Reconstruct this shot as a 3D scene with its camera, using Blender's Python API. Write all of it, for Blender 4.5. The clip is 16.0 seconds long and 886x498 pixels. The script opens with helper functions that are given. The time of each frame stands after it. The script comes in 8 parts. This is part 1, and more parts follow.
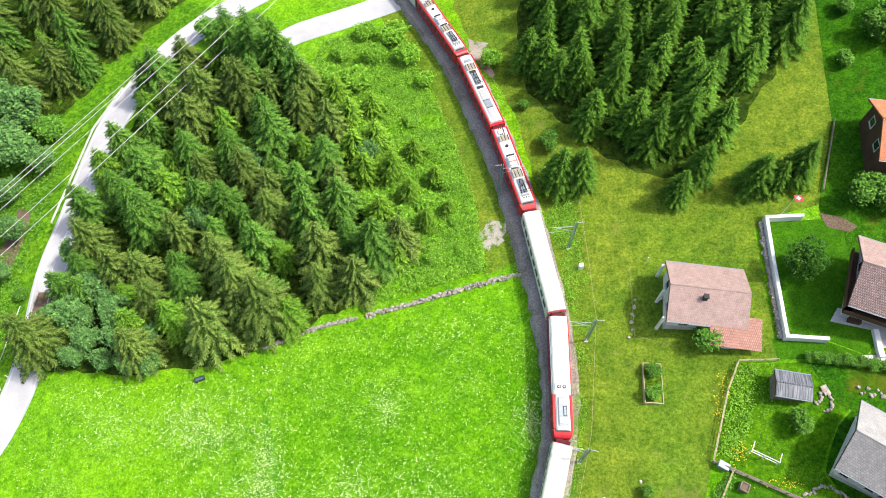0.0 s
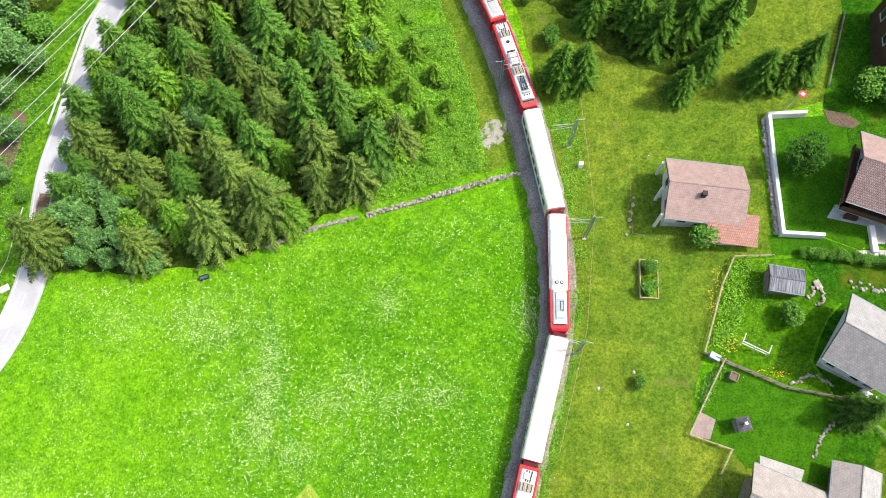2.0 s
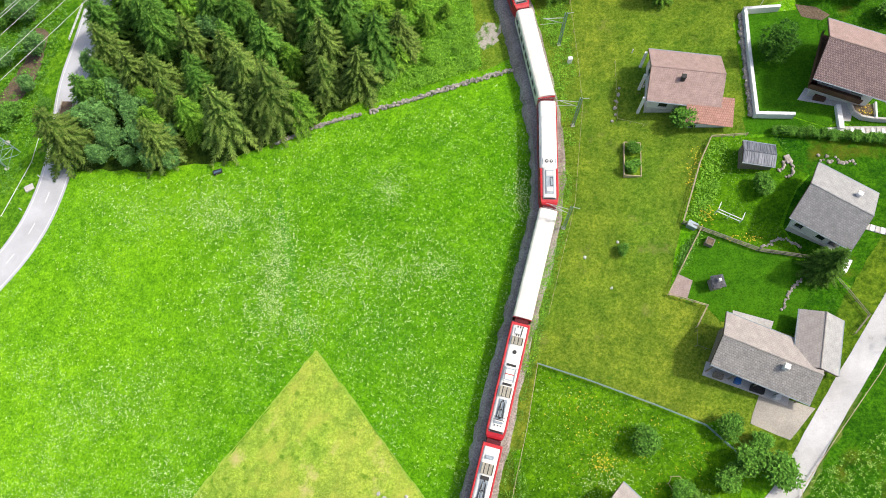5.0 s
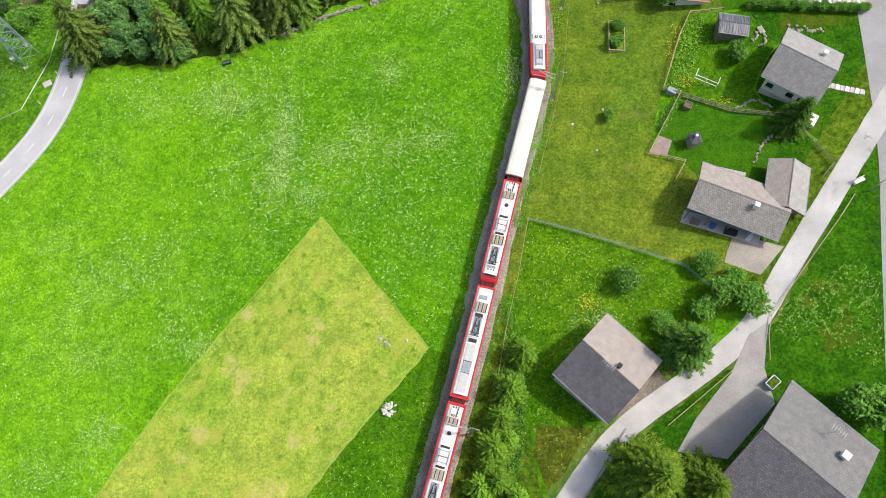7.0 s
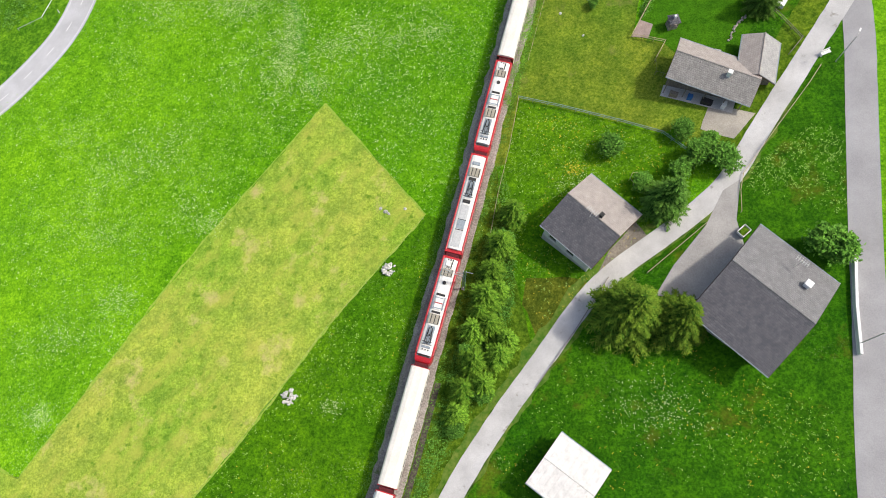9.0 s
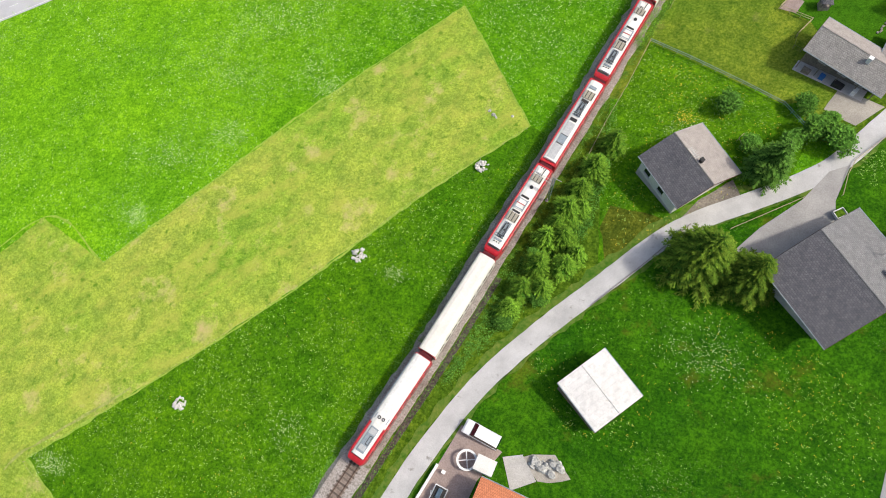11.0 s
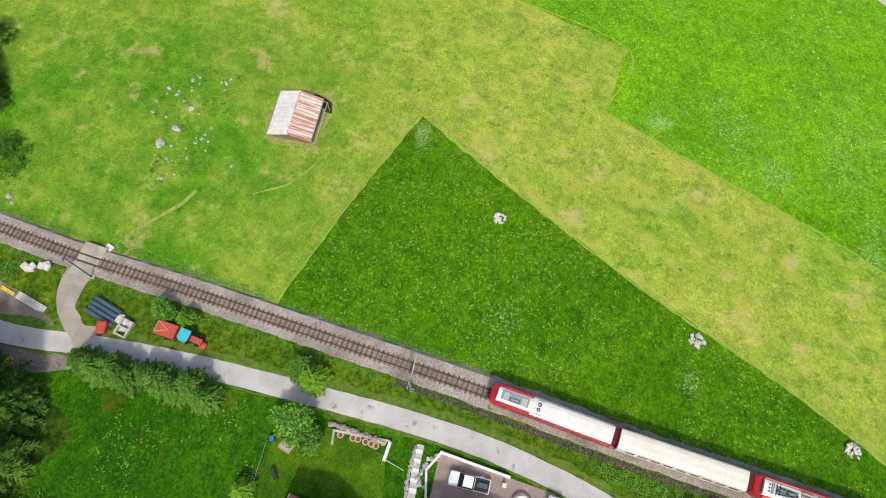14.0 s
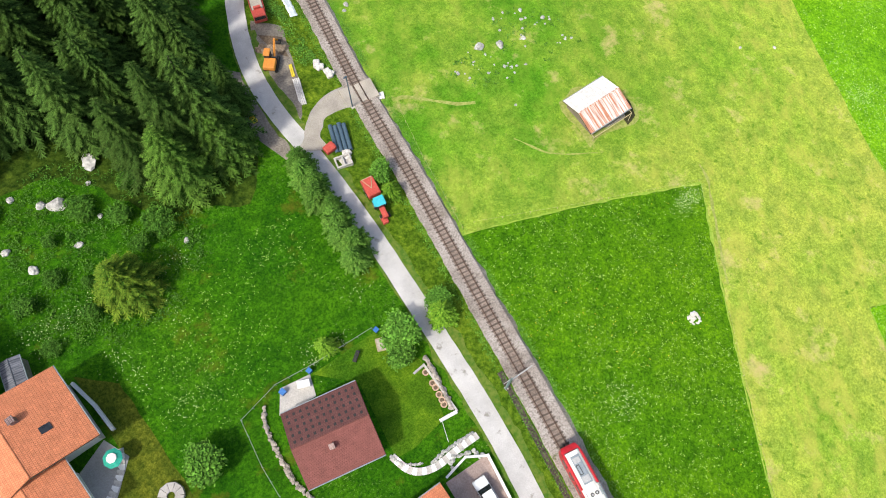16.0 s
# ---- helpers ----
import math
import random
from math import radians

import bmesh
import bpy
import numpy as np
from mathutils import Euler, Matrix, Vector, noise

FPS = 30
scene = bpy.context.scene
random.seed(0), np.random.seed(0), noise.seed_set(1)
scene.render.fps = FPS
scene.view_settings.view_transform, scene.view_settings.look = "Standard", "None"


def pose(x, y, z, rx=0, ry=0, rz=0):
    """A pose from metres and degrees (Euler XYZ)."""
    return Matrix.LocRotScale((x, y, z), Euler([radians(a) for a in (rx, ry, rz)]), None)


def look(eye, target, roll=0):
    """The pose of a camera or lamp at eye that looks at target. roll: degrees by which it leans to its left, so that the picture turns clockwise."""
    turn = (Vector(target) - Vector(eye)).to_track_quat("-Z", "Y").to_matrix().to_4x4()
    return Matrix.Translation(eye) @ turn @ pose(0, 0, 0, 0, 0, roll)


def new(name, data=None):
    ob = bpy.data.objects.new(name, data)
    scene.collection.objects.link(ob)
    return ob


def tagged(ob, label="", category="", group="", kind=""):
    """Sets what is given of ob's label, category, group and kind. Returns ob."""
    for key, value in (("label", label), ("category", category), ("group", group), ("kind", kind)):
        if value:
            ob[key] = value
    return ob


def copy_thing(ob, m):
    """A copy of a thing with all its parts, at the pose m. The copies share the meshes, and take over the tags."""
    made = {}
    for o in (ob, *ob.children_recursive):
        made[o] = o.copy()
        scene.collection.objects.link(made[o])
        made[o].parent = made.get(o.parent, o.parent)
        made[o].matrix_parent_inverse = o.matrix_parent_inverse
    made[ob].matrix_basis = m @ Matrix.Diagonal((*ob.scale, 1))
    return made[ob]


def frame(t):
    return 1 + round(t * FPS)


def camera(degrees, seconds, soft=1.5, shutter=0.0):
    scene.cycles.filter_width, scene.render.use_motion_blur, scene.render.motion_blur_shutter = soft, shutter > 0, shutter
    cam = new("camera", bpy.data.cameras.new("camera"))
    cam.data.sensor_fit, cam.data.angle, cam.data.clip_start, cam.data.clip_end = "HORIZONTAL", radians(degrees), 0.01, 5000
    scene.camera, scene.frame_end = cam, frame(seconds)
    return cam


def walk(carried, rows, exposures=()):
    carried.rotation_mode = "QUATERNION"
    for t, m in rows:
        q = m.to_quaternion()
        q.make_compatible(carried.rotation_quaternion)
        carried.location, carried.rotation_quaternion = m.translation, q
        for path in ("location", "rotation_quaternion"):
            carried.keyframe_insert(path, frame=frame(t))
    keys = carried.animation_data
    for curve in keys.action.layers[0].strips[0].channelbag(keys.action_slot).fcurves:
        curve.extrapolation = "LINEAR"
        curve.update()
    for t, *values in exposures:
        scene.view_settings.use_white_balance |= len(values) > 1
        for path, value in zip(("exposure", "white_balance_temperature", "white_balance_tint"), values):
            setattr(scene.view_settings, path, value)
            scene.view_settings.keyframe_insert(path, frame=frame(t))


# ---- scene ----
cam = camera(63.0, 16.0, soft=1.0)
PATH = [
    (0.0, pose(0.00, 0.00, 101.14, 27.39, -0.10, 0.00)),
    (0.5, pose(-0.11, 0.39, 101.21, 22.40, -0.12, -0.21)),
    (1.0, pose(-0.07, 0.48, 101.10, 20.20, -0.09, -0.17)),
    (1.5, pose(0.41, -0.51, 100.84, 20.41, 0.12, -0.11)),
    (2.0, pose(0.25, -1.86, 100.84, 20.36, 0.05, -0.05)),
    (2.5, pose(0.27, -3.78, 101.06, 20.34, 0.07, -0.09)),
    (3.0, pose(0.20, -6.50, 101.25, 20.38, 0.03, -0.15)),
    (5.3, pose(0.71, -23.60, 101.91, 20.42, 0.10, 0.07)),
    (5.5, pose(0.69, -25.71, 101.95, 20.63, 0.10, -0.08)),
    (6.0, pose(0.71, -30.76, 101.97, 20.80, 0.06, -0.12)),
    (6.5, pose(0.51, -35.81, 101.88, 21.09, -0.10, -0.17)),
    (7.0, pose(0.72, -41.63, 101.88, 20.20, -0.03, -0.21)),
    (7.5, pose(1.05, -46.47, 101.86, 20.00, 0.07, -0.23)),
    (8.0, pose(1.33, -52.37, 101.81, 20.37, 0.12, -0.13)),
    (8.5, pose(1.46, -57.38, 101.75, 20.44, 0.11, -0.12)),
    (9.0, pose(1.25, -63.01, 101.84, 20.56, -0.05, -0.16)),
    (9.2, pose(1.37, -65.02, 101.85, 20.54, -0.02, -0.18)),
    (11.3, pose(2.31, -79.24, 99.86, 20.16, 0.02, 25.37)),
    (11.5, pose(2.41, -79.47, 99.58, 20.10, 0.06, 32.22)),
    (12.0, pose(2.71, -80.03, 98.90, 19.97, 0.18, 46.01)),
    (12.5, pose(3.49, -80.23, 98.30, 20.18, 0.27, 59.30)),
    (13.0, pose(4.03, -80.38, 97.93, 20.27, 0.25, 71.70)),
    (13.5, pose(4.69, -80.59, 97.51, 20.44, 0.13, 81.99)),
    (14.0, pose(5.14, -80.66, 96.87, 20.47, 0.00, 93.80)),
    (14.5, pose(5.53, -80.24, 96.32, 20.49, 0.10, 104.82)),
    (15.0, pose(5.54, -80.36, 95.89, 20.25, 0.02, 116.74)),
    (15.5, pose(5.94, -80.49, 95.42, 20.23, -0.13, 127.86)),
    (16.0, pose(6.08, -80.65, 96.16, 19.88, -0.17, 137.07)),
]
walk(cam, PATH, [(0,.90),(1.5,.82),(3,.74),(5.5,.46),(7,.33),(9,.24),(11.5,.18),(12.5,.06),(13.5,-.02),(14.5,.17),(15.5,.38),(16,.46)])

# ---- light ----
world = bpy.data.worlds.new("daylight")
scene.world = world
world.use_nodes = True
wn = world.node_tree.nodes
sky = wn.new("ShaderNodeTexSky")
sky.sky_type = "NISHITA"
sky.sun_disc = False
sky.sun_elevation = radians(56)
sky.dust_density = 4.5
sky.ozone_density = 0.5
sky.sun_rotation = radians(84)
wn["Background"].inputs["Strength"].default_value = 0.132
world.node_tree.links.new(sky.outputs[0], wn["Background"].inputs["Color"])
sun_data = bpy.data.lights.new("sun", "SUN")
sun_data.energy = 2.45
sun_data.angle = radians(3.5)
sun_data.color = (1.0, 0.95, 0.86)
sun = new("sun", sun_data)
sun.matrix_world = look((60, 6, 89), (0, 0, 0))


# ---- the lie of the land ----
def gz(x, y):
    """Height of the hillside, which climbs gently towards +x."""
    u = max(-3.0, min(3.0, x / 69.0))
    w = max(-2.0, min(3.5, (y + 69.0) / 69.0))
    return 13.71 * u + 0.14 * w + 0.60 * u * u + 0.72 * u * w + 0.49 * w * w


def spline(points, step=1.0):
    """Catmull-Rom through the points, resampled to about even steps."""
    p = [np.array(q, float) for q in points]
    p = [2 * p[0] - p[1]] + p + [2 * p[-1] - p[-2]]
    out = []
    for i in range(1, len(p) - 2):
        a, b, c, d = p[i - 1:i + 3]
        n = max(2, int(np.linalg.norm(c - b) / 0.25))
        for k in range(n):
            t = k / n
            out.append(0.5 * (2 * b + (c - a) * t + (2 * a - 5 * b + 4 * c - d) * t * t + (3 * b - a - 3 * c + d) * t ** 3))
    out.append(p[-2])
    out = np.array(out)
    s = np.concatenate([[0], np.cumsum(np.linalg.norm(np.diff(out, axis=0), axis=1))])
    n = max(2, int(round(s[-1] / step)) + 1)
    w = np.linspace(0, s[-1], n)
    return np.stack([np.interp(w, s, out[:, k]) for k in range(out.shape[1])], 1)


def smooth(line, times):
    line = line.copy()
    for _ in range(times):
        line[1:-1] = 0.25 * line[:-2] + 0.5 * line[1:-1] + 0.25 * line[2:]
    return line


def normals(line):
    d = np.gradient(line[:, :2], axis=0)
    d /= np.linalg.norm(d, axis=1)[:, None]
    return np.stack([d[:, 1], -d[:, 0]], 1)


# ---- materials ----
def ramp(nt, fac, stops):
    r = nt.nodes.new("ShaderNodeValToRGB")
    while len(r.color_ramp.elements) < len(stops):
        r.color_ramp.elements.new(0.5)
    for e, (p, c) in zip(r.color_ramp.elements, stops):
        e.position, e.color = p, (*c, 1)
    nt.links.new(fac, r.inputs[0])
    return r.outputs[0]


def noise_out(nt, co, scale, detail=3.0, rough=0.55, stretch=None):
    if stretch:
        m = nt.nodes.new("ShaderNodeMapping")
        m.inputs["Scale"].default_value = stretch
        nt.links.new(co, m.inputs["Vector"])
        co = m.outputs[0]
    n = nt.nodes.new("ShaderNodeTexNoise")
    n.inputs["Scale"].default_value, n.inputs["Detail"].default_value, n.inputs["Roughness"].default_value = scale, detail, rough
    nt.links.new(co, n.inputs["Vector"])
    return n.outputs["Fac"]


def mixc(nt, fac, a, b, mode="MIX"):
    m = nt.nodes.new("ShaderNodeMix")
    m.data_type, m.blend_type = "RGBA", mode
    for s, i in ((fac, 0), (a, 6), (b, 7)):
        if isinstance(s, (int, float)):
            m.inputs[i].default_value = s
        elif isinstance(s, tuple):
            m.inputs[i].default_value = (*s, 1)
        else:
            nt.links.new(s, m.inputs[i])
    return m.outputs[2]


def material(name, fine, coarse=None, fscale=20.0, cscale=1.0, rough=0.8, metal=0.0, bump=0.0, bscale=None, vary=0.0, island=0.0,
             stretch=None, contrast=0.18, spots=None, spec=0.3):
    """Two scales of procedural variation. fine: two colours mixed by fine noise; coarse: two multipliers mixed by coarse noise;
    spots: (colour, scale, threshold, softness); vary, island: brightness spread from object to object or from piece to piece."""
    m = bpy.data.materials.new(name)
    m.use_nodes = True
    nt = m.node_tree
    bs = nt.nodes["Principled BSDF"]
    co = nt.nodes.new("ShaderNodeTexCoord").outputs["Object"]
    f = noise_out(nt, co, fscale, 4.0, 0.6, stretch)
    col = ramp(nt, f, [(0.5 - contrast, fine[0]), (0.5 + contrast, fine[1])])
    if coarse:
        c = noise_out(nt, co, cscale, 3.0, 0.6)
        col = mixc(nt, 1.0, col, ramp(nt, c, [(0.32, coarse[0]), (0.68, coarse[1])]), "MULTIPLY")
    if spots:
        s = noise_out(nt, co, spots[1], 4.0, 0.65)
        col = mixc(nt, ramp(nt, s, [(spots[2], (0, 0, 0)), (spots[2] + spots[3], (1, 1, 1))]), col, spots[0])
    for amount, node, socket in ((vary, "ShaderNodeObjectInfo", "Random"), (island, "ShaderNodeNewGeometry", "Random Per Island")):
        if amount:
            r = nt.nodes.new(node).outputs[socket]
            lo, hi = 1 - amount, 1 + amount
            col = mixc(nt, 1.0, col, ramp(nt, r, [(0.0, (lo, lo, lo)), (1.0, (hi, hi, hi))]), "MULTIPLY")
    nt.links.new(col, bs.inputs["Base Color"])
    bs.inputs["Roughness"].default_value, bs.inputs["Metallic"].default_value = rough, metal
    bs.inputs["Specular IOR Level"].default_value = spec
    if bump:
        b = nt.nodes.new("ShaderNodeBump")
        b.inputs["Strength"].default_value, b.inputs["Distance"].default_value = min(1.0, bump * 4), bump
        nt.links.new(noise_out(nt, co, bscale or fscale, 4.0, 0.6, stretch), b.inputs["Height"])
        nt.links.new(b.outputs[0], bs.inputs["Normal"])
    return m


def grass(name, dark, light, tint_a, tint_b, patch=0.06, mid=0.55, fine=4.2, bump=0.12, flecks=None, bare=None, zone=None, blotch=1.0, tufts=None, streaks=None):
    """Grass from above: broad drifts, clumps, tufts and blades. streaks: (colour, direction in degrees, amount) of dry swaths."""
    m = bpy.data.materials.new(name)
    m.use_nodes = True
    nt = m.node_tree
    bs = nt.nodes["Principled BSDF"]
    co = nt.nodes.new("ShaderNodeTexCoord").outputs["Object"]
    f = noise_out(nt, co, fine * 0.62, 4.0, 0.68)
    col = ramp(nt, f, [(0.36, dark), (0.64, light)])
    blades = noise_out(nt, co, fine * 1.5, 3.0, 0.65)
    col = mixc(nt, 1.0, col, ramp(nt, blades, [(0.36, (0.76, 0.80, 0.76)), (0.64, (1.24, 1.20, 1.22))]), "MULTIPLY")
    big = noise_out(nt, co, patch, 4.0, 0.6)
    med = noise_out(nt, co, mid, 4.0, 0.65)
    clump = noise_out(nt, co, mid * 2.6, 2.0, 0.6)
    col = mixc(nt, 1.0, col, ramp(nt, big, [(0.33, tint_a), (0.67, tint_b)]), "MULTIPLY")
    for fac, k in ((med, blotch), (clump, 0.75 * blotch)):
        col = mixc(nt, 1.0, col, ramp(nt, fac, [(0.33, (1 - 0.34 * k, 1 - 0.25 * k, 1 - 0.30 * k)), (0.67, (1 + 0.30 * k, 1 + 0.20 * k, 1 + 0.15 * k))]), "MULTIPLY")
    if streaks:
        colour, angle, amount = streaks
        turn = nt.nodes.new("ShaderNodeMapping")
        turn.inputs["Rotation"].default_value = (0, 0, radians(-angle))
        nt.links.new(co, turn.inputs["Vector"])
        w = noise_out(nt, turn.outputs[0], 0.30, 5.0, 0.65, (0.55, 1.0, 1.0))
        col = mixc(nt, ramp(nt, w, [(0.50, (0, 0, 0)), (0.68, (amount, amount, amount))]), col, colour)
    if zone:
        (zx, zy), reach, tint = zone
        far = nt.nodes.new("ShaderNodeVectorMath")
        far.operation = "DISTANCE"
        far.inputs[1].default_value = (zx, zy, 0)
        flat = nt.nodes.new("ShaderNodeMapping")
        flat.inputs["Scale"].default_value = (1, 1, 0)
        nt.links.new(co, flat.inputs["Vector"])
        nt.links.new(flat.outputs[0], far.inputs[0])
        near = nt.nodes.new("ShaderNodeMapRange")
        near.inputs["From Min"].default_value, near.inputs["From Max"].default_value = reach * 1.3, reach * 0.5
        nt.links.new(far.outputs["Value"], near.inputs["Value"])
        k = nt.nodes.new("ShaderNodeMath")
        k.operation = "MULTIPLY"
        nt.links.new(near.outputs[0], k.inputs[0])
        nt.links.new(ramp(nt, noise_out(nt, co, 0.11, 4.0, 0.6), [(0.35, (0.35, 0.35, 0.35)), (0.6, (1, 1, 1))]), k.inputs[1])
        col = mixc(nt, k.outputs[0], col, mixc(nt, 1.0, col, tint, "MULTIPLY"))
    if flecks:
        colour, lo, hi, spread = flecks
        small = noise_out(nt, co, 4.0, 2.0, 0.5)
        where = noise_out(nt, co, spread, 4.0, 0.7)
        k = nt.nodes.new("ShaderNodeMath")
        k.operation = "MULTIPLY"
        nt.links.new(ramp(nt, small, [(0.60, (0, 0, 0)), (0.70, (0.8, 0.8, 0.8))]), k.inputs[0])
        nt.links.new(ramp(nt, where, [(lo, (0, 0, 0)), (hi, (1, 1, 1))]), k.inputs[1])
        col = mixc(nt, k.outputs[0], col, colour)
    if tufts:
        colour, scale, lo, hi = tufts
        w = noise_out(nt, co, scale, 3.0, 0.6)
        col = mixc(nt, ramp(nt, w, [(lo, (0, 0, 0)), (hi, (0.75, 0.75, 0.75))]), col, colour)
    if bare:
        colour, scale, lo, hi = bare
        w = noise_out(nt, co, scale, 5.0, 0.7)
        col = mixc(nt, ramp(nt, w, [(lo, (0, 0, 0)), (hi, (1, 1, 1))]), col, colour)
    nt.links.new(col, bs.inputs["Base Color"])
    bs.inputs["Roughness"].default_value = 0.95
    bs.inputs["Specular IOR Level"].default_value = 0.1
    b = nt.nodes.new("ShaderNodeBump")
    b.inputs["Strength"].default_value, b.inputs["Distance"].default_value = 0.6, bump
    nt.links.new(f, b.inputs["Height"])
    nt.links.new(b.outputs[0], bs.inputs["Normal"])
    return m


# Base brightened for haze over the far meadow; zone darkens it near the track.
MEADOW = grass("meadow grass", (0.078, 0.250, 0.003), (0.205, 0.47, 0.012), (0.82, 0.88, 0.9), (1.17, 1.10, 1.0),
               flecks=((0.46, 0.62, 0.28), 0.44, 0.66, 0.09), zone=((8, -2), 52, (0.50, 0.66, 0.45)), blotch=0.80, mid=0.42)
DEEP = grass("deep green grass", (0.034, 0.122, 0.002), (0.094, 0.246, 0.004), (0.80, 0.90, 0.9), (1.25, 1.12, 1.0),
             flecks=((0.36, 0.50, 0.16), 0.46, 0.68, 0.12), blotch=1.05, mid=0.42)
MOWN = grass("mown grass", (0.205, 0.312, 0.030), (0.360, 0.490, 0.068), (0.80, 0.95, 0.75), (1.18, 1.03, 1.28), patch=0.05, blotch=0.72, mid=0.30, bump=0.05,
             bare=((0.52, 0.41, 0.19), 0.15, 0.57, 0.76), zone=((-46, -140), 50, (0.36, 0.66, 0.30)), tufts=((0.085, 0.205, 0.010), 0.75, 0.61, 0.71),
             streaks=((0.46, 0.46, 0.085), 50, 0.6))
PASTURE = grass("grazed grass", (0.074, 0.150, 0.008), (0.172, 0.262, 0.026), (0.72, 0.90, 0.8), (1.28, 1.08, 1.2), bump=0.07, patch=0.05, mid=0.34, blotch=0.9,
                bare=((0.20, 0.185, 0.06), 0.24, 0.60, 0.82), tufts=((0.050, 0.135, 0.008), 0.8, 0.62, 0.72))
LAWN = grass("lawn", (0.028, 0.110, 0.002), (0.060, 0.190, 0.006), (0.9, 0.95, 0.9), (1.12, 1.06, 1.0), fine=6.0, bump=0.03, blotch=0.7, mid=0.4)
VILLAGE_GRASS = grass("dark village grass", (0.014, 0.078, 0.002), (0.046, 0.168, 0.003), (0.72, 0.85, 0.8), (1.38, 1.16, 1.1), mid=0.36, blotch=1.05,
                      flecks=((0.24, 0.36, 0.10), 0.50, 0.72, 0.08), bare=((0.145, 0.125, 0.014), 0.13, 0.58, 0.80))
BANK_GRASS = grass("rough bank grass", (0.040, 0.150, 0.005), (0.130, 0.310, 0.014), (0.75, 0.85, 0.8), (1.3, 1.15, 1.1), fine=2.4, mid=0.4, bump=0.25)
WORN_LAWN = grass("worn light lawn", (0.045, 0.125, 0.004), (0.105, 0.215, 0.012), (0.72, 0.88, 0.8), (1.3, 1.1, 1.1), fine=6.0, mid=0.25, bump=0.03, patch=0.12)
DIPGRASS = grass("damp blue-green grass", (0.050, 0.190, 0.007), (0.125, 0.36, 0.020), (0.85, 0.9, 0.9), (1.15, 1.1, 1.0), mid=0.8)
ROUGH_GRASS = grass("rough verge grass", (0.036, 0.094, 0.004), (0.112, 0.200, 0.014), (0.75, 0.85, 0.8), (1.3, 1.15, 1.1), fine=2.2, bump=0.25)
OLIVE_GRASS = grass("dry olive lawn", (0.050, 0.075, 0.006), (0.125, 0.155, 0.016), (0.8, 0.9, 0.9), (1.2, 1.1, 1.1), bump=0.05)
HERBS = grass("tall herbs", (0.055, 0.175, 0.006), (0.19, 0.43, 0.018), (0.75, 0.85, 0.85), (1.25, 1.15, 1.1), fine=1.7, mid=0.6, bump=0.4)
ASPHALT = material("pale worn asphalt", ((0.47, 0.462, 0.45), (0.60, 0.592, 0.58)), ((0.82, 0.82, 0.82), (1.12, 1.12, 1.12)), 9, 0.25, 0.9, bump=0.01,
                   spots=((0.30, 0.285, 0.255), 0.55, 0.62, 0.08))
STREET = material("grey street asphalt", ((0.31, 0.305, 0.31), (0.39, 0.385, 0.39)), ((0.88, 0.88, 0.88), (1.1, 1.1, 1.1)), 7, 0.2, 0.85, bump=0.008)
PASS_ROAD = material("smooth asphalt", ((0.46, 0.46, 0.475), (0.55, 0.55, 0.565)), ((0.88, 0.88, 0.88), (1.1, 1.1, 1.1)), 7, 0.2, 0.85, bump=0.008)
BALLAST = material("track ballast", ((0.23, 0.205, 0.185), (0.46, 0.42, 0.385)), ((0.66, 0.62, 0.58), (1.12, 1.12, 1.12)), 4.5, 0.22, 0.95, bump=0.08, contrast=0.14,
                   spots=((0.10, 0.14, 0.03), 0.7, 0.64, 0.10))
OILY_BALLAST = material("oily track ballast", ((0.15, 0.12, 0.10), (0.33, 0.275, 0.235)), ((0.75, 0.72, 0.7), (1.12, 1.1, 1.1)), 4.5, 0.15, 0.95, bump=0.08, contrast=0.14)
GRASSY_GRAVEL = material("gravel grown through with grass", ((0.30, 0.27, 0.22), (0.48, 0.44, 0.38)), ((0.8, 0.8, 0.8), (1.1, 1.1, 1.1)), 6, 0.35, 0.95, bump=0.04, spots=((0.085, 0.185, 0.012), 0.8, 0.50, 0.12))
GRAVEL = material("pale gravel", ((0.34, 0.31, 0.26), (0.5, 0.46, 0.40)), ((0.8, 0.8, 0.8), (1.1, 1.1, 1.1)), 7, 0.35, 0.95, bump=0.04)
TROD = material("trodden dry grass", ((0.22, 0.31, 0.045), (0.40, 0.41, 0.13)), ((0.8, 0.8, 0.8), (1.1, 1.1, 1.1)), 2.5, 0.5, 0.95)
MARGIN = material("flattened pale grass", ((0.18, 0.36, 0.02), (0.36, 0.46, 0.075)), None, 2.0, 1, 0.95)
SOIL = material("bare soil", ((0.10, 0.07, 0.045), (0.22, 0.165, 0.11)), ((0.7, 0.7, 0.7), (1.2, 1.2, 1.2)), 5, 0.4, 0.95, bump=0.06)
# Stone colour darkened for the shade on the cut's sunless face.
SHADED_EDGE = material("retaining stones with painted shade", ((0.035, 0.03, 0.024), (0.12, 0.10, 0.08)), ((0.7, 0.7, 0.7), (1.2, 1.2, 1.2)), 3, 0.6, 0.95, bump=0.05)
SHOULDER = material("dry yellowed verge", ((0.050, 0.140, 0.006), (0.165, 0.220, 0.036)), ((0.7, 0.9, 0.7), (1.2, 1.05, 1.1)), 1.6, 0.25, 0.95, bump=0.05)
# Earth colour darkened to stand for the barn's shadow.
BARN_SHADE = material("barn shadow on earth", ((0.03, 0.034, 0.012), (0.075, 0.07, 0.03)), None, 3, 1, 0.95, bump=0.05)
MUD = material("grey-brown trampled earth", ((0.16, 0.14, 0.115), (0.31, 0.275, 0.23)), ((0.75, 0.75, 0.75), (1.2, 1.2, 1.2)), 4, 0.4, 0.95, bump=0.06)
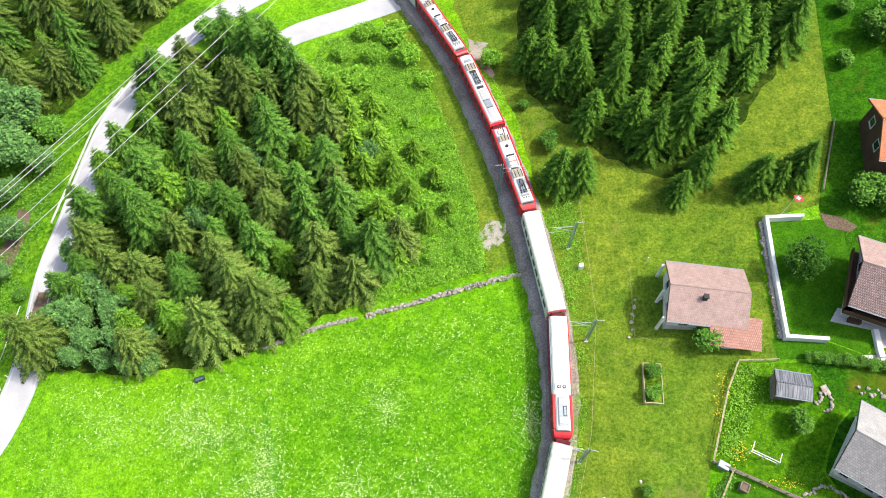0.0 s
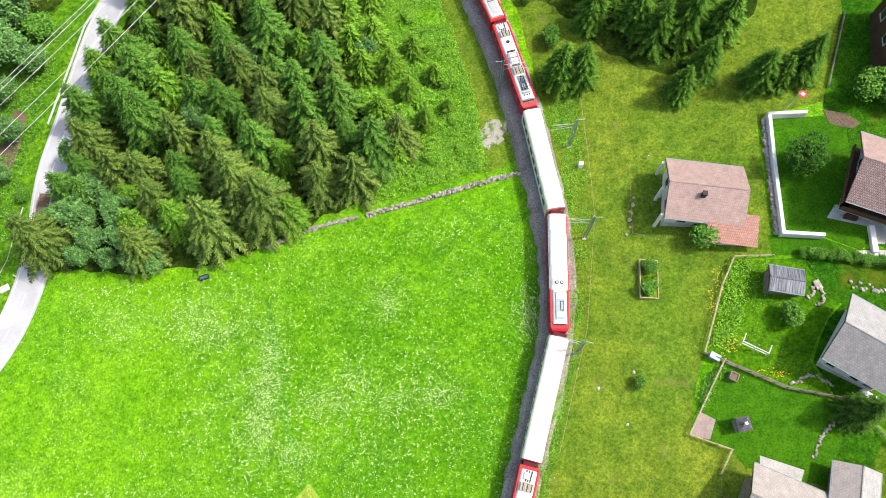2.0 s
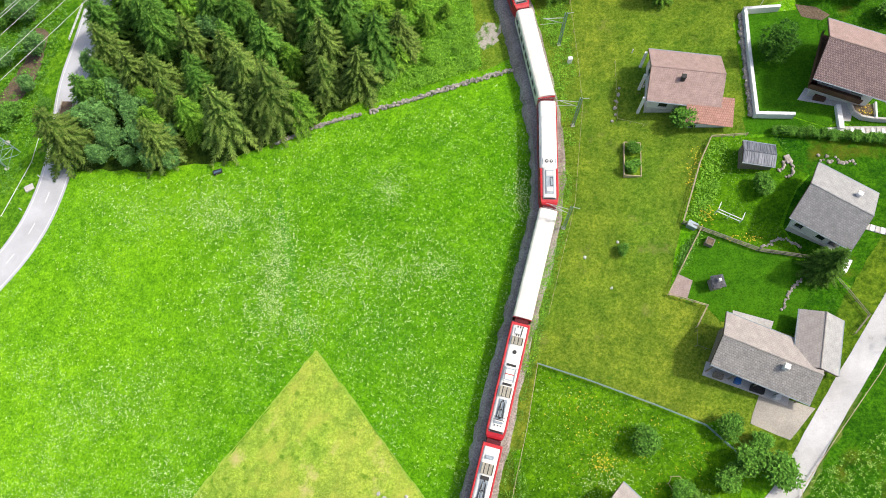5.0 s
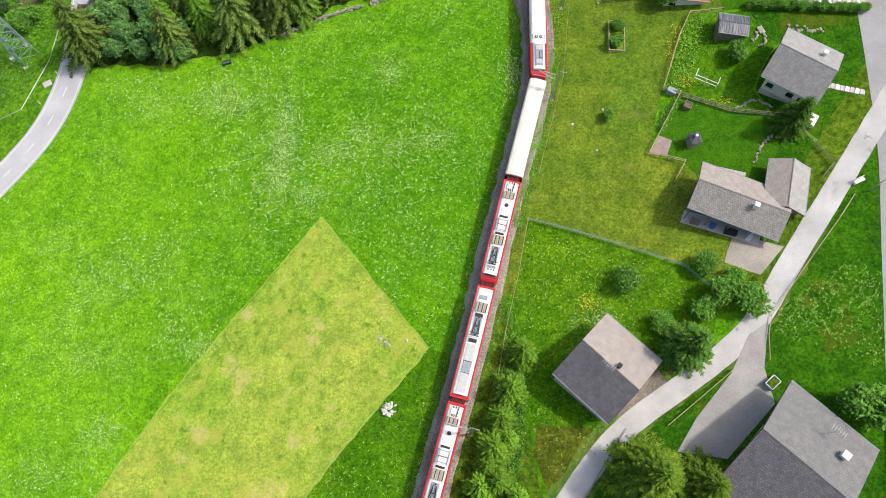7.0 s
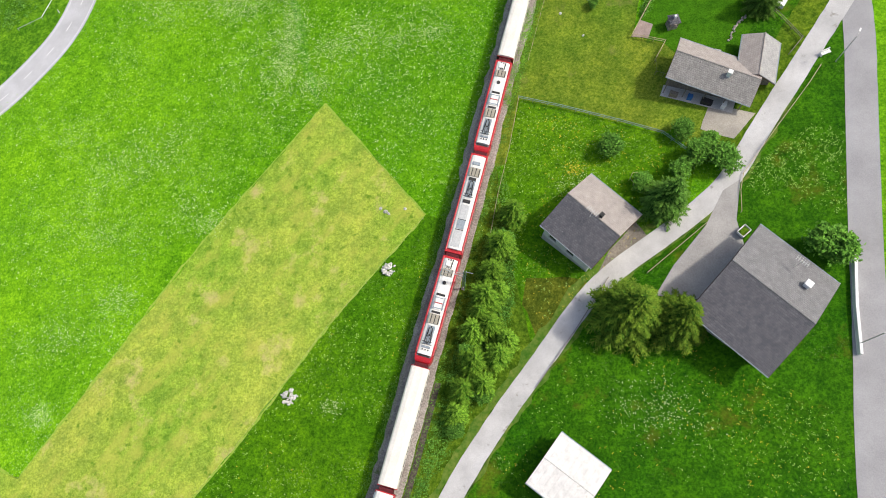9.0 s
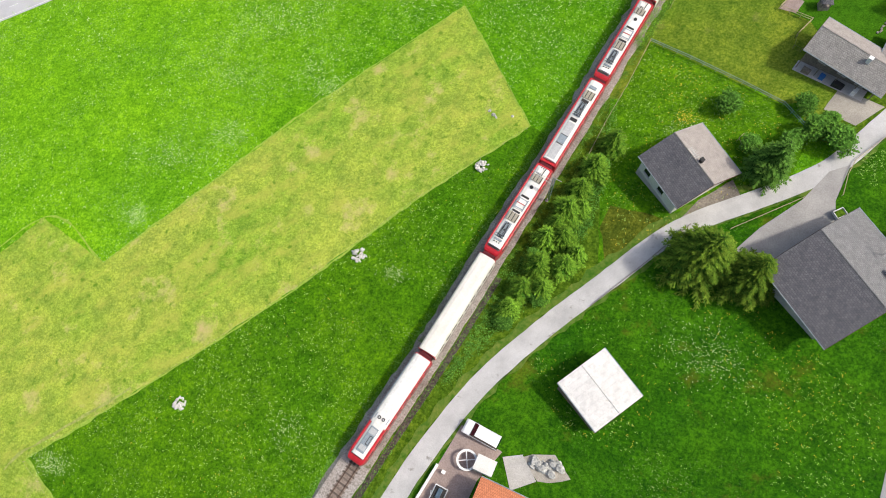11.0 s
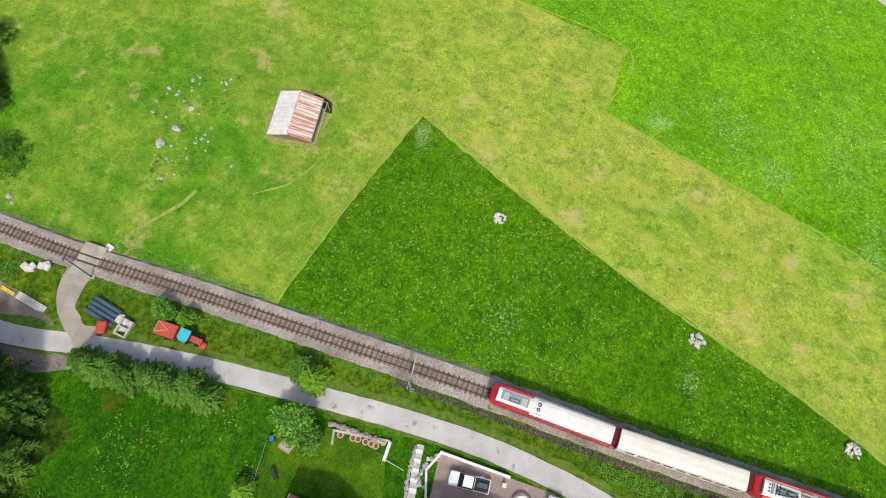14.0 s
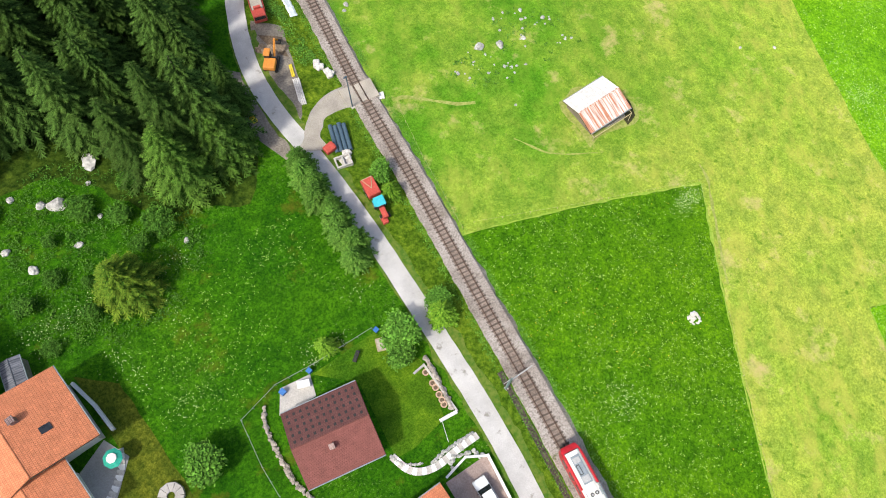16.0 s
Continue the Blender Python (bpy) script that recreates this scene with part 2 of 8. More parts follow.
RAIL = material("rusty rail steel", ((0.09, 0.055, 0.04), (0.17, 0.11, 0.08)), None, 12, 1, 0.5, 0.5, 0.003)
SLEEPER = material("dark sleeper", ((0.075, 0.06, 0.05), (0.16, 0.13, 0.11)), None, 8, 1, 0.85, bump=0.01, vary=0.25)
PAINT_WHITE = material("road paint", ((0.6, 0.6, 0.6), (0.8, 0.8, 0.8)), None, 10, 1, 0.7)


# ---- building blocks ----
def part(name, bm, mat, parent, label=""):
    me = bpy.data.meshes.new(name)
    bm.to_mesh(me)
    bm.free()
    me.materials.append(mat)
    ob = new(name, me)
    ob.parent = parent
    if label:
        ob["label"] = label
    return ob


def raw(name, verts, faces, mat, parent=None, label="", shade=False):
    me = bpy.data.meshes.new(name)
    me.from_pydata([tuple(v) for v in verts], [], faces)
    me.validate()
    me.materials.append(mat)
    if shade:
        me.polygons.foreach_set("use_smooth", [True] * len(me.polygons))
    me.update()
    ob = new(name, me)
    ob.parent = parent
    if label:
        ob["label"] = label
    return ob


def thing(name, label, category, m=None, group="", kind=""):
    ob = new(name)
    ob.empty_display_size = 0.3
    if m is not None:
        ob.matrix_world = m
    return tagged(ob, label, category, group, kind)


def at(x, y, turn=0.0, lift=0.0):
    return pose(x, y, gz(x, y) + lift, 0, 0, turn)


def box(bm, x0, x1, y0, y1, z0, z1, bevel=0.0):
    r = bmesh.ops.create_cube(bm, size=1.0)
    bmesh.ops.transform(bm, verts=r["verts"], matrix=Matrix.Translation(((x0 + x1) / 2, (y0 + y1) / 2, (z0 + z1) / 2))
                        @ Matrix.Diagonal((x1 - x0, y1 - y0, z1 - z0, 1)))
    if bevel:
        es = list({e for v in r["verts"] for e in v.link_edges})
        bmesh.ops.bevel(bm, geom=es, offset=bevel, segments=2, affect="EDGES", profile=0.5)
    return bm


def boxed(*args, bevel=0.0):
    return box(bmesh.new(), *args, bevel=bevel)


def rod(bm, a, b, r0, r1=None, sides=8):
    a, b = Vector(a), Vector(b)
    r1 = r0 if r1 is None else r1
    q = (b - a).to_track_quat("Z", "Y").to_matrix().to_4x4()
    bmesh.ops.create_cone(bm, cap_ends=True, segments=sides, radius1=r0, radius2=max(r1, 1e-4), depth=(b - a).length,
                          matrix=Matrix.Translation((a + b) / 2) @ q)
    return bm


def prism(bm, outline, z0, z1):
    """A flat outline (x, y) raised from z0 to z1."""
    lo = [bm.verts.new((x, y, z0)) for x, y in outline]
    hi = [bm.verts.new((x, y, z1)) for x, y in outline]
    n = len(lo)
    bm.faces.new(hi)
    bm.faces.new(lo[::-1])
    for i in range(n):
        bm.faces.new((lo[i], lo[(i + 1) % n], hi[(i + 1) % n], hi[i]))
    bmesh.ops.recalc_face_normals(bm, faces=bm.faces)
    return bm


def sheet(name, outline, mat, lift, label, category, step=2.0, wobble=0.0, kind="structure", relief=0.0):
    """A patch of ground cover draped over the hillside."""
    pts = []
    n = len(outline)
    for i in range(n):
        a, b = np.array(outline[i], float), np.array(outline[(i + 1) % n], float)
        k = max(1, int(np.linalg.norm(b - a) / 1.2))
        for j in range(k):
            p = a + (b - a) * j / k
            if wobble:
                p = p + wobble * np.array([noise.noise((p[0] * 0.35, p[1] * 0.35, 1.7)), noise.noise((p[0] * 0.35, p[1] * 0.35, 8.1))])
            pts.append(p)
    bm = bmesh.new()
    bm.faces.new([bm.verts.new((p[0], p[1], 0)) for p in pts])
    xs, ys = [p[0] for p in pts], [p[1] for p in pts]
    for lo, hi, axis in ((min(xs), max(xs), 0), (min(ys), max(ys), 1)):
        c = math.floor(lo / step) * step + step
        while c < hi:
            co, no = [0, 0, 0], [0, 0, 0]
            co[axis], no[axis] = c, 1
            bmesh.ops.bisect_plane(bm, geom=bm.verts[:] + bm.edges[:] + bm.faces[:], plane_co=co, plane_no=no)
            c += step
    for v in bm.verts:
        r = relief * max(0.0, noise.noise((v.co.x * 0.5, v.co.y * 0.5, 3.0)) + 0.3) if relief and not v.is_boundary else 0.0
        v.co.z = gz(v.co.x, v.co.y) + lift + r
    bmesh.ops.recalc_face_normals(bm, faces=bm.faces)
    if sum(f.normal.z for f in bm.faces) < 0:
        bmesh.ops.reverse_faces(bm, faces=bm.faces)
    ob = part(name, bm, mat, None)
    return tagged(ob, label, category, kind=kind)


def ribbon(name, line, half, mat, lift, label, category, edge=0.0):
    """A road along a line: half is one width, or one for each point."""
    nrm = normals(line)
    half = np.full(len(line), half) if np.isscalar(half) else np.asarray(half)
    verts, faces = [], []
    across = (-1.0, -0.5, 0.0, 0.5, 1.0)
    for i, (p, q) in enumerate(zip(line, nrm)):
        for a in across:
            w = half[i] + (edge * noise.noise((p[0] * 0.5, p[1] * 0.5, a)) if abs(a) == 1 else 0)
            x, y = p[0] + q[0] * a * w, p[1] + q[1] * a * w
            verts.append((x, y, gz(x, y) + lift))
    k = len(across)
    for i in range(len(line) - 1):
        for j in range(k - 1):
            a = i * k + j
            faces.append((a + 1, a, a + k, a + k + 1))
    ob = raw(name, verts, faces, mat)
    return tagged(ob, label, category, kind="structure")


# ---- ground ----
def build_ground():
    def ticks(lo, hi, step):
        inner = list(np.arange(lo, hi + 0.1, step))
        out = [40, 100, 200, 400, 800, 1600, 2600]
        return [lo - o for o in out[::-1]] + inner + [hi + o for o in out]
    xs, ys = ticks(-170, 150, 2.5), ticks(-230, 210, 2.5)
    verts = [(x, y, gz(x, y)) for y in ys for x in xs]
    n = len(xs)
    faces = [(j * n + i, j * n + i + 1, (j + 1) * n + i + 1, (j + 1) * n + i) for j in range(len(ys) - 1) for i in range(n - 1)]
    tagged(raw("ground", verts, faces, MEADOW, shade=True), "bright green alpine hay meadow with drifts of white flowers", "meadow", kind="structure")


build_ground()
MOWN_EDGE = [(-18.2, 2.4), (-1.2, -19.2), (-15.8, -36.2), (-28.6, -53.4), (-44.2, -71.8), (-59.3, -88.5), (-41, -98.2), (-20.2, -107.9), (-28.2, -138),
             (-41.4, -185), (-120, -185), (-126, -130), (-104, -97.5), (-90, -74), (-77.6, -52), (-62.5, -57), (-50, -39), (-38.1, -21.9)]
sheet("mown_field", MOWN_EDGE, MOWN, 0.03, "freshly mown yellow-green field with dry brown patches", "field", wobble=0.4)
sheet("flower_triangle", [(-1.2, -19.2), (-15.8, -36.2), (-28.6, -53.4), (-44.2, -71.8), (-59.3, -88.5), (-41, -98.2), (-20.0, -107.9), (-13.6, -84),
                          (-5.8, -58.4), (4.4, -21.4)], DEEP, 0.05, "dark green uncut meadow with white and yellow flowers", "meadow", wobble=0.2)
for pts, w in (([(-18.2, 2.4), (-38.1, -21.9), (-50, -39), (-62.5, -57)], 0.13), ([(-18.2, 2.4), (-1.2, -19.2)], 0.12), ([(-1.2, -19.2), (-15.8, -36.2), (-28.6, -53.4), (-44.2, -71.8), (-59.3, -88.5)], 0.12),
               ([(-59.3, -88.5), (-41, -98.2), (-20.0, -107.9)], 0.12), ([(-62.5, -57), (-77.6, -52), (-90, -74)], 0.14)):
    ribbon("field_margin", spline(pts, 0.8), w, MARGIN, 0.06, "pale flattened grass along the mown edge", "field margin", 0.35)
sheet("pasture", [(17.5, 36), (16, 18), (8, -8), (9.5, -12.3), (19, -10), (27, -6.5), (34, -9.5), (38, -8), (45.5, -7.5), (36, 0), (34.2, 3), (35.4, 6), (31.2, 8), (34, 18), (38.8, 30.5), (43.8, 31), (44.4, 50),
                  (52, 60), (48, 120), (5, 120), (2, 100), (12, 75), (16, 55)], PASTURE, 0.03, "yellowish grazed pasture beside the railway", "pasture", wobble=0.4)

sheet("pasture_edge", [(43, 48), (46, 51.2), (54, 52.5), (58, 66), (62, 100), (62, 140), (30, 140), (40, 60)], PASTURE, 0.018, "grazed grass below the upper wood", "pasture")
sheet("track_strip", [(6.2, 46.6), (12.6, 48.5), (11.5, 58), (7.5, 72), (2, 88), (-8, 107), (-13, 104), (-7, 91), (0, 76), (4, 60)], PASTURE, 0.04, "thin olive grass strip beside the railway", "verge", wobble=0.5)

TRACK = smooth(spline([(-30, 150), (-17, 126), (-5.6, 104.6), (3, 88), (9.2, 70), (13.2, 55), (15.6, 42), (16.7, 31), (15.9, 21.5), (13.4, 12), (10.9, 3.6), (7.8, -8.5),
                       (4.6, -21.2), (2.2, -29.4), (-0.4, -38.6), (-3, -48), (-5.8, -58.4), (-8.8, -67.8), (-13.6, -84), (-16.2, -93.5), (-19.7, -106),
                       (-23.8, -121), (-27.7, -136.8), (-32, -151), (-36, -165), (-46, -200)], 1.0), 40)
VILLAGE_ROAD = smooth(spline([(84, 45), (73, 27), (61, 9.4), (47.6, -9.7), (41.5, -18.6), (34, -24.6), (23.3, -32.2), (15.1, -42.4), (8.0, -51.7), (1.8, -61.4), (-3.2, -73.4),
                              (-6.2, -84), (-8.4, -94.4), (-10.8, -107), (-12.8, -118.5), (-14.2, -130.5), (-14.8, -140.8), (-17, -150.6), (-22.3, -161.5), (-32, -176), (-46, -196)], 1.0), 6)
PASS_LINE = smooth(spline([(-120, -18), (-95, 1), (-83, 9.5), (-76.1, 16.6), (-70.9, 24), (-68.2, 32), (-67.3, 41), (-67.8, 54), (-66.4, 64), (-63.5, 83), (-59, 93), (-53.5, 101.5), (-43.4, 109), (-26, 117), (0, 128)], 1.0), 6)
ribbon("village_road", VILLAGE_ROAD, 1.48, ASPHALT, 0.10, "narrow pale worn asphalt village lane", "road", 0.09)
ribbon("pass_road", PASS_LINE, 3.0, PASS_ROAD, 0.10, "smooth grey asphalt pass road with dashed centre line", "road", 0.05)
ribbon("upper_road", spline([(64, 40), (63.2, 18), (62.3, 4.2), (60.3, -9.6), (57.8, -26.4), (55.7, -41.6), (53.1, -59.3), (50, -90)], 1.0), 2.05, STREET, 0.09,
       "grey asphalt street above the houses", "road", 0.05)
ribbon("branch_road", spline([(-31.5, 97.5), (-29.5, 99.4), (-26.2, 100.6), (-17.4, 102.3), (-8, 104.5), (4, 108)], 1.0), 2.6, PASS_ROAD, 0.07, "pale asphalt branch road", "road", 0.05)

DIP = spline([(-26.2, 29), (-25.4, 25), (-23.9, 20.1), (-23.0, 15.2), (-21.7, 9.5), (-20.1, 4.6), (-18.7, 2.2)], 1.0)
ribbon("damp_dip", DIP, np.interp(np.linspace(0, 1, len(DIP)), [0, 0.3, 0.6, 1], [0.2, 0.75, 0.9, 0.25]), DIPGRASS, 0.03, "damp darker green dip through the hay meadow", "meadow", 0.7)

TRACK_S = np.concatenate([[0], np.cumsum(np.linalg.norm(np.diff(TRACK, axis=0), axis=1))])


def on_track(s):
    """Place and heading on the track, s metres from its upper end; heading points down the line."""
    x, y = np.interp(s, TRACK_S, TRACK[:, 0]), np.interp(s, TRACK_S, TRACK[:, 1])
    a, b = np.interp(s + 0.5, TRACK_S, TRACK[:, 0]) - np.interp(s - 0.5, TRACK_S, TRACK[:, 0]), np.interp(s + 0.5, TRACK_S, TRACK[:, 1]) - np.interp(s - 0.5, TRACK_S, TRACK[:, 1])
    return x, y, math.atan2(b, a)


BED = 0.30


def build_track():
    nrm = normals(TRACK)
    prof = [(-2.5, None), (-1.95, BED - 0.12), (-1.5, BED - 0.06), (-0.8, BED), (0, BED), (0.8, BED), (1.5, BED - 0.06), (2.1, BED - 0.13), (2.7, None)]
    verts = []
    for p, q in zip(TRACK, nrm):
        z0 = gz(p[0], p[1])
        for a, h in prof:
            if a >= 2.1:
                a += float(np.interp(p[1], [-130, -100, -60, 0, 20, 45], [-0.1, 0.0, 0.15, -0.1, 0.0, 0.6]))
            a2 = a + (0.55 * noise.noise((p[0] * 0.6, p[1] * 0.6, a)) if h is None else 0)
            x, y = p[0] + q[0] * a2, p[1] + q[1] * a2
            verts.append((x, y, gz(x, y) - 0.05 if h is None else max(z0 + h, gz(x, y) + 0.13) + 0.03 * noise.noise((x * 1.3, y * 1.3, 0))))
    k = len(prof)
    for name, mat, text, cols in (("track_bed", BALLAST, "pale pinkish gravel shoulders of the railway", (0, 1, 2, 5, 6, 7)), ("track_bed_core", OILY_BALLAST, "darker brown gravel between the rails", (3, 4))):
        faces = [(i * k + j + 1, i * k + j, i * k + j + k, i * k + j + k + 1) for i in range(len(TRACK) - 1) for j in cols]
        used = sorted({v for f in faces for v in f})
        index = {v: n for n, v in enumerate(used)}
        tagged(raw(name, [verts[v] for v in used], [tuple(index[v] for v in f) for f in faces], mat), text, "ballast", kind="structure")
    track = thing("railway_track", "single metre-gauge railway track with rusty rails", "railway track", kind="structure")
    fine = spline(TRACK, 0.8)
    fn = normals(fine)
    for side in (-0.53, 0.53):
        verts, faces = [], []
        for p, q in zip(fine, fn):
            z0 = gz(p[0], p[1]) + BED
            for a, h in ((-0.06, 0.0), (-0.035, 0.14), (0.035, 0.14), (0.06, 0.0)):
                verts.append((p[0] + q[0] * (side + a), p[1] + q[1] * (side + a), z0 + h))
        for i in range(len(fine) - 1):
            for j in range(3):
                a = i * 4 + j
                faces.append((a + 1, a, a + 4, a + 5))
        raw("rail", verts, faces, RAIL, track)
    return track


RAILWAY = build_track()


# ---- more materials ----
def needles(name, lo, hi, shoot):
    """Needles of one kind of spruce, with the fresh growth that goes with them."""
    coarse = ((0.8, 0.85, 0.8), (1.2, 1.1, 1.0))
    SHOOTS[name] = material(name + ", fresh", (tuple(0.55 * c for c in shoot), shoot), coarse, 3.0, 0.25, 0.9, vary=0.24, island=0.35, spec=0.08)
    return material(name, (lo, hi), coarse, 3.0, 0.25, 0.9, vary=0.24, island=0.45, spec=0.08)


SHOOTS = {}
NEEDLES = needles("spruce needles", (0.014, 0.064, 0.008), (0.088, 0.220, 0.030), (0.125, 0.275, 0.042))
# Forest interior's shade put into the needles as a darker green.
SHADEWOOD = needles("shaded forest needles", (0.009, 0.032, 0.005), (0.048, 0.102, 0.018), (0.062, 0.130, 0.024))
OLIVE = needles("olive-brown old spruce needles", (0.020, 0.062, 0.009), (0.112, 0.200, 0.036), (0.165, 0.255, 0.052))
FIRGREEN = needles("dark fir needles", (0.014, 0.054, 0.006), (0.068, 0.150, 0.020), (0.092, 0.195, 0.028))
GARDEN = needles("garden spruce needles", (0.018, 0.068, 0.006), (0.090, 0.190, 0.020), (0.155, 0.265, 0.026))
GROVE = needles("grove spruce needles", (0.014, 0.064, 0.007), (0.080, 0.195, 0.020), (0.112, 0.250, 0.028))
YOUNG = needles("young spruce needles", (0.026, 0.105, 0.008), (0.125, 0.290, 0.026), (0.180, 0.375, 0.038))
BRIGHT = needles("light green spruce needles", (0.020, 0.088, 0.006), (0.095, 0.235, 0.020), (0.180, 0.365, 0.032))
LEAF = material("broad leaves", ((0.05, 0.155, 0.016), (0.15, 0.34, 0.045)), ((0.8, 0.85, 0.85), (1.2, 1.1, 1.0)), 2.5, 0.5, 0.8, vary=0.18, island=0.4, spec=0.1)
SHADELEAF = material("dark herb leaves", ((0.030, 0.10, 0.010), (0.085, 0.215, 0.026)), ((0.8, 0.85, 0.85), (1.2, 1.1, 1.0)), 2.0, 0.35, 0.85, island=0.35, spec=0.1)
HERBLEAF = material("bright herb leaves", ((0.09, 0.24, 0.014), (0.25, 0.52, 0.05)), ((0.8, 0.85, 0.85), (1.15, 1.1, 1.0)), 2.0, 0.35, 0.85, island=0.35, spec=0.1)
GREYLEAF = material("grey-green willow leaves", ((0.060, 0.165, 0.042), (0.18, 0.36, 0.10)), ((0.8, 0.85, 0.85), (1.15, 1.1, 1.0)), 2.5, 0.5, 0.8, vary=0.12, island=0.35, spec=0.1)
BARK = material("tree bark", ((0.06, 0.045, 0.035), (0.16, 0.13, 0.10)), None, 6, 1, 0.95, bump=0.02, stretch=(3, 3, 0.5))
PALEBLOOM = material("pale green seed heads", ((0.24, 0.46, 0.05), (0.46, 0.66, 0.17)), None, 4, 1, 0.9, island=0.15)
UMBEL = material("white meadow flowers", ((0.40, 0.57, 0.17), (0.66, 0.78, 0.40)), None, 4, 1, 0.9, island=0.1)
BUTTERCUP = material("yellow meadow flowers", ((0.5, 0.4, 0.02), (0.75, 0.6, 0.05)), None, 4, 1, 0.9)


# ---- trees and shrubs ----
def spruce_mesh(rng, height, radius, tilt=0.25, dense=1.0, bare=0.06):
    """Whorls of feathered boughs: the older needles, and the fresh shoots at the outer ends."""
    old, fresh = ([], []), ([], [])

    def leaf(out, *corners):
        n = len(out[0])
        out[0].extend(corners)
        out[1].append((n, n + 1, n + 2))
    z = height * 0.985
    turn = 0.0
    while z > height * bare:
        s = 1 - z / height
        reach = radius * (0.04 + s ** 0.8) * min(1.0, (z / height) / 0.16 + 0.35)
        n = max(5, int((5 + 8 * min(1, s * 2.2)) * dense))
        for k in range(n):
            a = turn + (k + 0.7 * rng.random()) * 2 * math.pi / n
            ln = reach * (0.60 + 0.58 * rng.random())
            zz = z + 0.35 * (rng.random() - 0.5)
            droop = ln * (tilt + 0.32 * s) * (0.7 + 0.6 * rng.random())
            curl = rng.uniform(-0.22, 0.22)
            st = 5 if ln < 1.2 else 8 if ln < 2.4 else 11
            wid = (0.27 + 0.08 * rng.random()) * ln * (0.9 if ln > 2 else 1.25)
            spine = []
            for i in range(st + 1):
                f = i / st
                b = a + curl * f
                d = 0.08 * ln + 0.92 * ln * f
                spine.append((d * math.cos(b), d * math.sin(b), zz + 0.12 * ln * f - droop * f * f + 0.10 * droop * f ** 4, math.cos(b), math.sin(b)))
            for i in range(st):
                x0, y0, h0, _, _ = spine[i]
                x1, y1, h1, ca, sa = spine[i + 1]
                f = (i + 0.5) / st
                w = wid * (1.0 - 0.72 * f) * (0.5 + 0.5 * min(1, f * 3))
                for sd in (-1, 1):
                    q = w * (0.7 + 0.6 * rng.random())
                    ahead = 0.6 * q
                    th = h1 - 0.32 * q - 0.05 * rng.random()
                    tip = (x1 + ca * ahead - sa * q * sd, y1 + sa * ahead + ca * q * sd, th)
                    leaf(fresh if f + 0.35 * rng.random() > 0.78 else old, (x0, y0, h0), (x1, y1, h1), tip)
                    if f > 0.3 and rng.random() < 0.6:
                        mx, my, mz = (x1 + tip[0]) / 2, (y1 + tip[1]) / 2, (h1 + tip[2]) / 2
                        leaf(fresh if rng.random() < 0.5 * f else old, (mx, my, mz + 0.03), tip, (mx + ca * 0.45 * q, my + sa * 0.45 * q, mz - 0.02))
            x0, y0, h0, ca, sa = spine[-1]
            leaf(fresh, (x0 - sa * 0.10, y0 + ca * 0.10, h0), (x0 + sa * 0.10, y0 - ca * 0.10, h0), (x0 + ca * 0.3, y0 + sa * 0.3, h0 - 0.08))
        z -= (0.32 + 0.28 * s) * (height / 14.0) ** 0.4 / dense ** 0.5
        turn += 2.4
    return old, fresh


def trunk_mesh(bm, height, r):
    rod(bm, (0, 0, -0.8), (0, 0, height * 0.55), r, r * 0.55, 8)
    rod(bm, (0, 0, height * 0.55), (0, 0, height * 0.99), r * 0.55, 0.02, 6)
    return bm


def spruce(seed, height, radius, mat, label, group, tilt=0.25, dense=1.0):
    rng = random.Random(seed)
    tree = thing("spruce_tree", label, "spruce tree", group=group)
    part("trunk", trunk_mesh(bmesh.new(), height, 0.02 * height), BARK, tree)
    old, fresh = spruce_mesh(rng, height, radius, tilt, dense)
    raw("crown", *old, mat, tree)
    raw("new_growth", *fresh, SHOOTS[mat.name], tree, "lighter fresh shoots at the bough tips")
    return tree


def leaf_cloud(rng, radius, height, clumps, leaves, size, low=0.12):
    """Leaf clumps on an uneven crown, with gaps between them."""
    verts, faces = [], []
    lobes = [(rng.uniform(-0.45, 0.45) * radius, rng.uniform(-0.45, 0.45) * radius, rng.uniform(0.4, 0.8) * height, rng.uniform(0.45, 0.7)) for _ in range(7)]
    for _ in range(clumps):
        lx, ly, lz, lr = rng.choice(lobes)
        d = Vector((rng.gauss(0, 1), rng.gauss(0, 1), rng.gauss(0.25, 0.8))).normalized()
        k = rng.uniform(0.7, 1.0)
        c = Vector((lx + d.x * lr * radius * k, ly + d.y * lr * radius * k, max(low * height, lz + d.z * lr * height * 0.55 * k)))
        for _ in range(leaves):
            p = c + Vector((rng.gauss(0, 1), rng.gauss(0, 1), rng.gauss(0, 0.7))) * size * 1.2
            u = Vector((rng.gauss(0, 1), rng.gauss(0, 1), rng.gauss(0, 0.5))).normalized()
            w = u.cross(Vector((rng.gauss(0, 0.5), rng.gauss(0, 0.5), 1))).normalized()
            s = size * rng.uniform(0.6, 1.3)
            b = len(verts)
            verts += [tuple(p - u * s), tuple(p + w * s * 0.5), tuple(p + u * s), tuple(p - w * s * 0.5)]
            faces.append((b, b + 1, b + 2, b + 3))
    return verts, faces


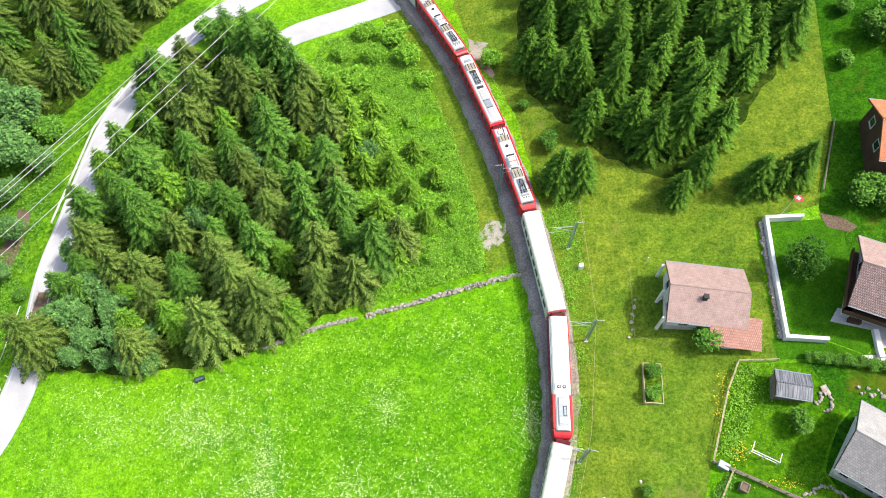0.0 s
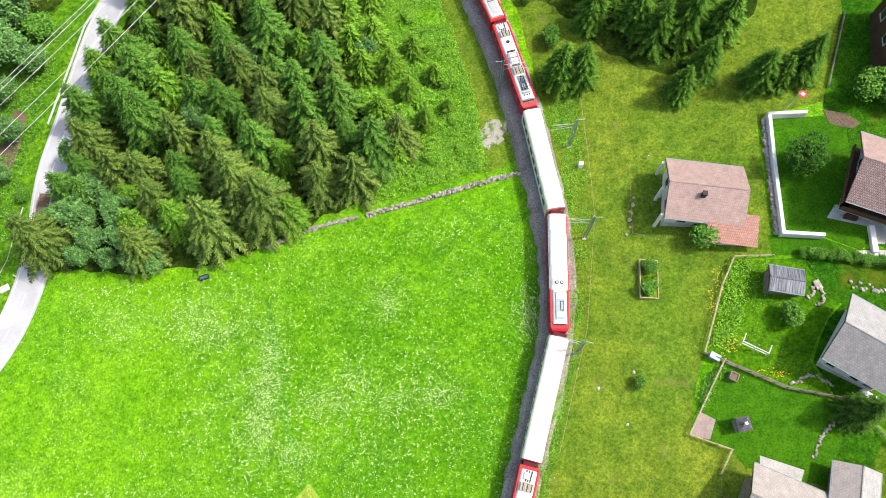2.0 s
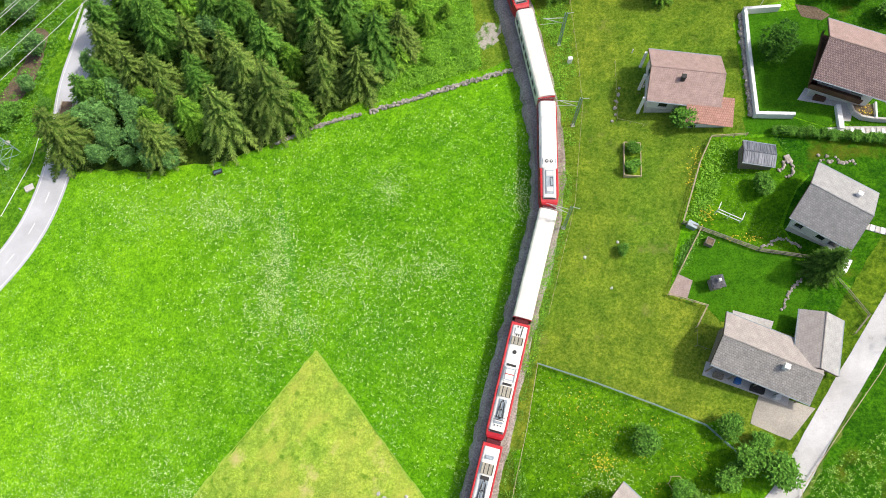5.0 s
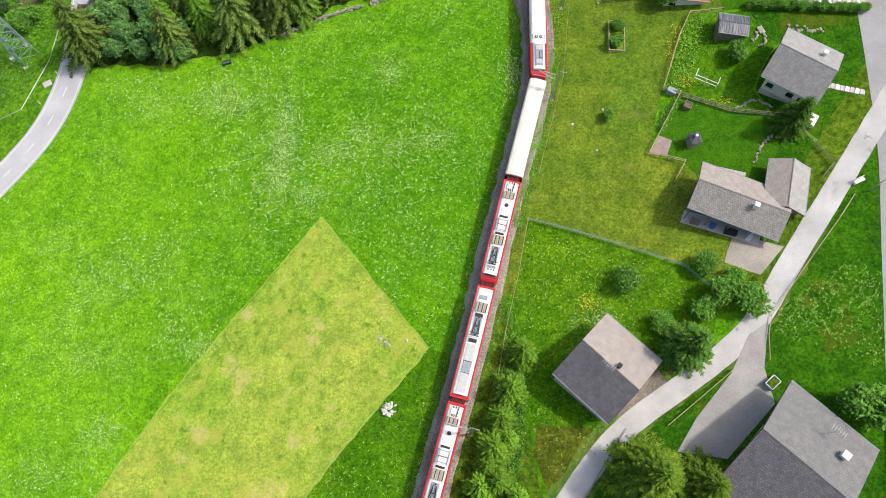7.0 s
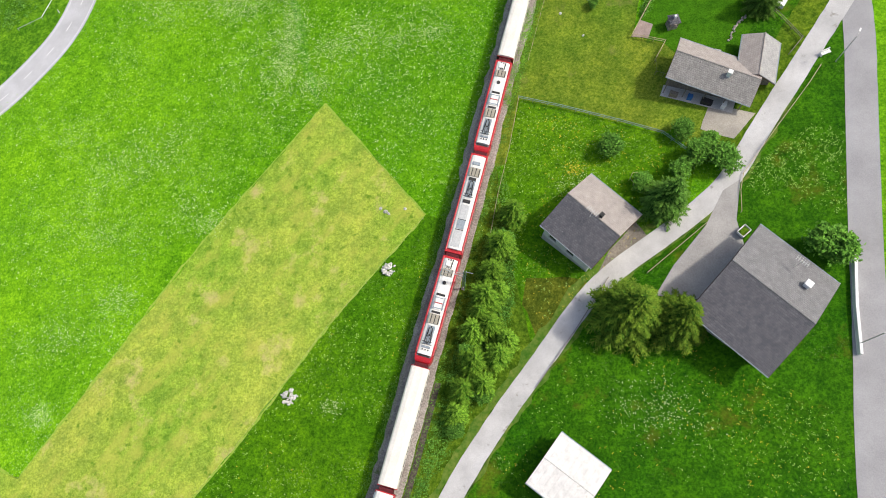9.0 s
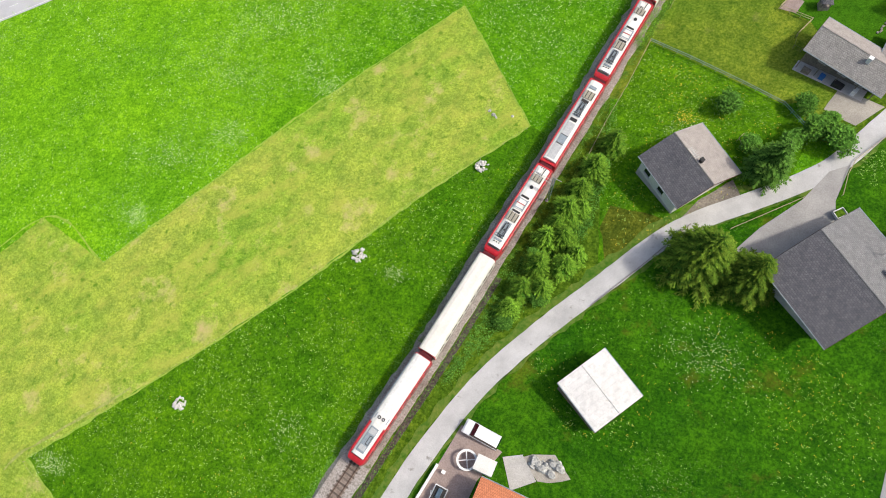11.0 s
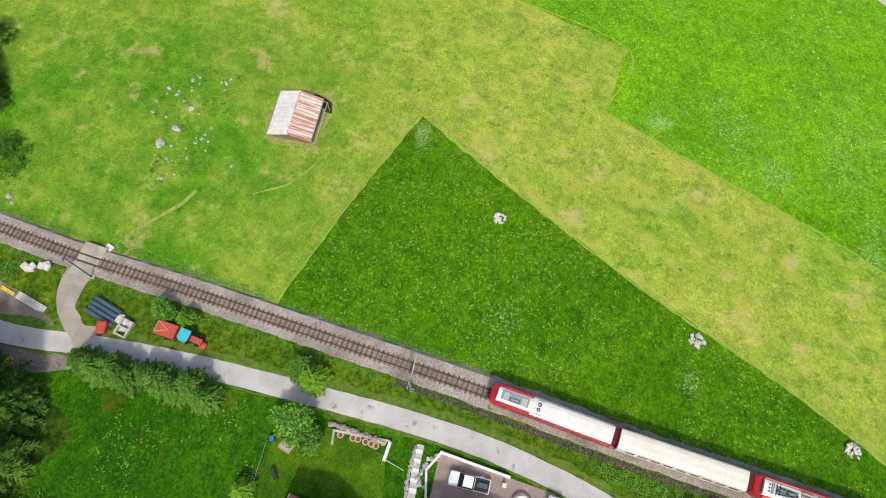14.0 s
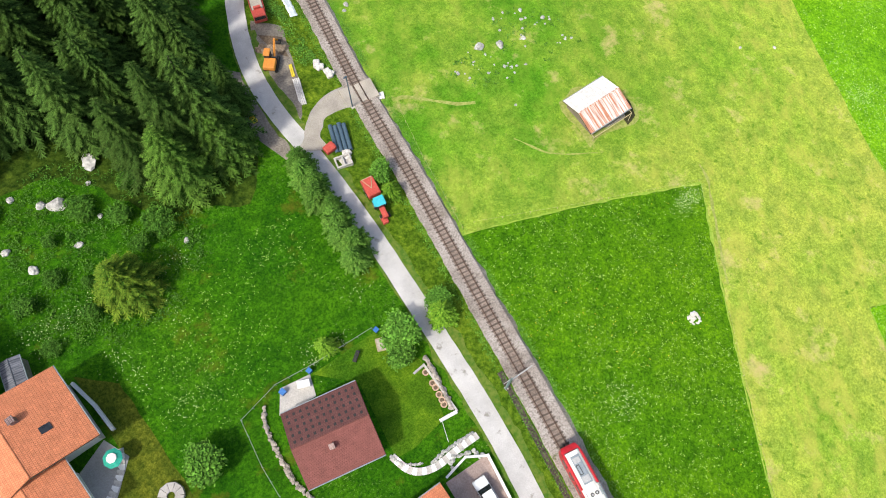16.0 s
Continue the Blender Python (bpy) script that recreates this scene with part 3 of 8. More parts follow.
def broadleaf(seed, radius, height, mat, label, name, category, group, clumps=120, leaves=12, size=0.2):
    rng = random.Random(seed)
    tree = thing(name, label, category, group=group)
    bm = bmesh.new()
    rod(bm, (0, 0, -0.5), (0, 0, height * 0.5), 0.05 * radius + 0.03, 0.03 * radius + 0.02, 7)
    for k in range(5):
        a = k * 1.3 + seed
        rod(bm, (0, 0, height * (0.15 + 0.06 * k)), (math.cos(a) * radius * 0.55, math.sin(a) * radius * 0.55, height * (0.5 + 0.06 * k)), 0.03 * radius + 0.01, 0.012, 5)
    part("trunk", bm, BARK, tree)
    v, f = leaf_cloud(rng, radius, height, clumps, leaves, size)
    raw("crown", v, f, mat, tree)
    return tree


OLD_SPRUCE = "tall dark green spruce with drooping boughs on the hillside"
OLD = [spruce(11 + i, h, r, mat, text, "spruces of the woods", 0.30, d) for i, (h, r, mat, text, d) in enumerate((
    (12.8, 4.4, NEEDLES, OLD_SPRUCE, 0.78), (11.4, 3.9, OLIVE, "old olive-brown spruce with thinning boughs", 0.66), (13.8, 4.7, OLIVE, "old olive-brown spruce with thinning boughs", 0.72),
    (9.2, 3.4, YOUNG, "fresh green spruce among older trees", 0.85), (11.8, 3.8, NEEDLES, OLD_SPRUCE, 0.75)))]
FOREST = [spruce(21 + i, h, r, SHADEWOOD, "tall forest spruce above the lane, needles darkened for shade", "spruces of the forest", 0.26, 1.15) for i, (h, r) in enumerate(((20.0, 4.6), (17.0, 4.2), (22.0, 5.0)))]
SLIM = [spruce(31 + i, h, r, GROVE, "slender pointed green spruce in the grove", "spruces of the grove", 0.2, 1.05) for i, (h, r) in enumerate(((10.6, 3.4), (9.2, 2.9), (11.6, 3.6)))]
WIDE = spruce(51, 11.0, 5.4, GARDEN, "broad spreading spruce beside the lane", "garden spruces", 0.10, 1.35)
SMALL = spruce(52, 5.0, 2.0, BRIGHT, "small young conifer beside the railway", "young conifers", 0.15, 0.9)
EDGE = spruce(54, 14.5, 5.2, FIRGREEN, "broad green spruce at the edge of the forest", "spruces of the forest", 0.2, 1.1)
HEDGEFIR = spruce(57, 6.6, 2.6, NEEDLES, "bushy green spruce in the row beside the lane", "lane spruces", 0.12, 1.0)
DARKFIR = spruce(53, 7.5, 2.7, FIRGREEN, "dense dark garden conifer on the lawn", "garden conifers", 0.15, 1.3)
BUSH = [broadleaf(61 + i, 2.2, 3.4, LEAF, "leafy green shrub on the grass", "shrub", "shrub", "shrubs", 280, 13, 0.22) for i in range(2)]
SAPLING = broadleaf(91, 2.1, 2.6, HERBLEAF, "bright green shrub on the herb slope", "shrub", "shrub", "slope shrubs", 220, 12, 0.2)
DOME = broadleaf(67, 2.7, 5.2, NEEDLES, "dense dark rounded conifer on the lawn", "garden_conifer", "conifer", "garden conifers", 420, 14, 0.15)
WILLOW = broadleaf(65, 2.5, 5.5, GREYLEAF, "grey-green broadleaf tree at the wood's edge", "broadleaf_tree", "tree", "broadleaf trees", 300, 14, 0.2)
PROTOS = {}


def plant(proto, x, y, scale=1.0, wide=1.0, label="", turn=None):
    rng = random.Random(int(x * 131 + y * 977))
    m = at(x, y, rng.uniform(0, 360) if turn is None else turn) @ Matrix.Diagonal((scale * wide, scale * wide, scale, 1))
    if proto.name not in PROTOS:
        PROTOS[proto.name] = True
        proto.matrix_world = m
        ob = proto
    else:
        size = tuple(proto.scale)
        proto.scale = (1, 1, 1)
        ob = copy_thing(proto, m)
        proto.scale = size
    if label:
        ob["label"] = label
    return ob


def inside(x, y, poly):
    hit = False
    for i in range(len(poly)):
        (x0, y0), (x1, y1) = poly[i], poly[i - 1]
        if (y0 > y) != (y1 > y) and x < (x1 - x0) * (y - y0) / (y1 - y0) + x0:
            hit = not hit
    return hit


def wood(poly, protos, gap, lo, hi, seed, skip=None, full=1.0):
    rng = random.Random(seed)
    xs, ys = [p[0] for p in poly], [p[1] for p in poly]
    y, row = min(ys), 0
    while y < max(ys):
        x = min(xs) + (gap / 2 if row % 2 else 0)
        while x < max(xs):
            px, py = x + rng.uniform(-0.32, 0.32) * gap, y + rng.uniform(-0.32, 0.32) * gap
            if inside(px, py, poly) and not (skip and skip(px, py)):
                plant(rng.choice(protos), px, py, rng.uniform(lo, hi), full * rng.uniform(0.88, 1.14))
            x += gap
        y += gap * 0.87
        row += 1


def clear_of(line, d):
    pts = line[::3, :2]
    return lambda x, y: bool(np.min((pts[:, 0] - x) ** 2 + (pts[:, 1] - y) ** 2) < d * d)


# Low growth with the trees' shade put into its dark colour.
SHADED_FLOOR = grass("forest floor", (0.016, 0.040, 0.004), (0.055, 0.10, 0.010), (0.7, 0.8, 0.7), (1.3, 1.2, 1.2), fine=1.6, bump=0.25)
WOODS = [[(-63, 36), (-52, 35), (-35, 35), (-22, 40), (-9, 45), (-3, 54), (-9, 63), (-17, 76), (-23, 91), (-38, 99), (-55, 94), (-60, 80), (-63, 62), (-64.2, 46)],
         [(14, 80), (13, 94), (17, 130), (63, 130), (60, 100), (54, 80), (46, 68), (39, 60.5), (33, 59), (26, 64.5), (19, 73)],
         [(-122, 80), (-84, 82), (-72, 91), (-64, 103), (-54, 113), (-46, 124), (-54, 150), (-122, 150)],
         [(-9, -137), (-2, -130), (9, -137), (15, -150), (32, -154), (38, -200), (-32, -200), (-20, -174), (-10.5, -160), (-8, -147)]]
# Sheets paint the shade beneath each wood.
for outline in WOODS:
    sheet("forest_floor", outline, SHADED_FLOOR, 0.05, "forest floor with low growth, tree shade put into its colour", "forest floor", step=4.0, wobble=1.2)
near_pass = clear_of(PASS_LINE, 4.4)
wood([(-63, 36.5), (-52, 36), (-35, 36.5), (-22, 41), (-10, 46), (-5, 54), (-11, 63), (-19, 76), (-25, 90), (-38, 98), (-54, 93), (-59.5, 80), (-62, 62), (-63, 46)],
     OLD, 6.1, 0.72, 1.04, 3, lambda x, y: near_pass(x, y) or (x < -50 and y < 46), 1.16)
wood([(15, 80), (13.5, 94), (18, 128), (64, 128), (61, 100), (55, 80), (46, 69), (39, 61), (33, 60), (26, 66), (19, 74)], SLIM, 5.1, 0.85, 1.15, 4, None, 1.1)
wood([(-84, 84), (-73, 93), (-66, 104), (-56, 114), (-48, 124), (-56, 142), (-118, 142), (-118, 84)], OLD, 8.2, 0.85, 1.15, 5)
wood([(-8, -137), (-2, -133), (8, -140), (14, -152), (30, -156), (34, -190), (-28, -190), (-18, -172), (-9, -158), (-7, -147)], FOREST, 7.3, 0.85, 1.15, 6)
for x, y, s in ((-14.5, 53, 0.8), (-34, 92.5, 1.25), (-29.5, 91, 1.1), (-39, 96, 1.1), (-25.5, 86, 1.0)):
    plant(OLD[0], x, y, s)
for x, y, s, w in ((-63.8, 39.6, 1.1, 1.15), (-34.6, 39.4, 1.15, 1.05), (-26.4, 42.0, 1.2, 1.05), (-31, 46, 1.1, 1.0)):
    plant(OLD[2], x, y, s, w)
for x, y, s in ((17.6, 60.2, 1.0), (20.6, 60.0, 0.95), (34.3, 55.8, 0.72), (37.6, 59.0, 0.85), (44.6, 56.2, 0.85), (50.2, 57.0, 0.9), (47.4, 55.8, 0.65), (22, 78, 0.9), (14.2, 84, 0.9)):
    plant(SLIM[0], x, y, s, 1.1)
for x, y, s in ((-2.4, 56, 0.5), (-5, 61, 0.62), (-1, 63.5, 0.5), (-8, 66, 0.7), (-4.6, 69, 0.55), (-11, 72, 0.75), (-7, 54, 0.55), (1, 58, 0.35), (-9.6, 58, 0.7), (-12.6, 66, 0.75), (-14.6, 70.5, 0.8), (-15.6, 77, 0.8), (-12, 79, 0.6), (-18.4, 82, 0.8), (-6.6, 49.6, 0.55), (-10.4, 50.4, 0.65), (-14, 46.4, 0.6)):
    plant(SMALL, x, y, s * 1.9, 1.15, "young light green spruce at the edge of the wood")
plant(WIDE, 26.2, -37.4, 1.06)
plant(WIDE, 32.4, -38.6, 0.88)
plant(EDGE, 2.4, -138.2, 1.1, 1.0, "broad green spruce at the edge of the forest")
plant(EDGE, -4.2, -138.6, 1.0, 1.0, "broad green spruce at the edge of the forest")
plant(WIDE, 17.2, -128.9, 0.86, 1.05, "broad dark spruce standing alone below the forest")
plant(DOME, 48.4, 43.0, 1.0, label="dense dark green conifer on the walled lawn")
plant(DARKFIR, 49.8, 9.8, 1.05, label="dark green conifer beside the grey-roofed house")
for k, (x, y, s) in enumerate(((-11.6, -130.4, 0.9), (-10.6, -128, 1.0), (-11.0, -125.8, 0.85), (-9.8, -124.2, 0.95), (-10.4, -121.4, 0.85), (-9.6, -119.2, 1.0), (-8.6, -117.0, 0.9), (-9.2, -115, 1.0), (-7.6, -113.2, 0.85))):
    plant(HEDGEFIR, x, y, s, 1.15, "bushy green spruce in the row beside the lane")
plant(HEDGEFIR, 32.6, -21.4, 1.45, 1.05, "dark green conifer beside the village lane")
plant(WILLOW, -73.5, 76, 1.0)
for x, y, s in ((-80.5, 87, 1.7), (-78.6, 78, 1.6), (-86, 92, 1.5), (-85, 82, 1.5), (-91, 86, 1.6)):
    plant(WILLOW, x, y, s, 1.1, "large pale green broadleaf tree above the pass road")
for x, y, s in ((-79, 70, 1.1), (-76, 62, 1.0), (-82, 60, 0.9), (-86, 76, 1.2), (-58, 37.5, 0.85), (-53, 36.6, 0.8), (-48, 36, 0.85),
                (-45, 35.5, 0.7), (-56, 40, 1.0), (-51, 40, 1.0), (-42, 84, 0.9), (-63.4, 44, 1.0), (-62.6, 50, 0.9), (-62.8, 56, 0.9), (-60, 45, 1.2), (-57, 48.5, 1.15), (-52, 44, 1.1), (-49, 38.5, 0.9), (-33, 70, 1.1), (-40, 60, 1.0), (-55, 70, 0.8), (-60, 64, 0.8), (-80, 80, 1.2), (-90, 68, 1.2), (-94, 78, 1.3), (-88, 84, 1.2), (-85, 52, 1.0), (-92, 56, 1.1),
                (-98, 64, 1.2), (-76, 54, 0.7), (-100, 74, 1.2), (-80, 86, 1.0), (-96, 46, 0.9), (-104, 56, 1.1), (-58, 44, 0.9), (-54, 46, 0.9), (-46, 40, 0.8), (-60, 52, 1.0), (-22, 60, 0.8), (-30, 78, 0.9), (-12, 70, 0.8)):
    plant(WILLOW, x, y, s)
for x, y, s in ((11.7, -20.9, 1.0), (9.8, -25.9, 1.1), (8.4, -29.6, 0.95), (7.4, -33.4, 1.1), (9.4, -32.2, 0.7), (5.6, -38.2, 0.95), (7.8, -37.6, 0.95), (9.0, -41.8, 0.95), (10.2, -39.6, 0.8), (5.6, -42.6, 1.05),
                (4.2, -46.4, 0.95), (6.8, -45.8, 0.9), (3.2, -49.6, 0.8), (6.6, -35.6, 0.8), (-11.3, -99.2, 1.0), (3.4, -105.9, 0.7), (-18.8, -118.4, 0.75), (-70, -166, 1.4)):
    plant(SMALL, x, y, s * 1.05, 1.25)
for i, (x, y, s) in enumerate(((35.2, 33.6, 0.95), (44.4, 22.2, 0.7), (28.2, 30.0, 0.5), (27.9, 27.0, 0.5), (36.4, -9.8, 0.8), (38.3, -14, 0.95), (41.2, -15.2, 1.05), (39.5, -12, 0.65), (26.1, -11.6, 0.9),
                               (52.0, -29.4, 1.35), (-4.9, -100.6, 1.3), (-3.4, -99, 1.0), (-12.6, -101, 0.85), (-19.8, -121.8, 0.8), (23.2, -103.4, 1.2), (58.5, 53, 1.1), (61, 51, 1.2), 
                               (25.6, 14.5, 0.4), (30.2, -17.5, 0.7), (35.5, -16, 0.8), (64, 47, 1.2), (66, 80, 1.1), (69, 83, 1.3), (63, 86, 0.9), (72, 78, 1.0), (61, 76, 0.6), (66, 92, 1.2), (75, 86, 1.2),
                               (8.5, 86, 0.9), (17, 68, 0.8), (13.5, 76, 0.7), (-45, 103, 1.0), (-36, 104, 0.9), (-14, 97, 1.1), (-9, 95, 1.0), (-12, 91, 1.1), (-18, 93, 1.0), (-6, 90, 0.9), (-15, 86, 1.0), (-10, 80, 0.9), (-5, 76, 0.8), (-13, 74, 0.8), (-2, 70, 0.7), (-7, 66, 0.9), (1, 63, 0.7), (-3, 60, 0.8), (2, 56, 0.6), (-6, 57, 0.7),
                               (-1, 50, 0.6), (-8, 48, 0.6), (-17, 80, 0.9), (-3, 84, 0.7), (-20, 88, 0.9), (3, 51, 0.5), (-11, 60, 0.8), (5.4, -46, 0.6), (7.0, -47, 0.6),
                               (10.6, -24.4, 0.6), (3.0, -51.6, 0.6), (5, -41, 0.6), (-72, 50, 0.9), (-79, 48, 0.9), (-86, 62, 1.3), (-84, 70, 1.2), (-75, 84, 1.0))):
    plant(SAPLING if y > 45 and -30 < x < 10 else BUSH[i % 2], x, y, s * (0.6 + 0.6 * ((i * 37) % 10) / 10 if y > 45 else 1), 1 + 0.4 * ((i * 53) % 7) / 7 if y > 45 else 1)

THICKET = [broadleaf(81 + i, r, h, SHADELEAF, "wild leafy shrub in the thicket", "shrub", "shrub", "thicket shrubs", 170, 12, 0.2) for i, (r, h) in enumerate(((2.6, 2.8), (1.8, 3.0)))]
thick = random.Random(77)
for x, y in ((-39.5, -160), (-42, -157.4), (-44.6, -160.8), (-41, -164.6), (-45.4, -166), (-46.6, -155), (-48, -162), (-44, -170), (-50, -168),
             (8.6, -143.4), (12.4, -139), (16, -143), (21.5, -141.2), (24, -136), (28.4, -134.6), (22.6, -128.8), (9, -135), (30, -146), (26, -149.4), (12.6, -133.6), (21, -133.4), (29, -128)):
    plant(THICKET[thick.random() < 0.5], x, y, thick.uniform(0.35, 0.8), thick.uniform(0.9, 1.35))
for x, y, s in ((-15.5, -168.5, 0.95), (-22.5, -179.5, 1.0), (-9.3, -151.5, 0.85), (-12.6, -160.6, 0.9), (-28.5, -188, 1.0), (-34, -197, 1.0), (-10.6, -144.6, 0.7)):
    plant(FOREST[0], x, y, s)
for x, y, s in ((-56, -161, 0.55), (-58.6, -167, 0.6), (-61, -173, 0.65), (-55, -172, 0.55), (-64, -166, 0.6), (-52, -178, 0.6), (-67, -176, 0.65), (-50, -168.4, 0.7), (-53.4, -164, 0.65), (-57.4, -169, 0.75), (-54, -173.6, 0.75), (-46, -172, 0.7), (-60, -163.4, 0.6)):
    plant(FOREST[1], x, y, s, 1.25, "dark spruce of the thicket above the railway")


def flowers(name, count, seed, mat, label, areas, threshold, size, tuft=1):
    """Loose flower heads where the drifts lie, singly or in tufts: far too many to count."""
    rng = random.Random(seed)
    verts, faces = [], []
    while len(faces) < count * 4:
        poly, x0, x1, y0, y1 = rng.choice(areas)
        cx, cy = rng.uniform(x0, x1), rng.uniform(y0, y1)
        if not inside(cx, cy, poly):
            continue
        d = noise.fractal((cx * 0.05, cy * 0.05, seed), 1.0, 2.0, 4) + 0.25 * noise.noise((cx * 0.2, cy * 0.2, 5.0))
        if d + 0.35 * rng.random() < threshold:
            continue
        for _ in range(1 if tuft == 1 else rng.randint(1, tuft)):
            x, y = (cx, cy) if tuft == 1 else (cx + rng.gauss(0, 0.10), cy + rng.gauss(0, 0.10))
            z = gz(x, y) + rng.uniform(0.14, 0.28)
            s = size * rng.uniform(0.6, 1.4)
            a = rng.uniform(0, 3.14)
            c, q = math.cos(a) * s, math.sin(a) * s
            b = len(verts)
            verts += [(x - c, y - q, z), (x + q, y - c, z), (x + c, y + q, z), (x - q, y + c, z), (x, y, z + s * 0.5)]
            faces += [(b, b + 1, b + 4), (b + 1, b + 2, b + 4), (b + 2, b + 3, b + 4), (b + 3, b, b + 4)]
    tagged(raw(name, verts, faces, mat), label, "flowers", kind="stuff")


HAY = [(-66, 20), (-62, 33), (-36, 33), (-22, 37), (9, 44), (14, 24), (9, 2), (3, -18), (-1, -18), (-18, 3), (-38, -21), (-62, -56), (-77, -51), (-120, -60), (-110, -10)]
FAR_HAY = [(-77, -52), (-90, -74), (-104, -97.5), (-126, -130), (-160, -130), (-160, -20), (-110, -10), (-90, -40)]
TRI = [(1, -22), (-15.8, -37), (-44, -72.5), (-58.5, -88.5), (-25, -106), (-14, -86), (-4, -52)]
VILLAGE = [(14, -3), (28, -8), (34, -12), (33, -22), (15, -38), (6, -20)]
LOWER = [(24, -36), (50, -50), (50, -66), (14, -64), (8, -56)]
flowers("scattered_flowers", 30000, 17, PALEBLOOM, "small white flowers sprinkled over the hay meadow", [(HAY, -120, 15, -60, 45), (HAY, -60, 15, -20, 40)], -0.25, 0.052, 7)
flowers("white_flowers", 8500, 7, UMBEL, "white umbel flowers scattered through the hay meadow", [(HAY, -120, 15, -60, 45), (HAY, -60, 15, -20, 40)], 0.30, 0.058, 7)
flowers("far_flowers", 9000, 23, PALEBLOOM, "white flowers sprinkled over the far hay meadow", [(FAR_HAY, -160, -77, -130, -20)], 0.0, 0.07, 6)
flowers("small_flowers", 6000, 9, PALEBLOOM, "small pale flowers in the dark green meadow", [(TRI, -59, 1, -107, -20)], 0.0, 0.05, 5)
flowers("garden_meadow_flowers", 1400, 10, PALEBLOOM, "pale green and white flowers of the uncut garden meadow", [(VILLAGE, 6, 36, -38, -2)], 0.05, 0.05, 5)
CROFT = [(-4, -109), (4, -108), (20, -106), (25, -112), (24, -124), (8, -128), (-6, -125)]
flowers("croft_flowers", 1100, 19, PALEBLOOM, "small pale flowers in the village meadow", [(CROFT, -6, 25, -128, -106)], 0.1, 0.055, 3)
SLOPING = [(45, -16), (58, -8), (56, -26), (50, -26), (43.5, -22)]
flowers("lower_meadow_flowers", 3200, 29, PALEBLOOM, "small pale flowers below the large house", [(LOWER, 8, 52, -66, -36), (SLOPING, 43, 58, -26, -8)], 0.12, 0.05, 5)
flowers("yellow_flowers", 1500, 12, BUTTERCUP, "yellow buttercups along the railway and gardens", [(TRI, -59, 1, -107, -20), (VILLAGE, 6, 36, -38, -2), (LOWER, 8, 52, -66, -36)], 0.25, 0.05, 3)


def flower_drifts(name, spots, seed, mat, label, size):
    """Dense drifts of flower heads round a few places."""
    rng = random.Random(seed)
    verts, faces = [], []
    for x0, y0, rx, ry, n in spots:
        for _ in range(int(n * 1.0)):
            x, y = x0 + rng.gauss(0, rx * 1.15), y0 + rng.gauss(0, ry)
            z = gz(x, y) + rng.uniform(0.15, 0.35)
            s = size * rng.uniform(0.5, 1.5)
            a = rng.uniform(0, 3.14)
            c, q = math.cos(a) * s, math.sin(a) * s
            b = len(verts)
            verts += [(x - c, y - q, z), (x + q, y - c, z), (x + c, y + q, z), (x - q, y + c, z)]
            faces.append((b, b + 1, b + 2, b + 3))
    tagged(raw(name, verts, faces, mat), label, "flowers", kind="stuff")


flower_drifts("flower_drifts", [(-25.2, 21.2, 1.0, 2.2, 500), (-25.4, 15.4, 1.2, 2.4, 700), (-25.6, 9.8, 1.3, 2.4, 700), (-20.4, 6.2, 1.6, 1.6, 450), (-16.6, 13.4, 2.0, 1.5, 450), (-38.3, 26.5, 2.4, 1.8, 600),
                                (-34.1, 24, 1.8, 1.4, 350), (-7.8, 27.3, 1.2, 1.6, 380), (-50.2, 26.5, 2.2, 2.2, 500), (-0.6, 13.4, 2.0, 1.2, 350), (-55.4, -19, 3, 2.5, 400), (-63.6, 1.9, 3, 2.5, 400),
                                (12.2, 24.3, 0.8, 2.4, 500), (-7.5, 13.1, 1.8, 1.4, 300), (-12, 16.2, 1.6, 1.2, 300), (-52, -6.6, 3, 2, 350), (-60.6, -14, 3, 2.4, 350), (-59.4, -35.7, 2.2, 2, 450),
                                (-60.8, -47.8, 1.0, 1.0, 350), (-50.7, -29.6, 2.0, 1.8, 450), (29.5, -49.5, 2.8, 2.2, 500), (-14.3, -47.8, 1.0, 0.8, 150), (-54.8, -88, 1.6, 1.0, 350), (-21.9, -73.7, 1.5, 1.5, 200),
                                (-36.3, -17.9, 1.6, 1.3, 250), (-98, -80.7, 2.5, 2.0, 300), (11.8, -128.9, 1.6, 1.0, 60), (21.1, -111.3, 1.3, 1.0, 70), (15.3, -121.3, 0.7, 2.2, 45), (23.1, -118.6, 0.7, 1.6, 60), (6.0, -106.7, 0.7, 1.4, 55), (1.3, -105.9, 1.2, 0.7, 55), (26.3, -130.4, 2.6, 0.9, 110), (-5.1, -109.4, 1.2, 1.2, 45), (24.0, -121.9, 1.0, 1.0, 40), (28, -130.1, 2.5, 1.2, 80), (22.0, -16.0, 1.5, 1.2, 200)],
              41, UMBEL, "dense drifts of white umbel flowers in the grass", 0.056)

flower_drifts("garden_flowers", [(58.9, 32.4, 0.5, 0.6, 50), (21.0, -14.0, 0.9, 0.7, 90), (18.0, -7.0, 1.5, 1.5, 60), (37.3, 18.9, 0.5, 0.7, 60), (41.5, 15.0, 0.8, 0.3, 50), (35.6, 24.6, 0.4, 1.4, 50), (36.8, 27.4, 0.5, 1.0, 40)], 43, BUTTERCUP, "yellow garden flowers along the fence", 0.075)


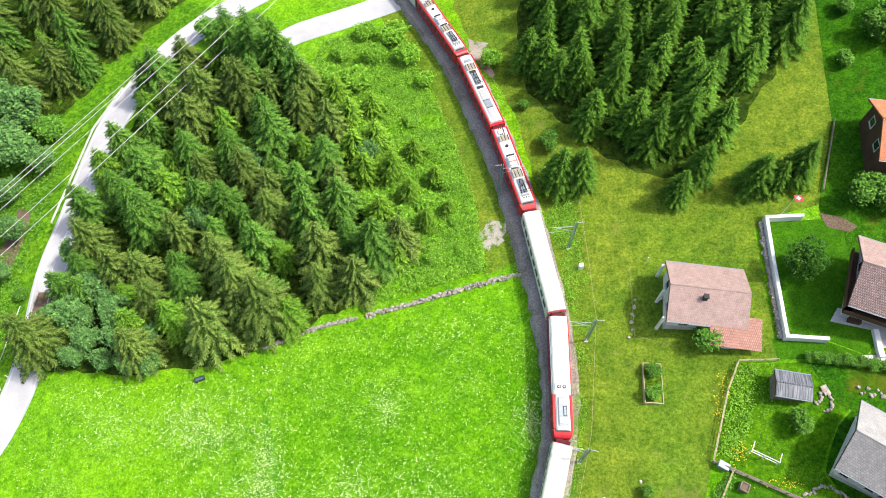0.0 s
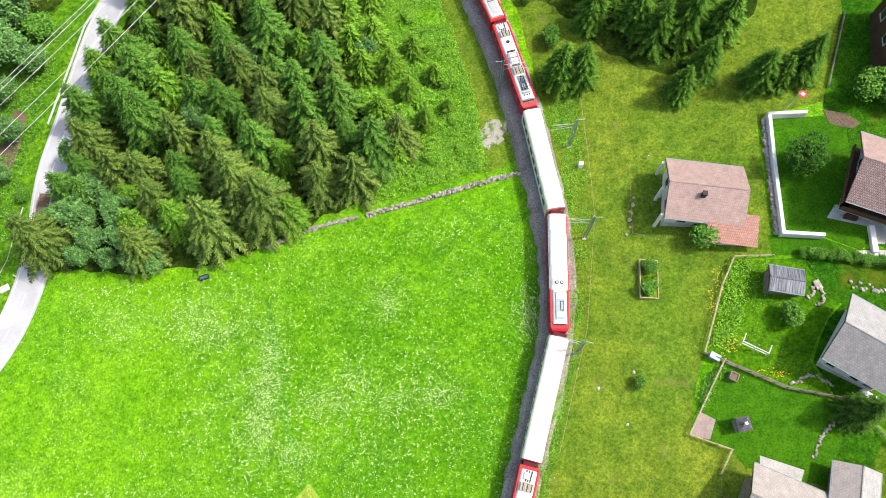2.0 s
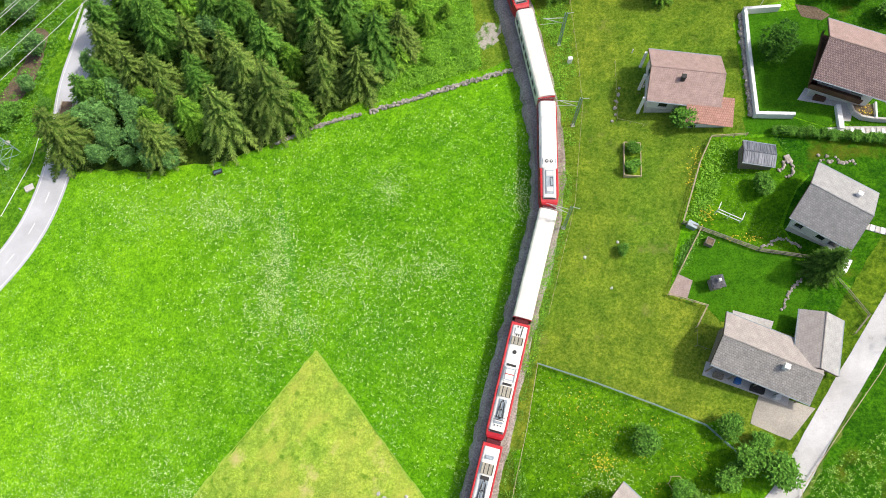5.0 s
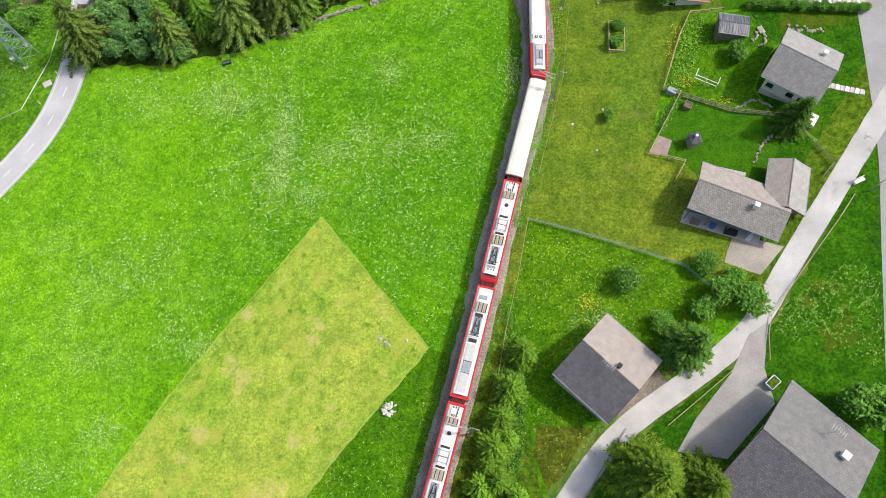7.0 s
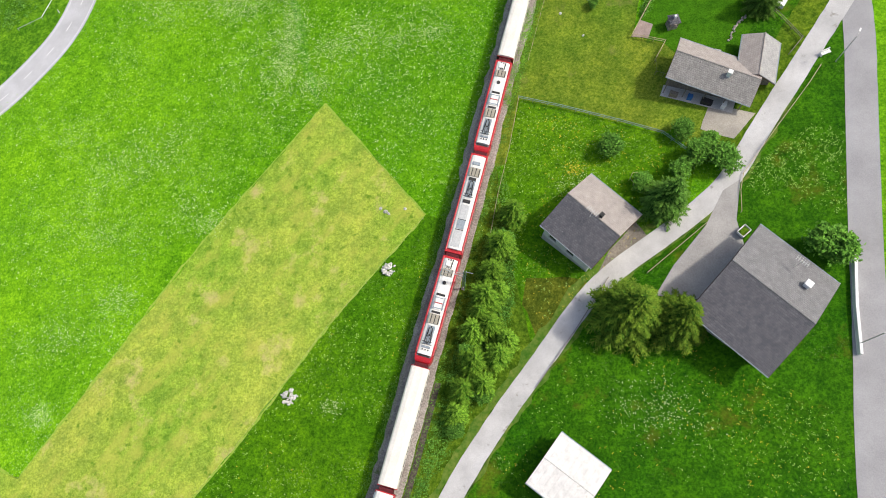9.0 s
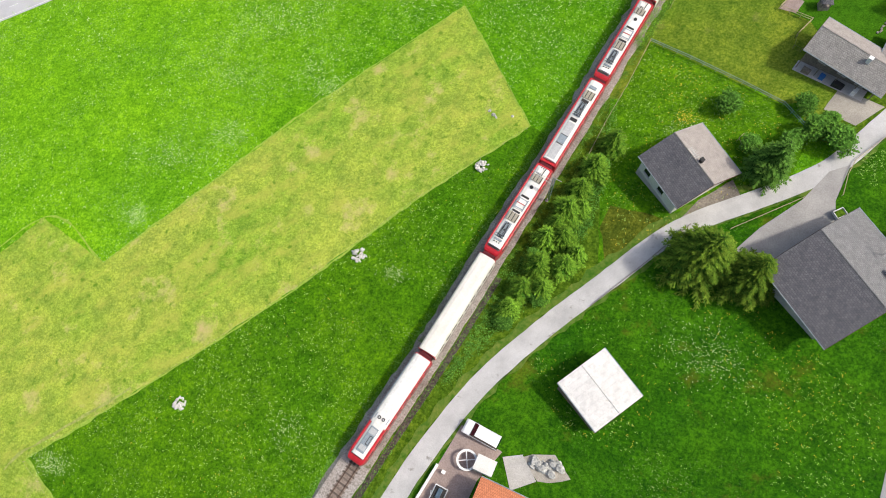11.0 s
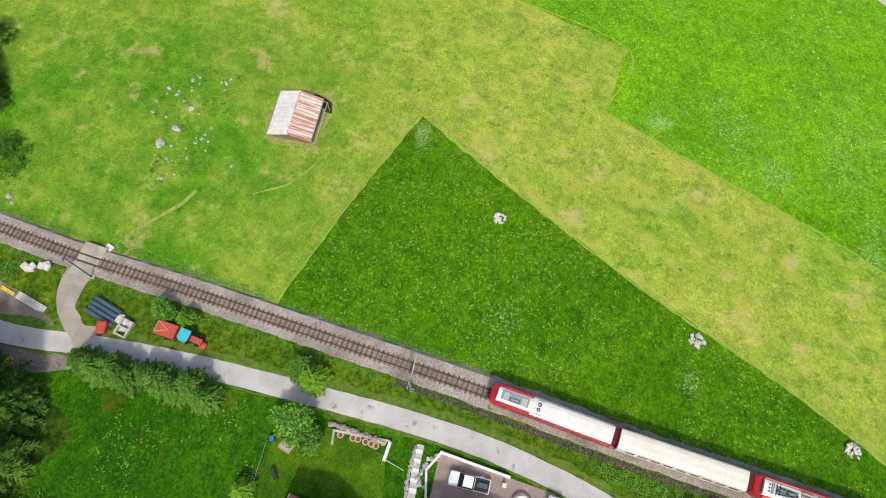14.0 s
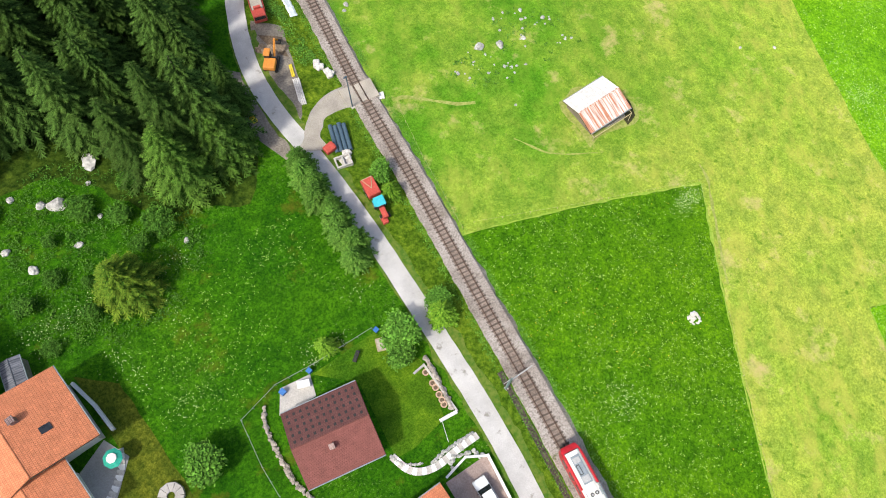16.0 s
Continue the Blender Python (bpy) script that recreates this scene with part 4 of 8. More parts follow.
def herb_growth(name, poly, count, seed, mat, label, size, high, band=None):
    rng = random.Random(seed)
    xs, ys = [p[0] for p in poly], [p[1] for p in poly]
    verts, faces = [], []
    n = 0
    while n < count:
        x, y = rng.uniform(min(xs), max(xs)), rng.uniform(min(ys), max(ys))
        if band is not None:
            k, f = rng.randrange(len(band[0])), rng.random()
            x, y = band[0][k] * (1 - f) + band[1][k] * f
        if (band is None and not inside(x, y, poly)) or noise.noise((x * 0.22, y * 0.22, seed)) + 0.5 * rng.random() < -0.05:
            continue
        n += 1
        k = high * rng.uniform(0.4, 1.0)
        for _ in range(9):
            px, py = x + rng.gauss(0, 0.3), y + rng.gauss(0, 0.3)
            pz = gz(px, py) + k * rng.uniform(0.3, 1.0)
            u = Vector((rng.gauss(0, 1), rng.gauss(0, 1), rng.gauss(0, 0.35))).normalized()
            w = u.cross(Vector((rng.gauss(0, 0.4), rng.gauss(0, 0.4), 1))).normalized()
            s = size * rng.uniform(0.6, 1.3)
            b = len(verts)
            p = Vector((px, py, pz))
            verts += [tuple(p - u * s), tuple(p + w * s * 0.55), tuple(p + u * s), tuple(p - w * s * 0.55)]
            faces.append((b, b + 1, b + 2, b + 3))
    tagged(raw(name, verts, faces, mat), label, "undergrowth", kind="stuff")


SLOPE = [(-12, 43), (6.8, 47.4), (4.8, 60), (0.5, 76), (-6.2, 91), (-11, 99), (-22, 97), (-26, 88), (-20, 74), (-13.5, 62), (-10, 53)]
sheet("road_bank", [(-125, -16), (-95, 1), (-83, 9.5), (-76.1, 16.6), (-70.9, 24), (-68.2, 32), (-67.3, 41), (-67.8, 54), (-66.4, 64), (-63.5, 83), (-59, 93), (-53.5, 101.5), (-43.4, 109), (-60, 118), (-125, 118)],
      BANK_GRASS, 0.05, "rough grassy bank beyond the pass road", "bank", step=3.0)
herb_growth("bank_herbs", [(-120, 30), (-84, 26), (-75, 34), (-73, 52), (-72, 70), (-70, 86), (-82, 84), (-120, 80)], 3000, 27, LEAF, "mixed shrubs and herbs on the road bank", 0.18, 0.9)
sheet("earth_cut", [(-80, 50), (-76, 56), (-75, 66), (-78, 68), (-80, 58), (-84, 52)], SOIL, 0.09, "bare reddish earth bank beside the pass road", "soil", wobble=1.0)
sheet("herb_slope", SLOPE, HERBS, 0.06, "slope of rank green herbs beside the wood", "undergrowth", wobble=0.8, relief=0.5)
herb_growth("trackside_growth", [(20.0, 58), (20.9, 46), (21.2, 38), (19.2, 24), (15.0, 8), (12.4, -2), (10.6, -2), (12.6, 6), (16.6, 20), (18.8, 31), (18.0, 42), (15.8, 56)], 900, 26, HERBLEAF, "bright green weeds along the railway", 0.10, 0.4)
herb_growth("herb_growth", SLOPE, 9500, 21, HERBLEAF, "rank bright green herbs and saplings on the slope", 0.14, 0.9)
herb_growth("verge_growth", [(10.5, -14), (7.2, -27), (2.9, -41), (-0.6, -53), (-3.2, -62), (-2.4, -62), (3.6, -51), (8.4, -43.5), (11.4, -34), (12.4, -22)], 1300, 22, LEAF,
            "dark green undergrowth between railway and lane", 0.12, 0.7)
herb_growth("bank_growth", [(-26, -144.5), (-23.5, -146), (-24.8, -152), (-26.4, -158), (-30, -168), (-31, -168), (-28.2, -158), (-27, -150)], 260, 23, LEAF, "weeds on the bank below the railway", 0.15, 0.6)
herb_growth("forest_herbs", [(4, -140), (14, -152), (30, -154), (34, -136), (24, -124), (14, -122), (6, -128)], 1100, 24, SHADELEAF, "low weeds among boulders at the forest edge", 0.15, 0.6)
THICKET_GROUND = [(-38.6, -160), (-39, -153.8), (-42.5, -150.8), (-46.5, -150), (-50, -154.5), (-51, -160), (-56, -158), (-64, -166), (-72, -185), (-46, -185), (-41, -167)]
sheet("thicket_ground", THICKET_GROUND, BANK_GRASS, 0.06, "rough grass under the thicket", "undergrowth", step=3.0, wobble=4.0)
herb_growth("thicket_growth", THICKET_GROUND, 1300, 28, SHADELEAF, "rank dark green herbs above the railway", 0.17, 0.9)

for low, high, off, count in ((-175, -15, 2.6, 1500), (-175, 20, -2.35, 1300), (0, 100, 2.45, 700)):
    keep = (TRACK[:, 1] > low) & (TRACK[:, 1] < high)
    inner, outer = (TRACK + normals(TRACK) * off)[keep], (TRACK + normals(TRACK) * (off + (0.7 if off > 0 else -0.7)))[keep]
    herb_growth("ballast_weeds", [tuple(inner[0]), tuple(outer[-1])], count, int(off * 10) + high, LEAF, "low green weeds along the edge of the ballast", 0.09, 0.22, (inner, outer))


# ---- railway ----
RED = material("red train paint", ((0.42, 0.012, 0.02), (0.52, 0.018, 0.028)), ((0.85, 0.85, 0.85), (1.08, 1.08, 1.08)), 3, 0.4, 0.35, spec=0.5)
ROOF_WHITE = material("white train roof", ((0.70, 0.69, 0.66), (0.80, 0.79, 0.76)), ((0.9, 0.9, 0.88), (1.05, 1.05, 1.05)), 4, 0.5, 0.5)
ROOF_CREAM = material("cream train roof", ((0.69, 0.665, 0.60), (0.78, 0.755, 0.69)), ((0.88, 0.88, 0.86), (1.06, 1.06, 1.06)), 3, 0.3, 0.55)
GREY_UNIT = material("grey roof equipment", ((0.20, 0.24, 0.27), (0.32, 0.37, 0.40)), None, 5, 1, 0.5, 0.3, island=0.2)
STRAW_UNIT = material("straw-coloured roof slats", ((0.34, 0.31, 0.24), (0.46, 0.43, 0.35)), None, 5, 1, 0.6)
GANGWAY = material("dark red gangway rubber", ((0.06, 0.008, 0.012), (0.12, 0.014, 0.02)), None, 5, 1, 0.8)
CAB_GLASS = material("tinted cab glass", ((0.10, 0.14, 0.15), (0.17, 0.22, 0.23)), None, 3, 1, 0.12, spec=0.8)
DARK = material("dark underframe", ((0.02, 0.02, 0.022), (0.05, 0.048, 0.045)), None, 6, 1, 0.7)
GLASS = material("dark window glass", ((0.015, 0.018, 0.022), (0.03, 0.035, 0.04)), None, 2, 1, 0.08, spec=0.8)
TEAL = material("weathered green steel", ((0.16, 0.25, 0.24), (0.26, 0.36, 0.35)), None, 6, 1, 0.6, 0.2)
STEEL = material("galvanised steel", ((0.42, 0.43, 0.43), (0.58, 0.59, 0.58)), None, 6, 1, 0.5, 0.5)
CONCRETE = material("pale concrete", ((0.42, 0.40, 0.37), (0.58, 0.56, 0.53)), ((0.85, 0.85, 0.85), (1.1, 1.1, 1.1)), 6, 0.6, 0.9, bump=0.01)
CAR_GAP, CAR_W = 0.6, 1.32
CAR_LENGTH = {"cab": 16.6, "mid": 16.3, "power": 15.7, "red": 15.9}


def extruded(profile, x0, x1, nose=False):
    """A closed cross-section (y, z) drawn along x; nose rounds the far end off."""
    bm = bmesh.new()
    n = len(profile)
    rings = []
    ends = ((x1 - 1.5, 1.0, 0.0), (x1 - 0.9, 0.97, 0.03), (x1 - 0.42, 0.90, 0.14), (x1 - 0.12, 0.80, 0.30), (x1, 0.68, 0.48)) if nose else ((x1, 1.0, 0.0),)
    for x, k, drop in ((x0, 1.0, 0.0),) + ends:
        rings.append([bm.verts.new((x, y * k, z if z < 2.0 else z - drop)) for y, z in profile])
    for a, b in zip(rings, rings[1:]):
        for i in range(n):
            bm.faces.new((a[i], a[(i + 1) % n], b[(i + 1) % n], b[i]))
    bm.faces.new(rings[0][::-1])
    bm.faces.new(rings[-1])
    bmesh.ops.recalc_face_normals(bm, faces=bm.faces)
    return bm


def disc(bm, x, y, z0, z1, r, sides=14):
    return rod(bm, (x, y, z0), (x, y, z1), r, r, sides)


def roof_grid(car, a, b, half, z=3.36):
    """A bank of brake resistors under pale slats."""
    unit = part("resistor_box", boxed(a, b, -half, half, z, z + 0.16, bevel=0.03), STRAW_UNIT, car, "straw-coloured roof resistor bank")
    n = 6
    for k in range(n):
        y = -half + (k + 0.5) * 2 * half / n
        part("slat", boxed(a + 0.06, b - 0.06, y - 0.05, y + 0.05, z + 0.15, z + 0.24), DARK if k % 2 else STRAW_UNIT, unit)


def pantograph(car, x0, x1, z=3.40):
    pan = part("pantograph", boxed(x0, x1, -0.52, 0.52, z, z + 0.06, bevel=0.02), GREY_UNIT, car, "folded pantograph on a grey frame")
    mid = x0 + 0.62 * (x1 - x0)
    for s in (-0.42, 0.42):
        part("lower_arm", rod(bmesh.new(), (x1 - 0.3, s, z + 0.12), (x0 + 0.3, s * 0.55, z + 0.34), 0.055, 0.045), DARK, pan)
        part("upper_arm", rod(bmesh.new(), (x0 + 0.3, s * 0.55, z + 0.34), (mid + 0.9, s * 0.4, z + 0.46), 0.045, 0.04), DARK, pan)
    for k in range(3):
        part("insulator", disc(bmesh.new(), x0 + 0.2 + k * (x1 - x0 - 0.4) / 2, 0.0, z + 0.04, z + 0.22, 0.12, 10), DARK, pan)
    for dx in (0.0, 0.38):
        part("collector", rod(bmesh.new(), (mid + 0.7 + dx, -0.72, z + 0.48), (mid + 0.7 + dx, 0.72, z + 0.48), 0.045), DARK, pan)


def rail_car(kind):
    """One vehicle; x points down the line, z = 0 on top of the rails."""
    labels = {"cab": "red and white driving car with grey roof unit", "mid": "railway coach with a plain cream-white roof", "power": "red railcar with pantograph and roof equipment",
              "red": "red railcar with sunken grey roof panel and pantograph"}
    car = thing("rail_car", labels[kind], "railway car", group="passenger train")
    length = CAR_LENGTH[kind]
    h = length / 2
    w = CAR_W
    nose = kind in ("cab", "power")
    body = [(-w, 0.55), (w, 0.55), (w, 2.75), (w - 0.04, 2.92), (-w + 0.04, 2.92), (-w, 2.75)]
    part("body", extruded(body, -h, h, nose), RED if kind != "mid" else ROOF_CREAM, car, "red painted body" if kind != "mid" else "cream body with red ends")
    inner = {"mid": w - 0.03, "cab": w - 0.12, "power": 1.02, "red": 1.06}[kind]
    roof = [(-inner, 2.9), (inner, 2.9), (inner * 0.97, 3.08), (inner * 0.82, 3.25), (inner * 0.42, 3.37), (-inner * 0.42, 3.37), (-inner * 0.82, 3.25), (-inner * 0.97, 3.08)]
    if kind == "cab":
        narrow = [(y * 0.80, z) for y, z in roof]
        part("roof", extruded(roof, -h + 0.12, h - 5.6), ROOF_WHITE, car, "white curved roof")
        part("front_roof", extruded(narrow, h - 5.6, h - 0.95), ROOF_WHITE, car, "narrow white roof over the driver's end")
        for s in (-1, 1):
            part("roof_edge", boxed(-h + 0.3, h - 5.7, min(s * (w - 0.12), s * (w + 0.02)), max(s * (w - 0.12), s * (w + 0.02)), 2.80, 2.97, bevel=0.03), GREY_UNIT if s < 0 else RED, car)
    else:
        part("roof", extruded(roof, -h + (0.12 if kind == "mid" else 0.45), h - (0.12 if kind == "mid" else 0.5 if kind == "red" else 1.1)), ROOF_CREAM if kind == "mid" else ROOF_WHITE, car, "white curved roof")
    if kind != "mid":
        for s in (-1, 1):
            y0 = 0.97 if kind == "cab" else inner + 0.01
            part("roof_shoulder", boxed(h - 5.6 if kind == "cab" else -h + 0.2, h - (1.2 if nose else 0.2), min(s * y0, s * w), max(s * y0, s * w), 2.86, 3.06, bevel=0.08), RED, car, "red roof shoulder")
    n = 9
    for s in (-1, 1):
        for i in range(n):
            x = -h + 1.3 + i * (length - 3.2) / (n - 1)
            part("window", boxed(x - 0.58, x + 0.58, s * w - 0.02, s * w + 0.02, 1.55, 2.45, bevel=0.01), GLASS, car)
    for x in (-h + 2.9, h - 2.9):
        bogie = part("bogie", boxed(x - 1.3, x + 1.3, -0.75, 0.75, 0.32, 0.62, bevel=0.04), DARK, car, "dark steel bogie")
        for dx in (-0.85, 0.85):
            bm = bmesh.new()
            rod(bm, (x + dx, -0.62, 0.34), (x + dx, 0.62, 0.34), 0.06)
            for s in (-0.53, 0.53):
                rod(bm, (x + dx, s - 0.06, 0.36), (x + dx, s + 0.06, 0.36), 0.36, 0.36, 16)
            part("wheelset", bm, RAIL, bogie)
    part("underframe", boxed(-h + 4.6, h - 4.6, -0.95, 0.95, 0.3, 0.6, bevel=0.05), DARK, car)
    part("gangway", boxed(-h - CAR_GAP + 0.04, -h + 0.02, -0.95, 0.95, 0.7, 2.86, bevel=0.06), GANGWAY, car, "dark red rubber gangway")
    if nose:
        bm = bmesh.new()
        vs = [bm.verts.new(p) for p in ((h - 0.88, -0.98, 2.95), (h - 0.88, 0.98, 2.95), (h + 0.03, 0.74, 1.75), (h + 0.03, -0.74, 1.75),
                                        (h - 1.02, -0.98, 2.90), (h - 1.02, 0.98, 2.90), (h - 0.1, 0.72, 1.65), (h - 0.1, -0.72, 1.65))]
        for f in ((0, 3, 2, 1), (4, 5, 6, 7), (0, 1, 5, 4), (1, 2, 6, 5), (2, 3, 7, 6), (3, 0, 4, 7)):
            bm.faces.new([vs[i] for i in f])
        part("windscreen", bm, CAB_GLASS, car, "grey-green tilted windscreen")
        part("front_trim", boxed(h - 1.05, h - 0.86, -0.80, 0.80, 2.93, 3.03, bevel=0.03), DARK, car)
        bm = bmesh.new()
        rod(bm, (h - 0.02, 0, 0.75), (h + 0.45, 0, 0.75), 0.12)
        for s in (-0.55, 0.55):
            rod(bm, (h - 0.02, s, 0.8), (h + 0.3, s, 0.8), 0.1)
            rod(bm, (h + 0.3, s, 0.8), (h + 0.36, s, 0.8), 0.2, 0.2, 12)
        part("buffer_gear", bm, DARK, car)
        for s in (-0.66, 0.66):
            part("headlight", boxed(h - 0.10, h + 0.05, s - 0.14, s + 0.14, 1.05, 1.3, bevel=0.03), ROOF_WHITE, car)
    if kind == "cab":
        unit = part("air_conditioner", boxed(h - 5.2, h - 1.5, -0.60, 0.60, 3.30, 3.46, bevel=0.04), GREY_UNIT, car, "long grey-blue roof air conditioner")
        for a, b, c, d, mat in ((h - 5.0, h - 4.2, -0.5, 0.5, STEEL), (h - 4.0, h - 2.7, 0.02, 0.48, DARK), (h - 3.9, h - 2.8, 0.10, 0.40, GREY_UNIT), (h - 2.5, h - 1.8, -0.46, 0.46, STEEL)):
            part("cover_plate", boxed(a, b, c, d, 3.45, 3.50 if mat is DARK else 3.53, bevel=0.015), mat, unit)
        for s in (-0.36, 0.30):
            fan = part("roof_fan", disc(bmesh.new(), h - 6.6, s, 3.3, 3.46, 0.25), DARK, car, "round dark roof fan")
            part("fan_hub", disc(bmesh.new(), h - 6.6, s, 3.44, 3.49, 0.13), STEEL, fan)
        for s in (-0.86, 0.86):
            part("roof_vent", boxed(h - 7.1, h - 6.2, s - 0.12, s + 0.12, 3.10, 3.28, bevel=0.02), GREY_UNIT, car)
        part("walkway", boxed(-h + 0.5, h - 7.4, -0.98, -0.88, 3.12, 3.20, bevel=0.01), GREY_UNIT, car)
    if kind == "mid":
        for x in (-5.2, 0.4, 5.6):
            part("roof_seam", boxed(x - 0.03, x + 0.03, -0.55, 0.55, 3.34, 3.385, bevel=0.0), ROOF_CREAM, car)
        for e in (-1, 1):
            part("end_panel", boxed(min(e * h, e * (h - 0.16)), max(e * h, e * (h - 0.16)), -w - 0.01, w + 0.01, 0.6, 2.98, bevel=0.03), RED, car, "red end panel")
    if kind == "power":
        for k in range(3):
            part("insulator", disc(bmesh.new(), h - 1.75, -0.4 + 0.4 * k, 3.36, 3.52, 0.10, 8), DARK, car)
        part("roof_case", boxed(h - 2.3, h - 2.0, -0.6, 0.6, 3.34, 3.50, bevel=0.03), GREY_UNIT, car, "grey roof equipment case")
        pantograph(car, h - 5.2, h - 2.5)
        roof_grid(car, h - 6.9, h - 5.5, 0.80)
        for x in (h - 7.35, h - 9.95):
            part("cable_duct", boxed(x, x + 0.30, -0.62, 0.62, 3.34, 3.48, bevel=0.02), DARK, car)
        case = part("roof_case", boxed(h - 9.5, h - 7.6, -0.52, 0.52, 3.34, 3.50, bevel=0.03), ROOF_WHITE, car, "pale roof equipment case")
        for dx in (-9.3, -8.55, -7.8):
            part("bracket", boxed(h + dx - 0.06, h + dx + 0.06, -0.62, 0.62, 3.49, 3.55), RED if dx == -8.55 else GREY_UNIT, case)
        for s in (-0.72, 0.72):
            part("roof_rail", boxed(h - 9.5, h - 7.6, s - 0.08, s + 0.08, 3.28, 3.46, bevel=0.02), GREY_UNIT, car)
        part("roof_fan", disc(bmesh.new(), h - 11.6, 0.0, 3.34, 3.5, 0.27), DARK, car, "round dark roof fan")
        roof_grid(car, h - 13.7, h - 12.6, 0.80)
        part("roof_case", boxed(h - 14.9, h - 14.1, -0.55, 0.1, 3.34, 3.54, bevel=0.03), ROOF_WHITE, car, "pale roof equipment case")
        for s in (-0.3, 0.05, 0.4):
            part("cable", rod(bmesh.new(), (-h + 0.5, s, 3.46), (-h + 1.9, s * 0.8, 3.46), 0.07, 0.07, 6), DARK, car)
    if kind == "red":
        panel = part("roof_panel", boxed(h - 7.4, h - 0.8, -0.62, 0.62, 3.33, 3.40, bevel=0.02), STEEL, car, "flat grey roof panel")
        part("panel_lid", boxed(h - 5.0, h - 3.6, -0.56, 0.56, 3.39, 3.46, bevel=0.02), GREY_UNIT, panel)
        for x in (h - 3.5, h - 5.1):
            part("panel_rib", boxed(x, x + 0.08, -0.6, 0.6, 3.39, 3.47), DARK, panel)
        pantograph(car, h - 11.4, h - 8.6)
        roof_grid(car, h - 13.4, h - 12.0, 0.80)
        for dx, mat in ((-8.2, DARK), (-11.8, DARK), (-14.4, GREY_UNIT)):
            part("roof_case", boxed(h + dx, h + dx + 0.5, -0.6, 0.5, 3.34, 3.52, bevel=0.03), mat, car)
    return car


def place_train(front):
    kinds = ["cab", "mid", "power", "red", "power", "mid", "cab", "mid", "power", "red", "power", "mid"]
    made = {}
    s = front
    for k in kinds:
        length = CAR_LENGTH[k]
        a, b = on_track(s), on_track(s - length)
        x, y = (a[0] + b[0]) / 2, (a[1] + b[1]) / 2
        za, zb = gz(a[0], a[1]), gz(b[0], b[1])
        ang = math.atan2(a[1] - b[1], a[0] - b[0])
        m = pose(x, y, (za + zb) / 2 + BED + 0.14, 0, -math.degrees(math.atan2(za - zb, length)), math.degrees(ang))
        if k not in made:
            made[k] = rail_car(k)
            made[k].matrix_world = m
        else:
            copy_thing(made[k], m)
        s -= length + CAR_GAP


place_train(239.0)


def catenary_mast(x, y, height=7.7, reach=3.4):
    i = int(np.argmin((TRACK[:, 0] - x) ** 2 + (TRACK[:, 1] - y) ** 2))
    turn = math.degrees(math.atan2(TRACK[i, 1] - y, TRACK[i, 0] - x))
    mast = thing("catenary_mast", "green lattice catenary mast with pale cantilever arm", "catenary mast", at(x, y, turn), "catenary masts")
    part("footing", boxed(-0.28, 0.28, -0.28, 0.28, -0.6, 0.1, bevel=0.03), CONCRETE, mast, "concrete footing")
    bm = bmesh.new()
    for a in (-0.16, 0.16):
        box(bm, a - 0.045, a + 0.045, -0.10, 0.10, 0.1, height)
    for k in range(12):
        z = 0.4 + k * (height - 0.6) / 12
        rod(bm, (-0.16, 0, z), (0.16, 0, z + (height - 0.6) / 12), 0.03, 0.03, 5)
    part("column", bm, TEAL, mast)
    bm = bmesh.new()
    rod(bm, (0.1, 0, 6.6), (reach, 0, 6.9), 0.045, 0.04, 6)
    part("upper_tube", bm, STEEL, mast)
    bm = bmesh.new()
    rod(bm, (0.1, 0, 5.3), (reach - 0.5, 0, 6.75), 0.045, 0.04, 6)
    part("brace_tube", bm, STEEL, mast)
    bm = bmesh.new()
    rod(bm, (0.8, 0, 5.6), (reach + 0.3, 0, 5.55), 0.03, 0.03, 6)
    part("steady_arm", bm, STEEL, mast)
    bm = bmesh.new()
    rod(bm, (-0.1, 0, height - 0.15), (-1.1, 0, height - 0.1), 0.04, 0.04, 6)
    part("feeder_arm", bm, STEEL, mast)
    return mast


for x, y in ((20.1, 35.1), (18.8, 49.6), (17.9, 18.7), (4.4, -31.4), (-10.9, -86.0), (9.0, 60.5)):
    catenary_mast(x, y)


def build_sleepers():
    bm = boxed(-0.12, 0.12, -0.95, 0.95, -0.10, 0.055, bevel=0.0)
    me = bpy.data.meshes.new("sleeper")
    bm.to_mesh(me)
    bm.free()
    me.materials.append(SLEEPER)
    total = TRACK_S[-1]
    near, rest = [], []
    n = int(total / 0.74)
    for i in range(n):
        x, y, a = on_track(0.4 + i * 0.74)
        (near if -168 < y < 30 and len(near) < 300 else rest).append((x, y, a))
    for x, y, a in near:
        ob = new("sleeper", me)
        ob.parent = RAILWAY
        ob.matrix_basis = pose(x, y, gz(x, y) + BED, 0, 0, math.degrees(a) + random.uniform(-1.5, 1.5))
    verts, faces = [], []
    for x, y, a in rest:
        m = pose(x, y, gz(x, y) + BED, 0, 0, math.degrees(a))
        b = len(verts)
        verts += [m @ v.co for v in me.vertices]
        faces += [tuple(b + k for k in p.vertices) for p in me.polygons]
    tagged(raw("far_sleepers", verts, faces, SLEEPER, RAILWAY), kind="stuff")


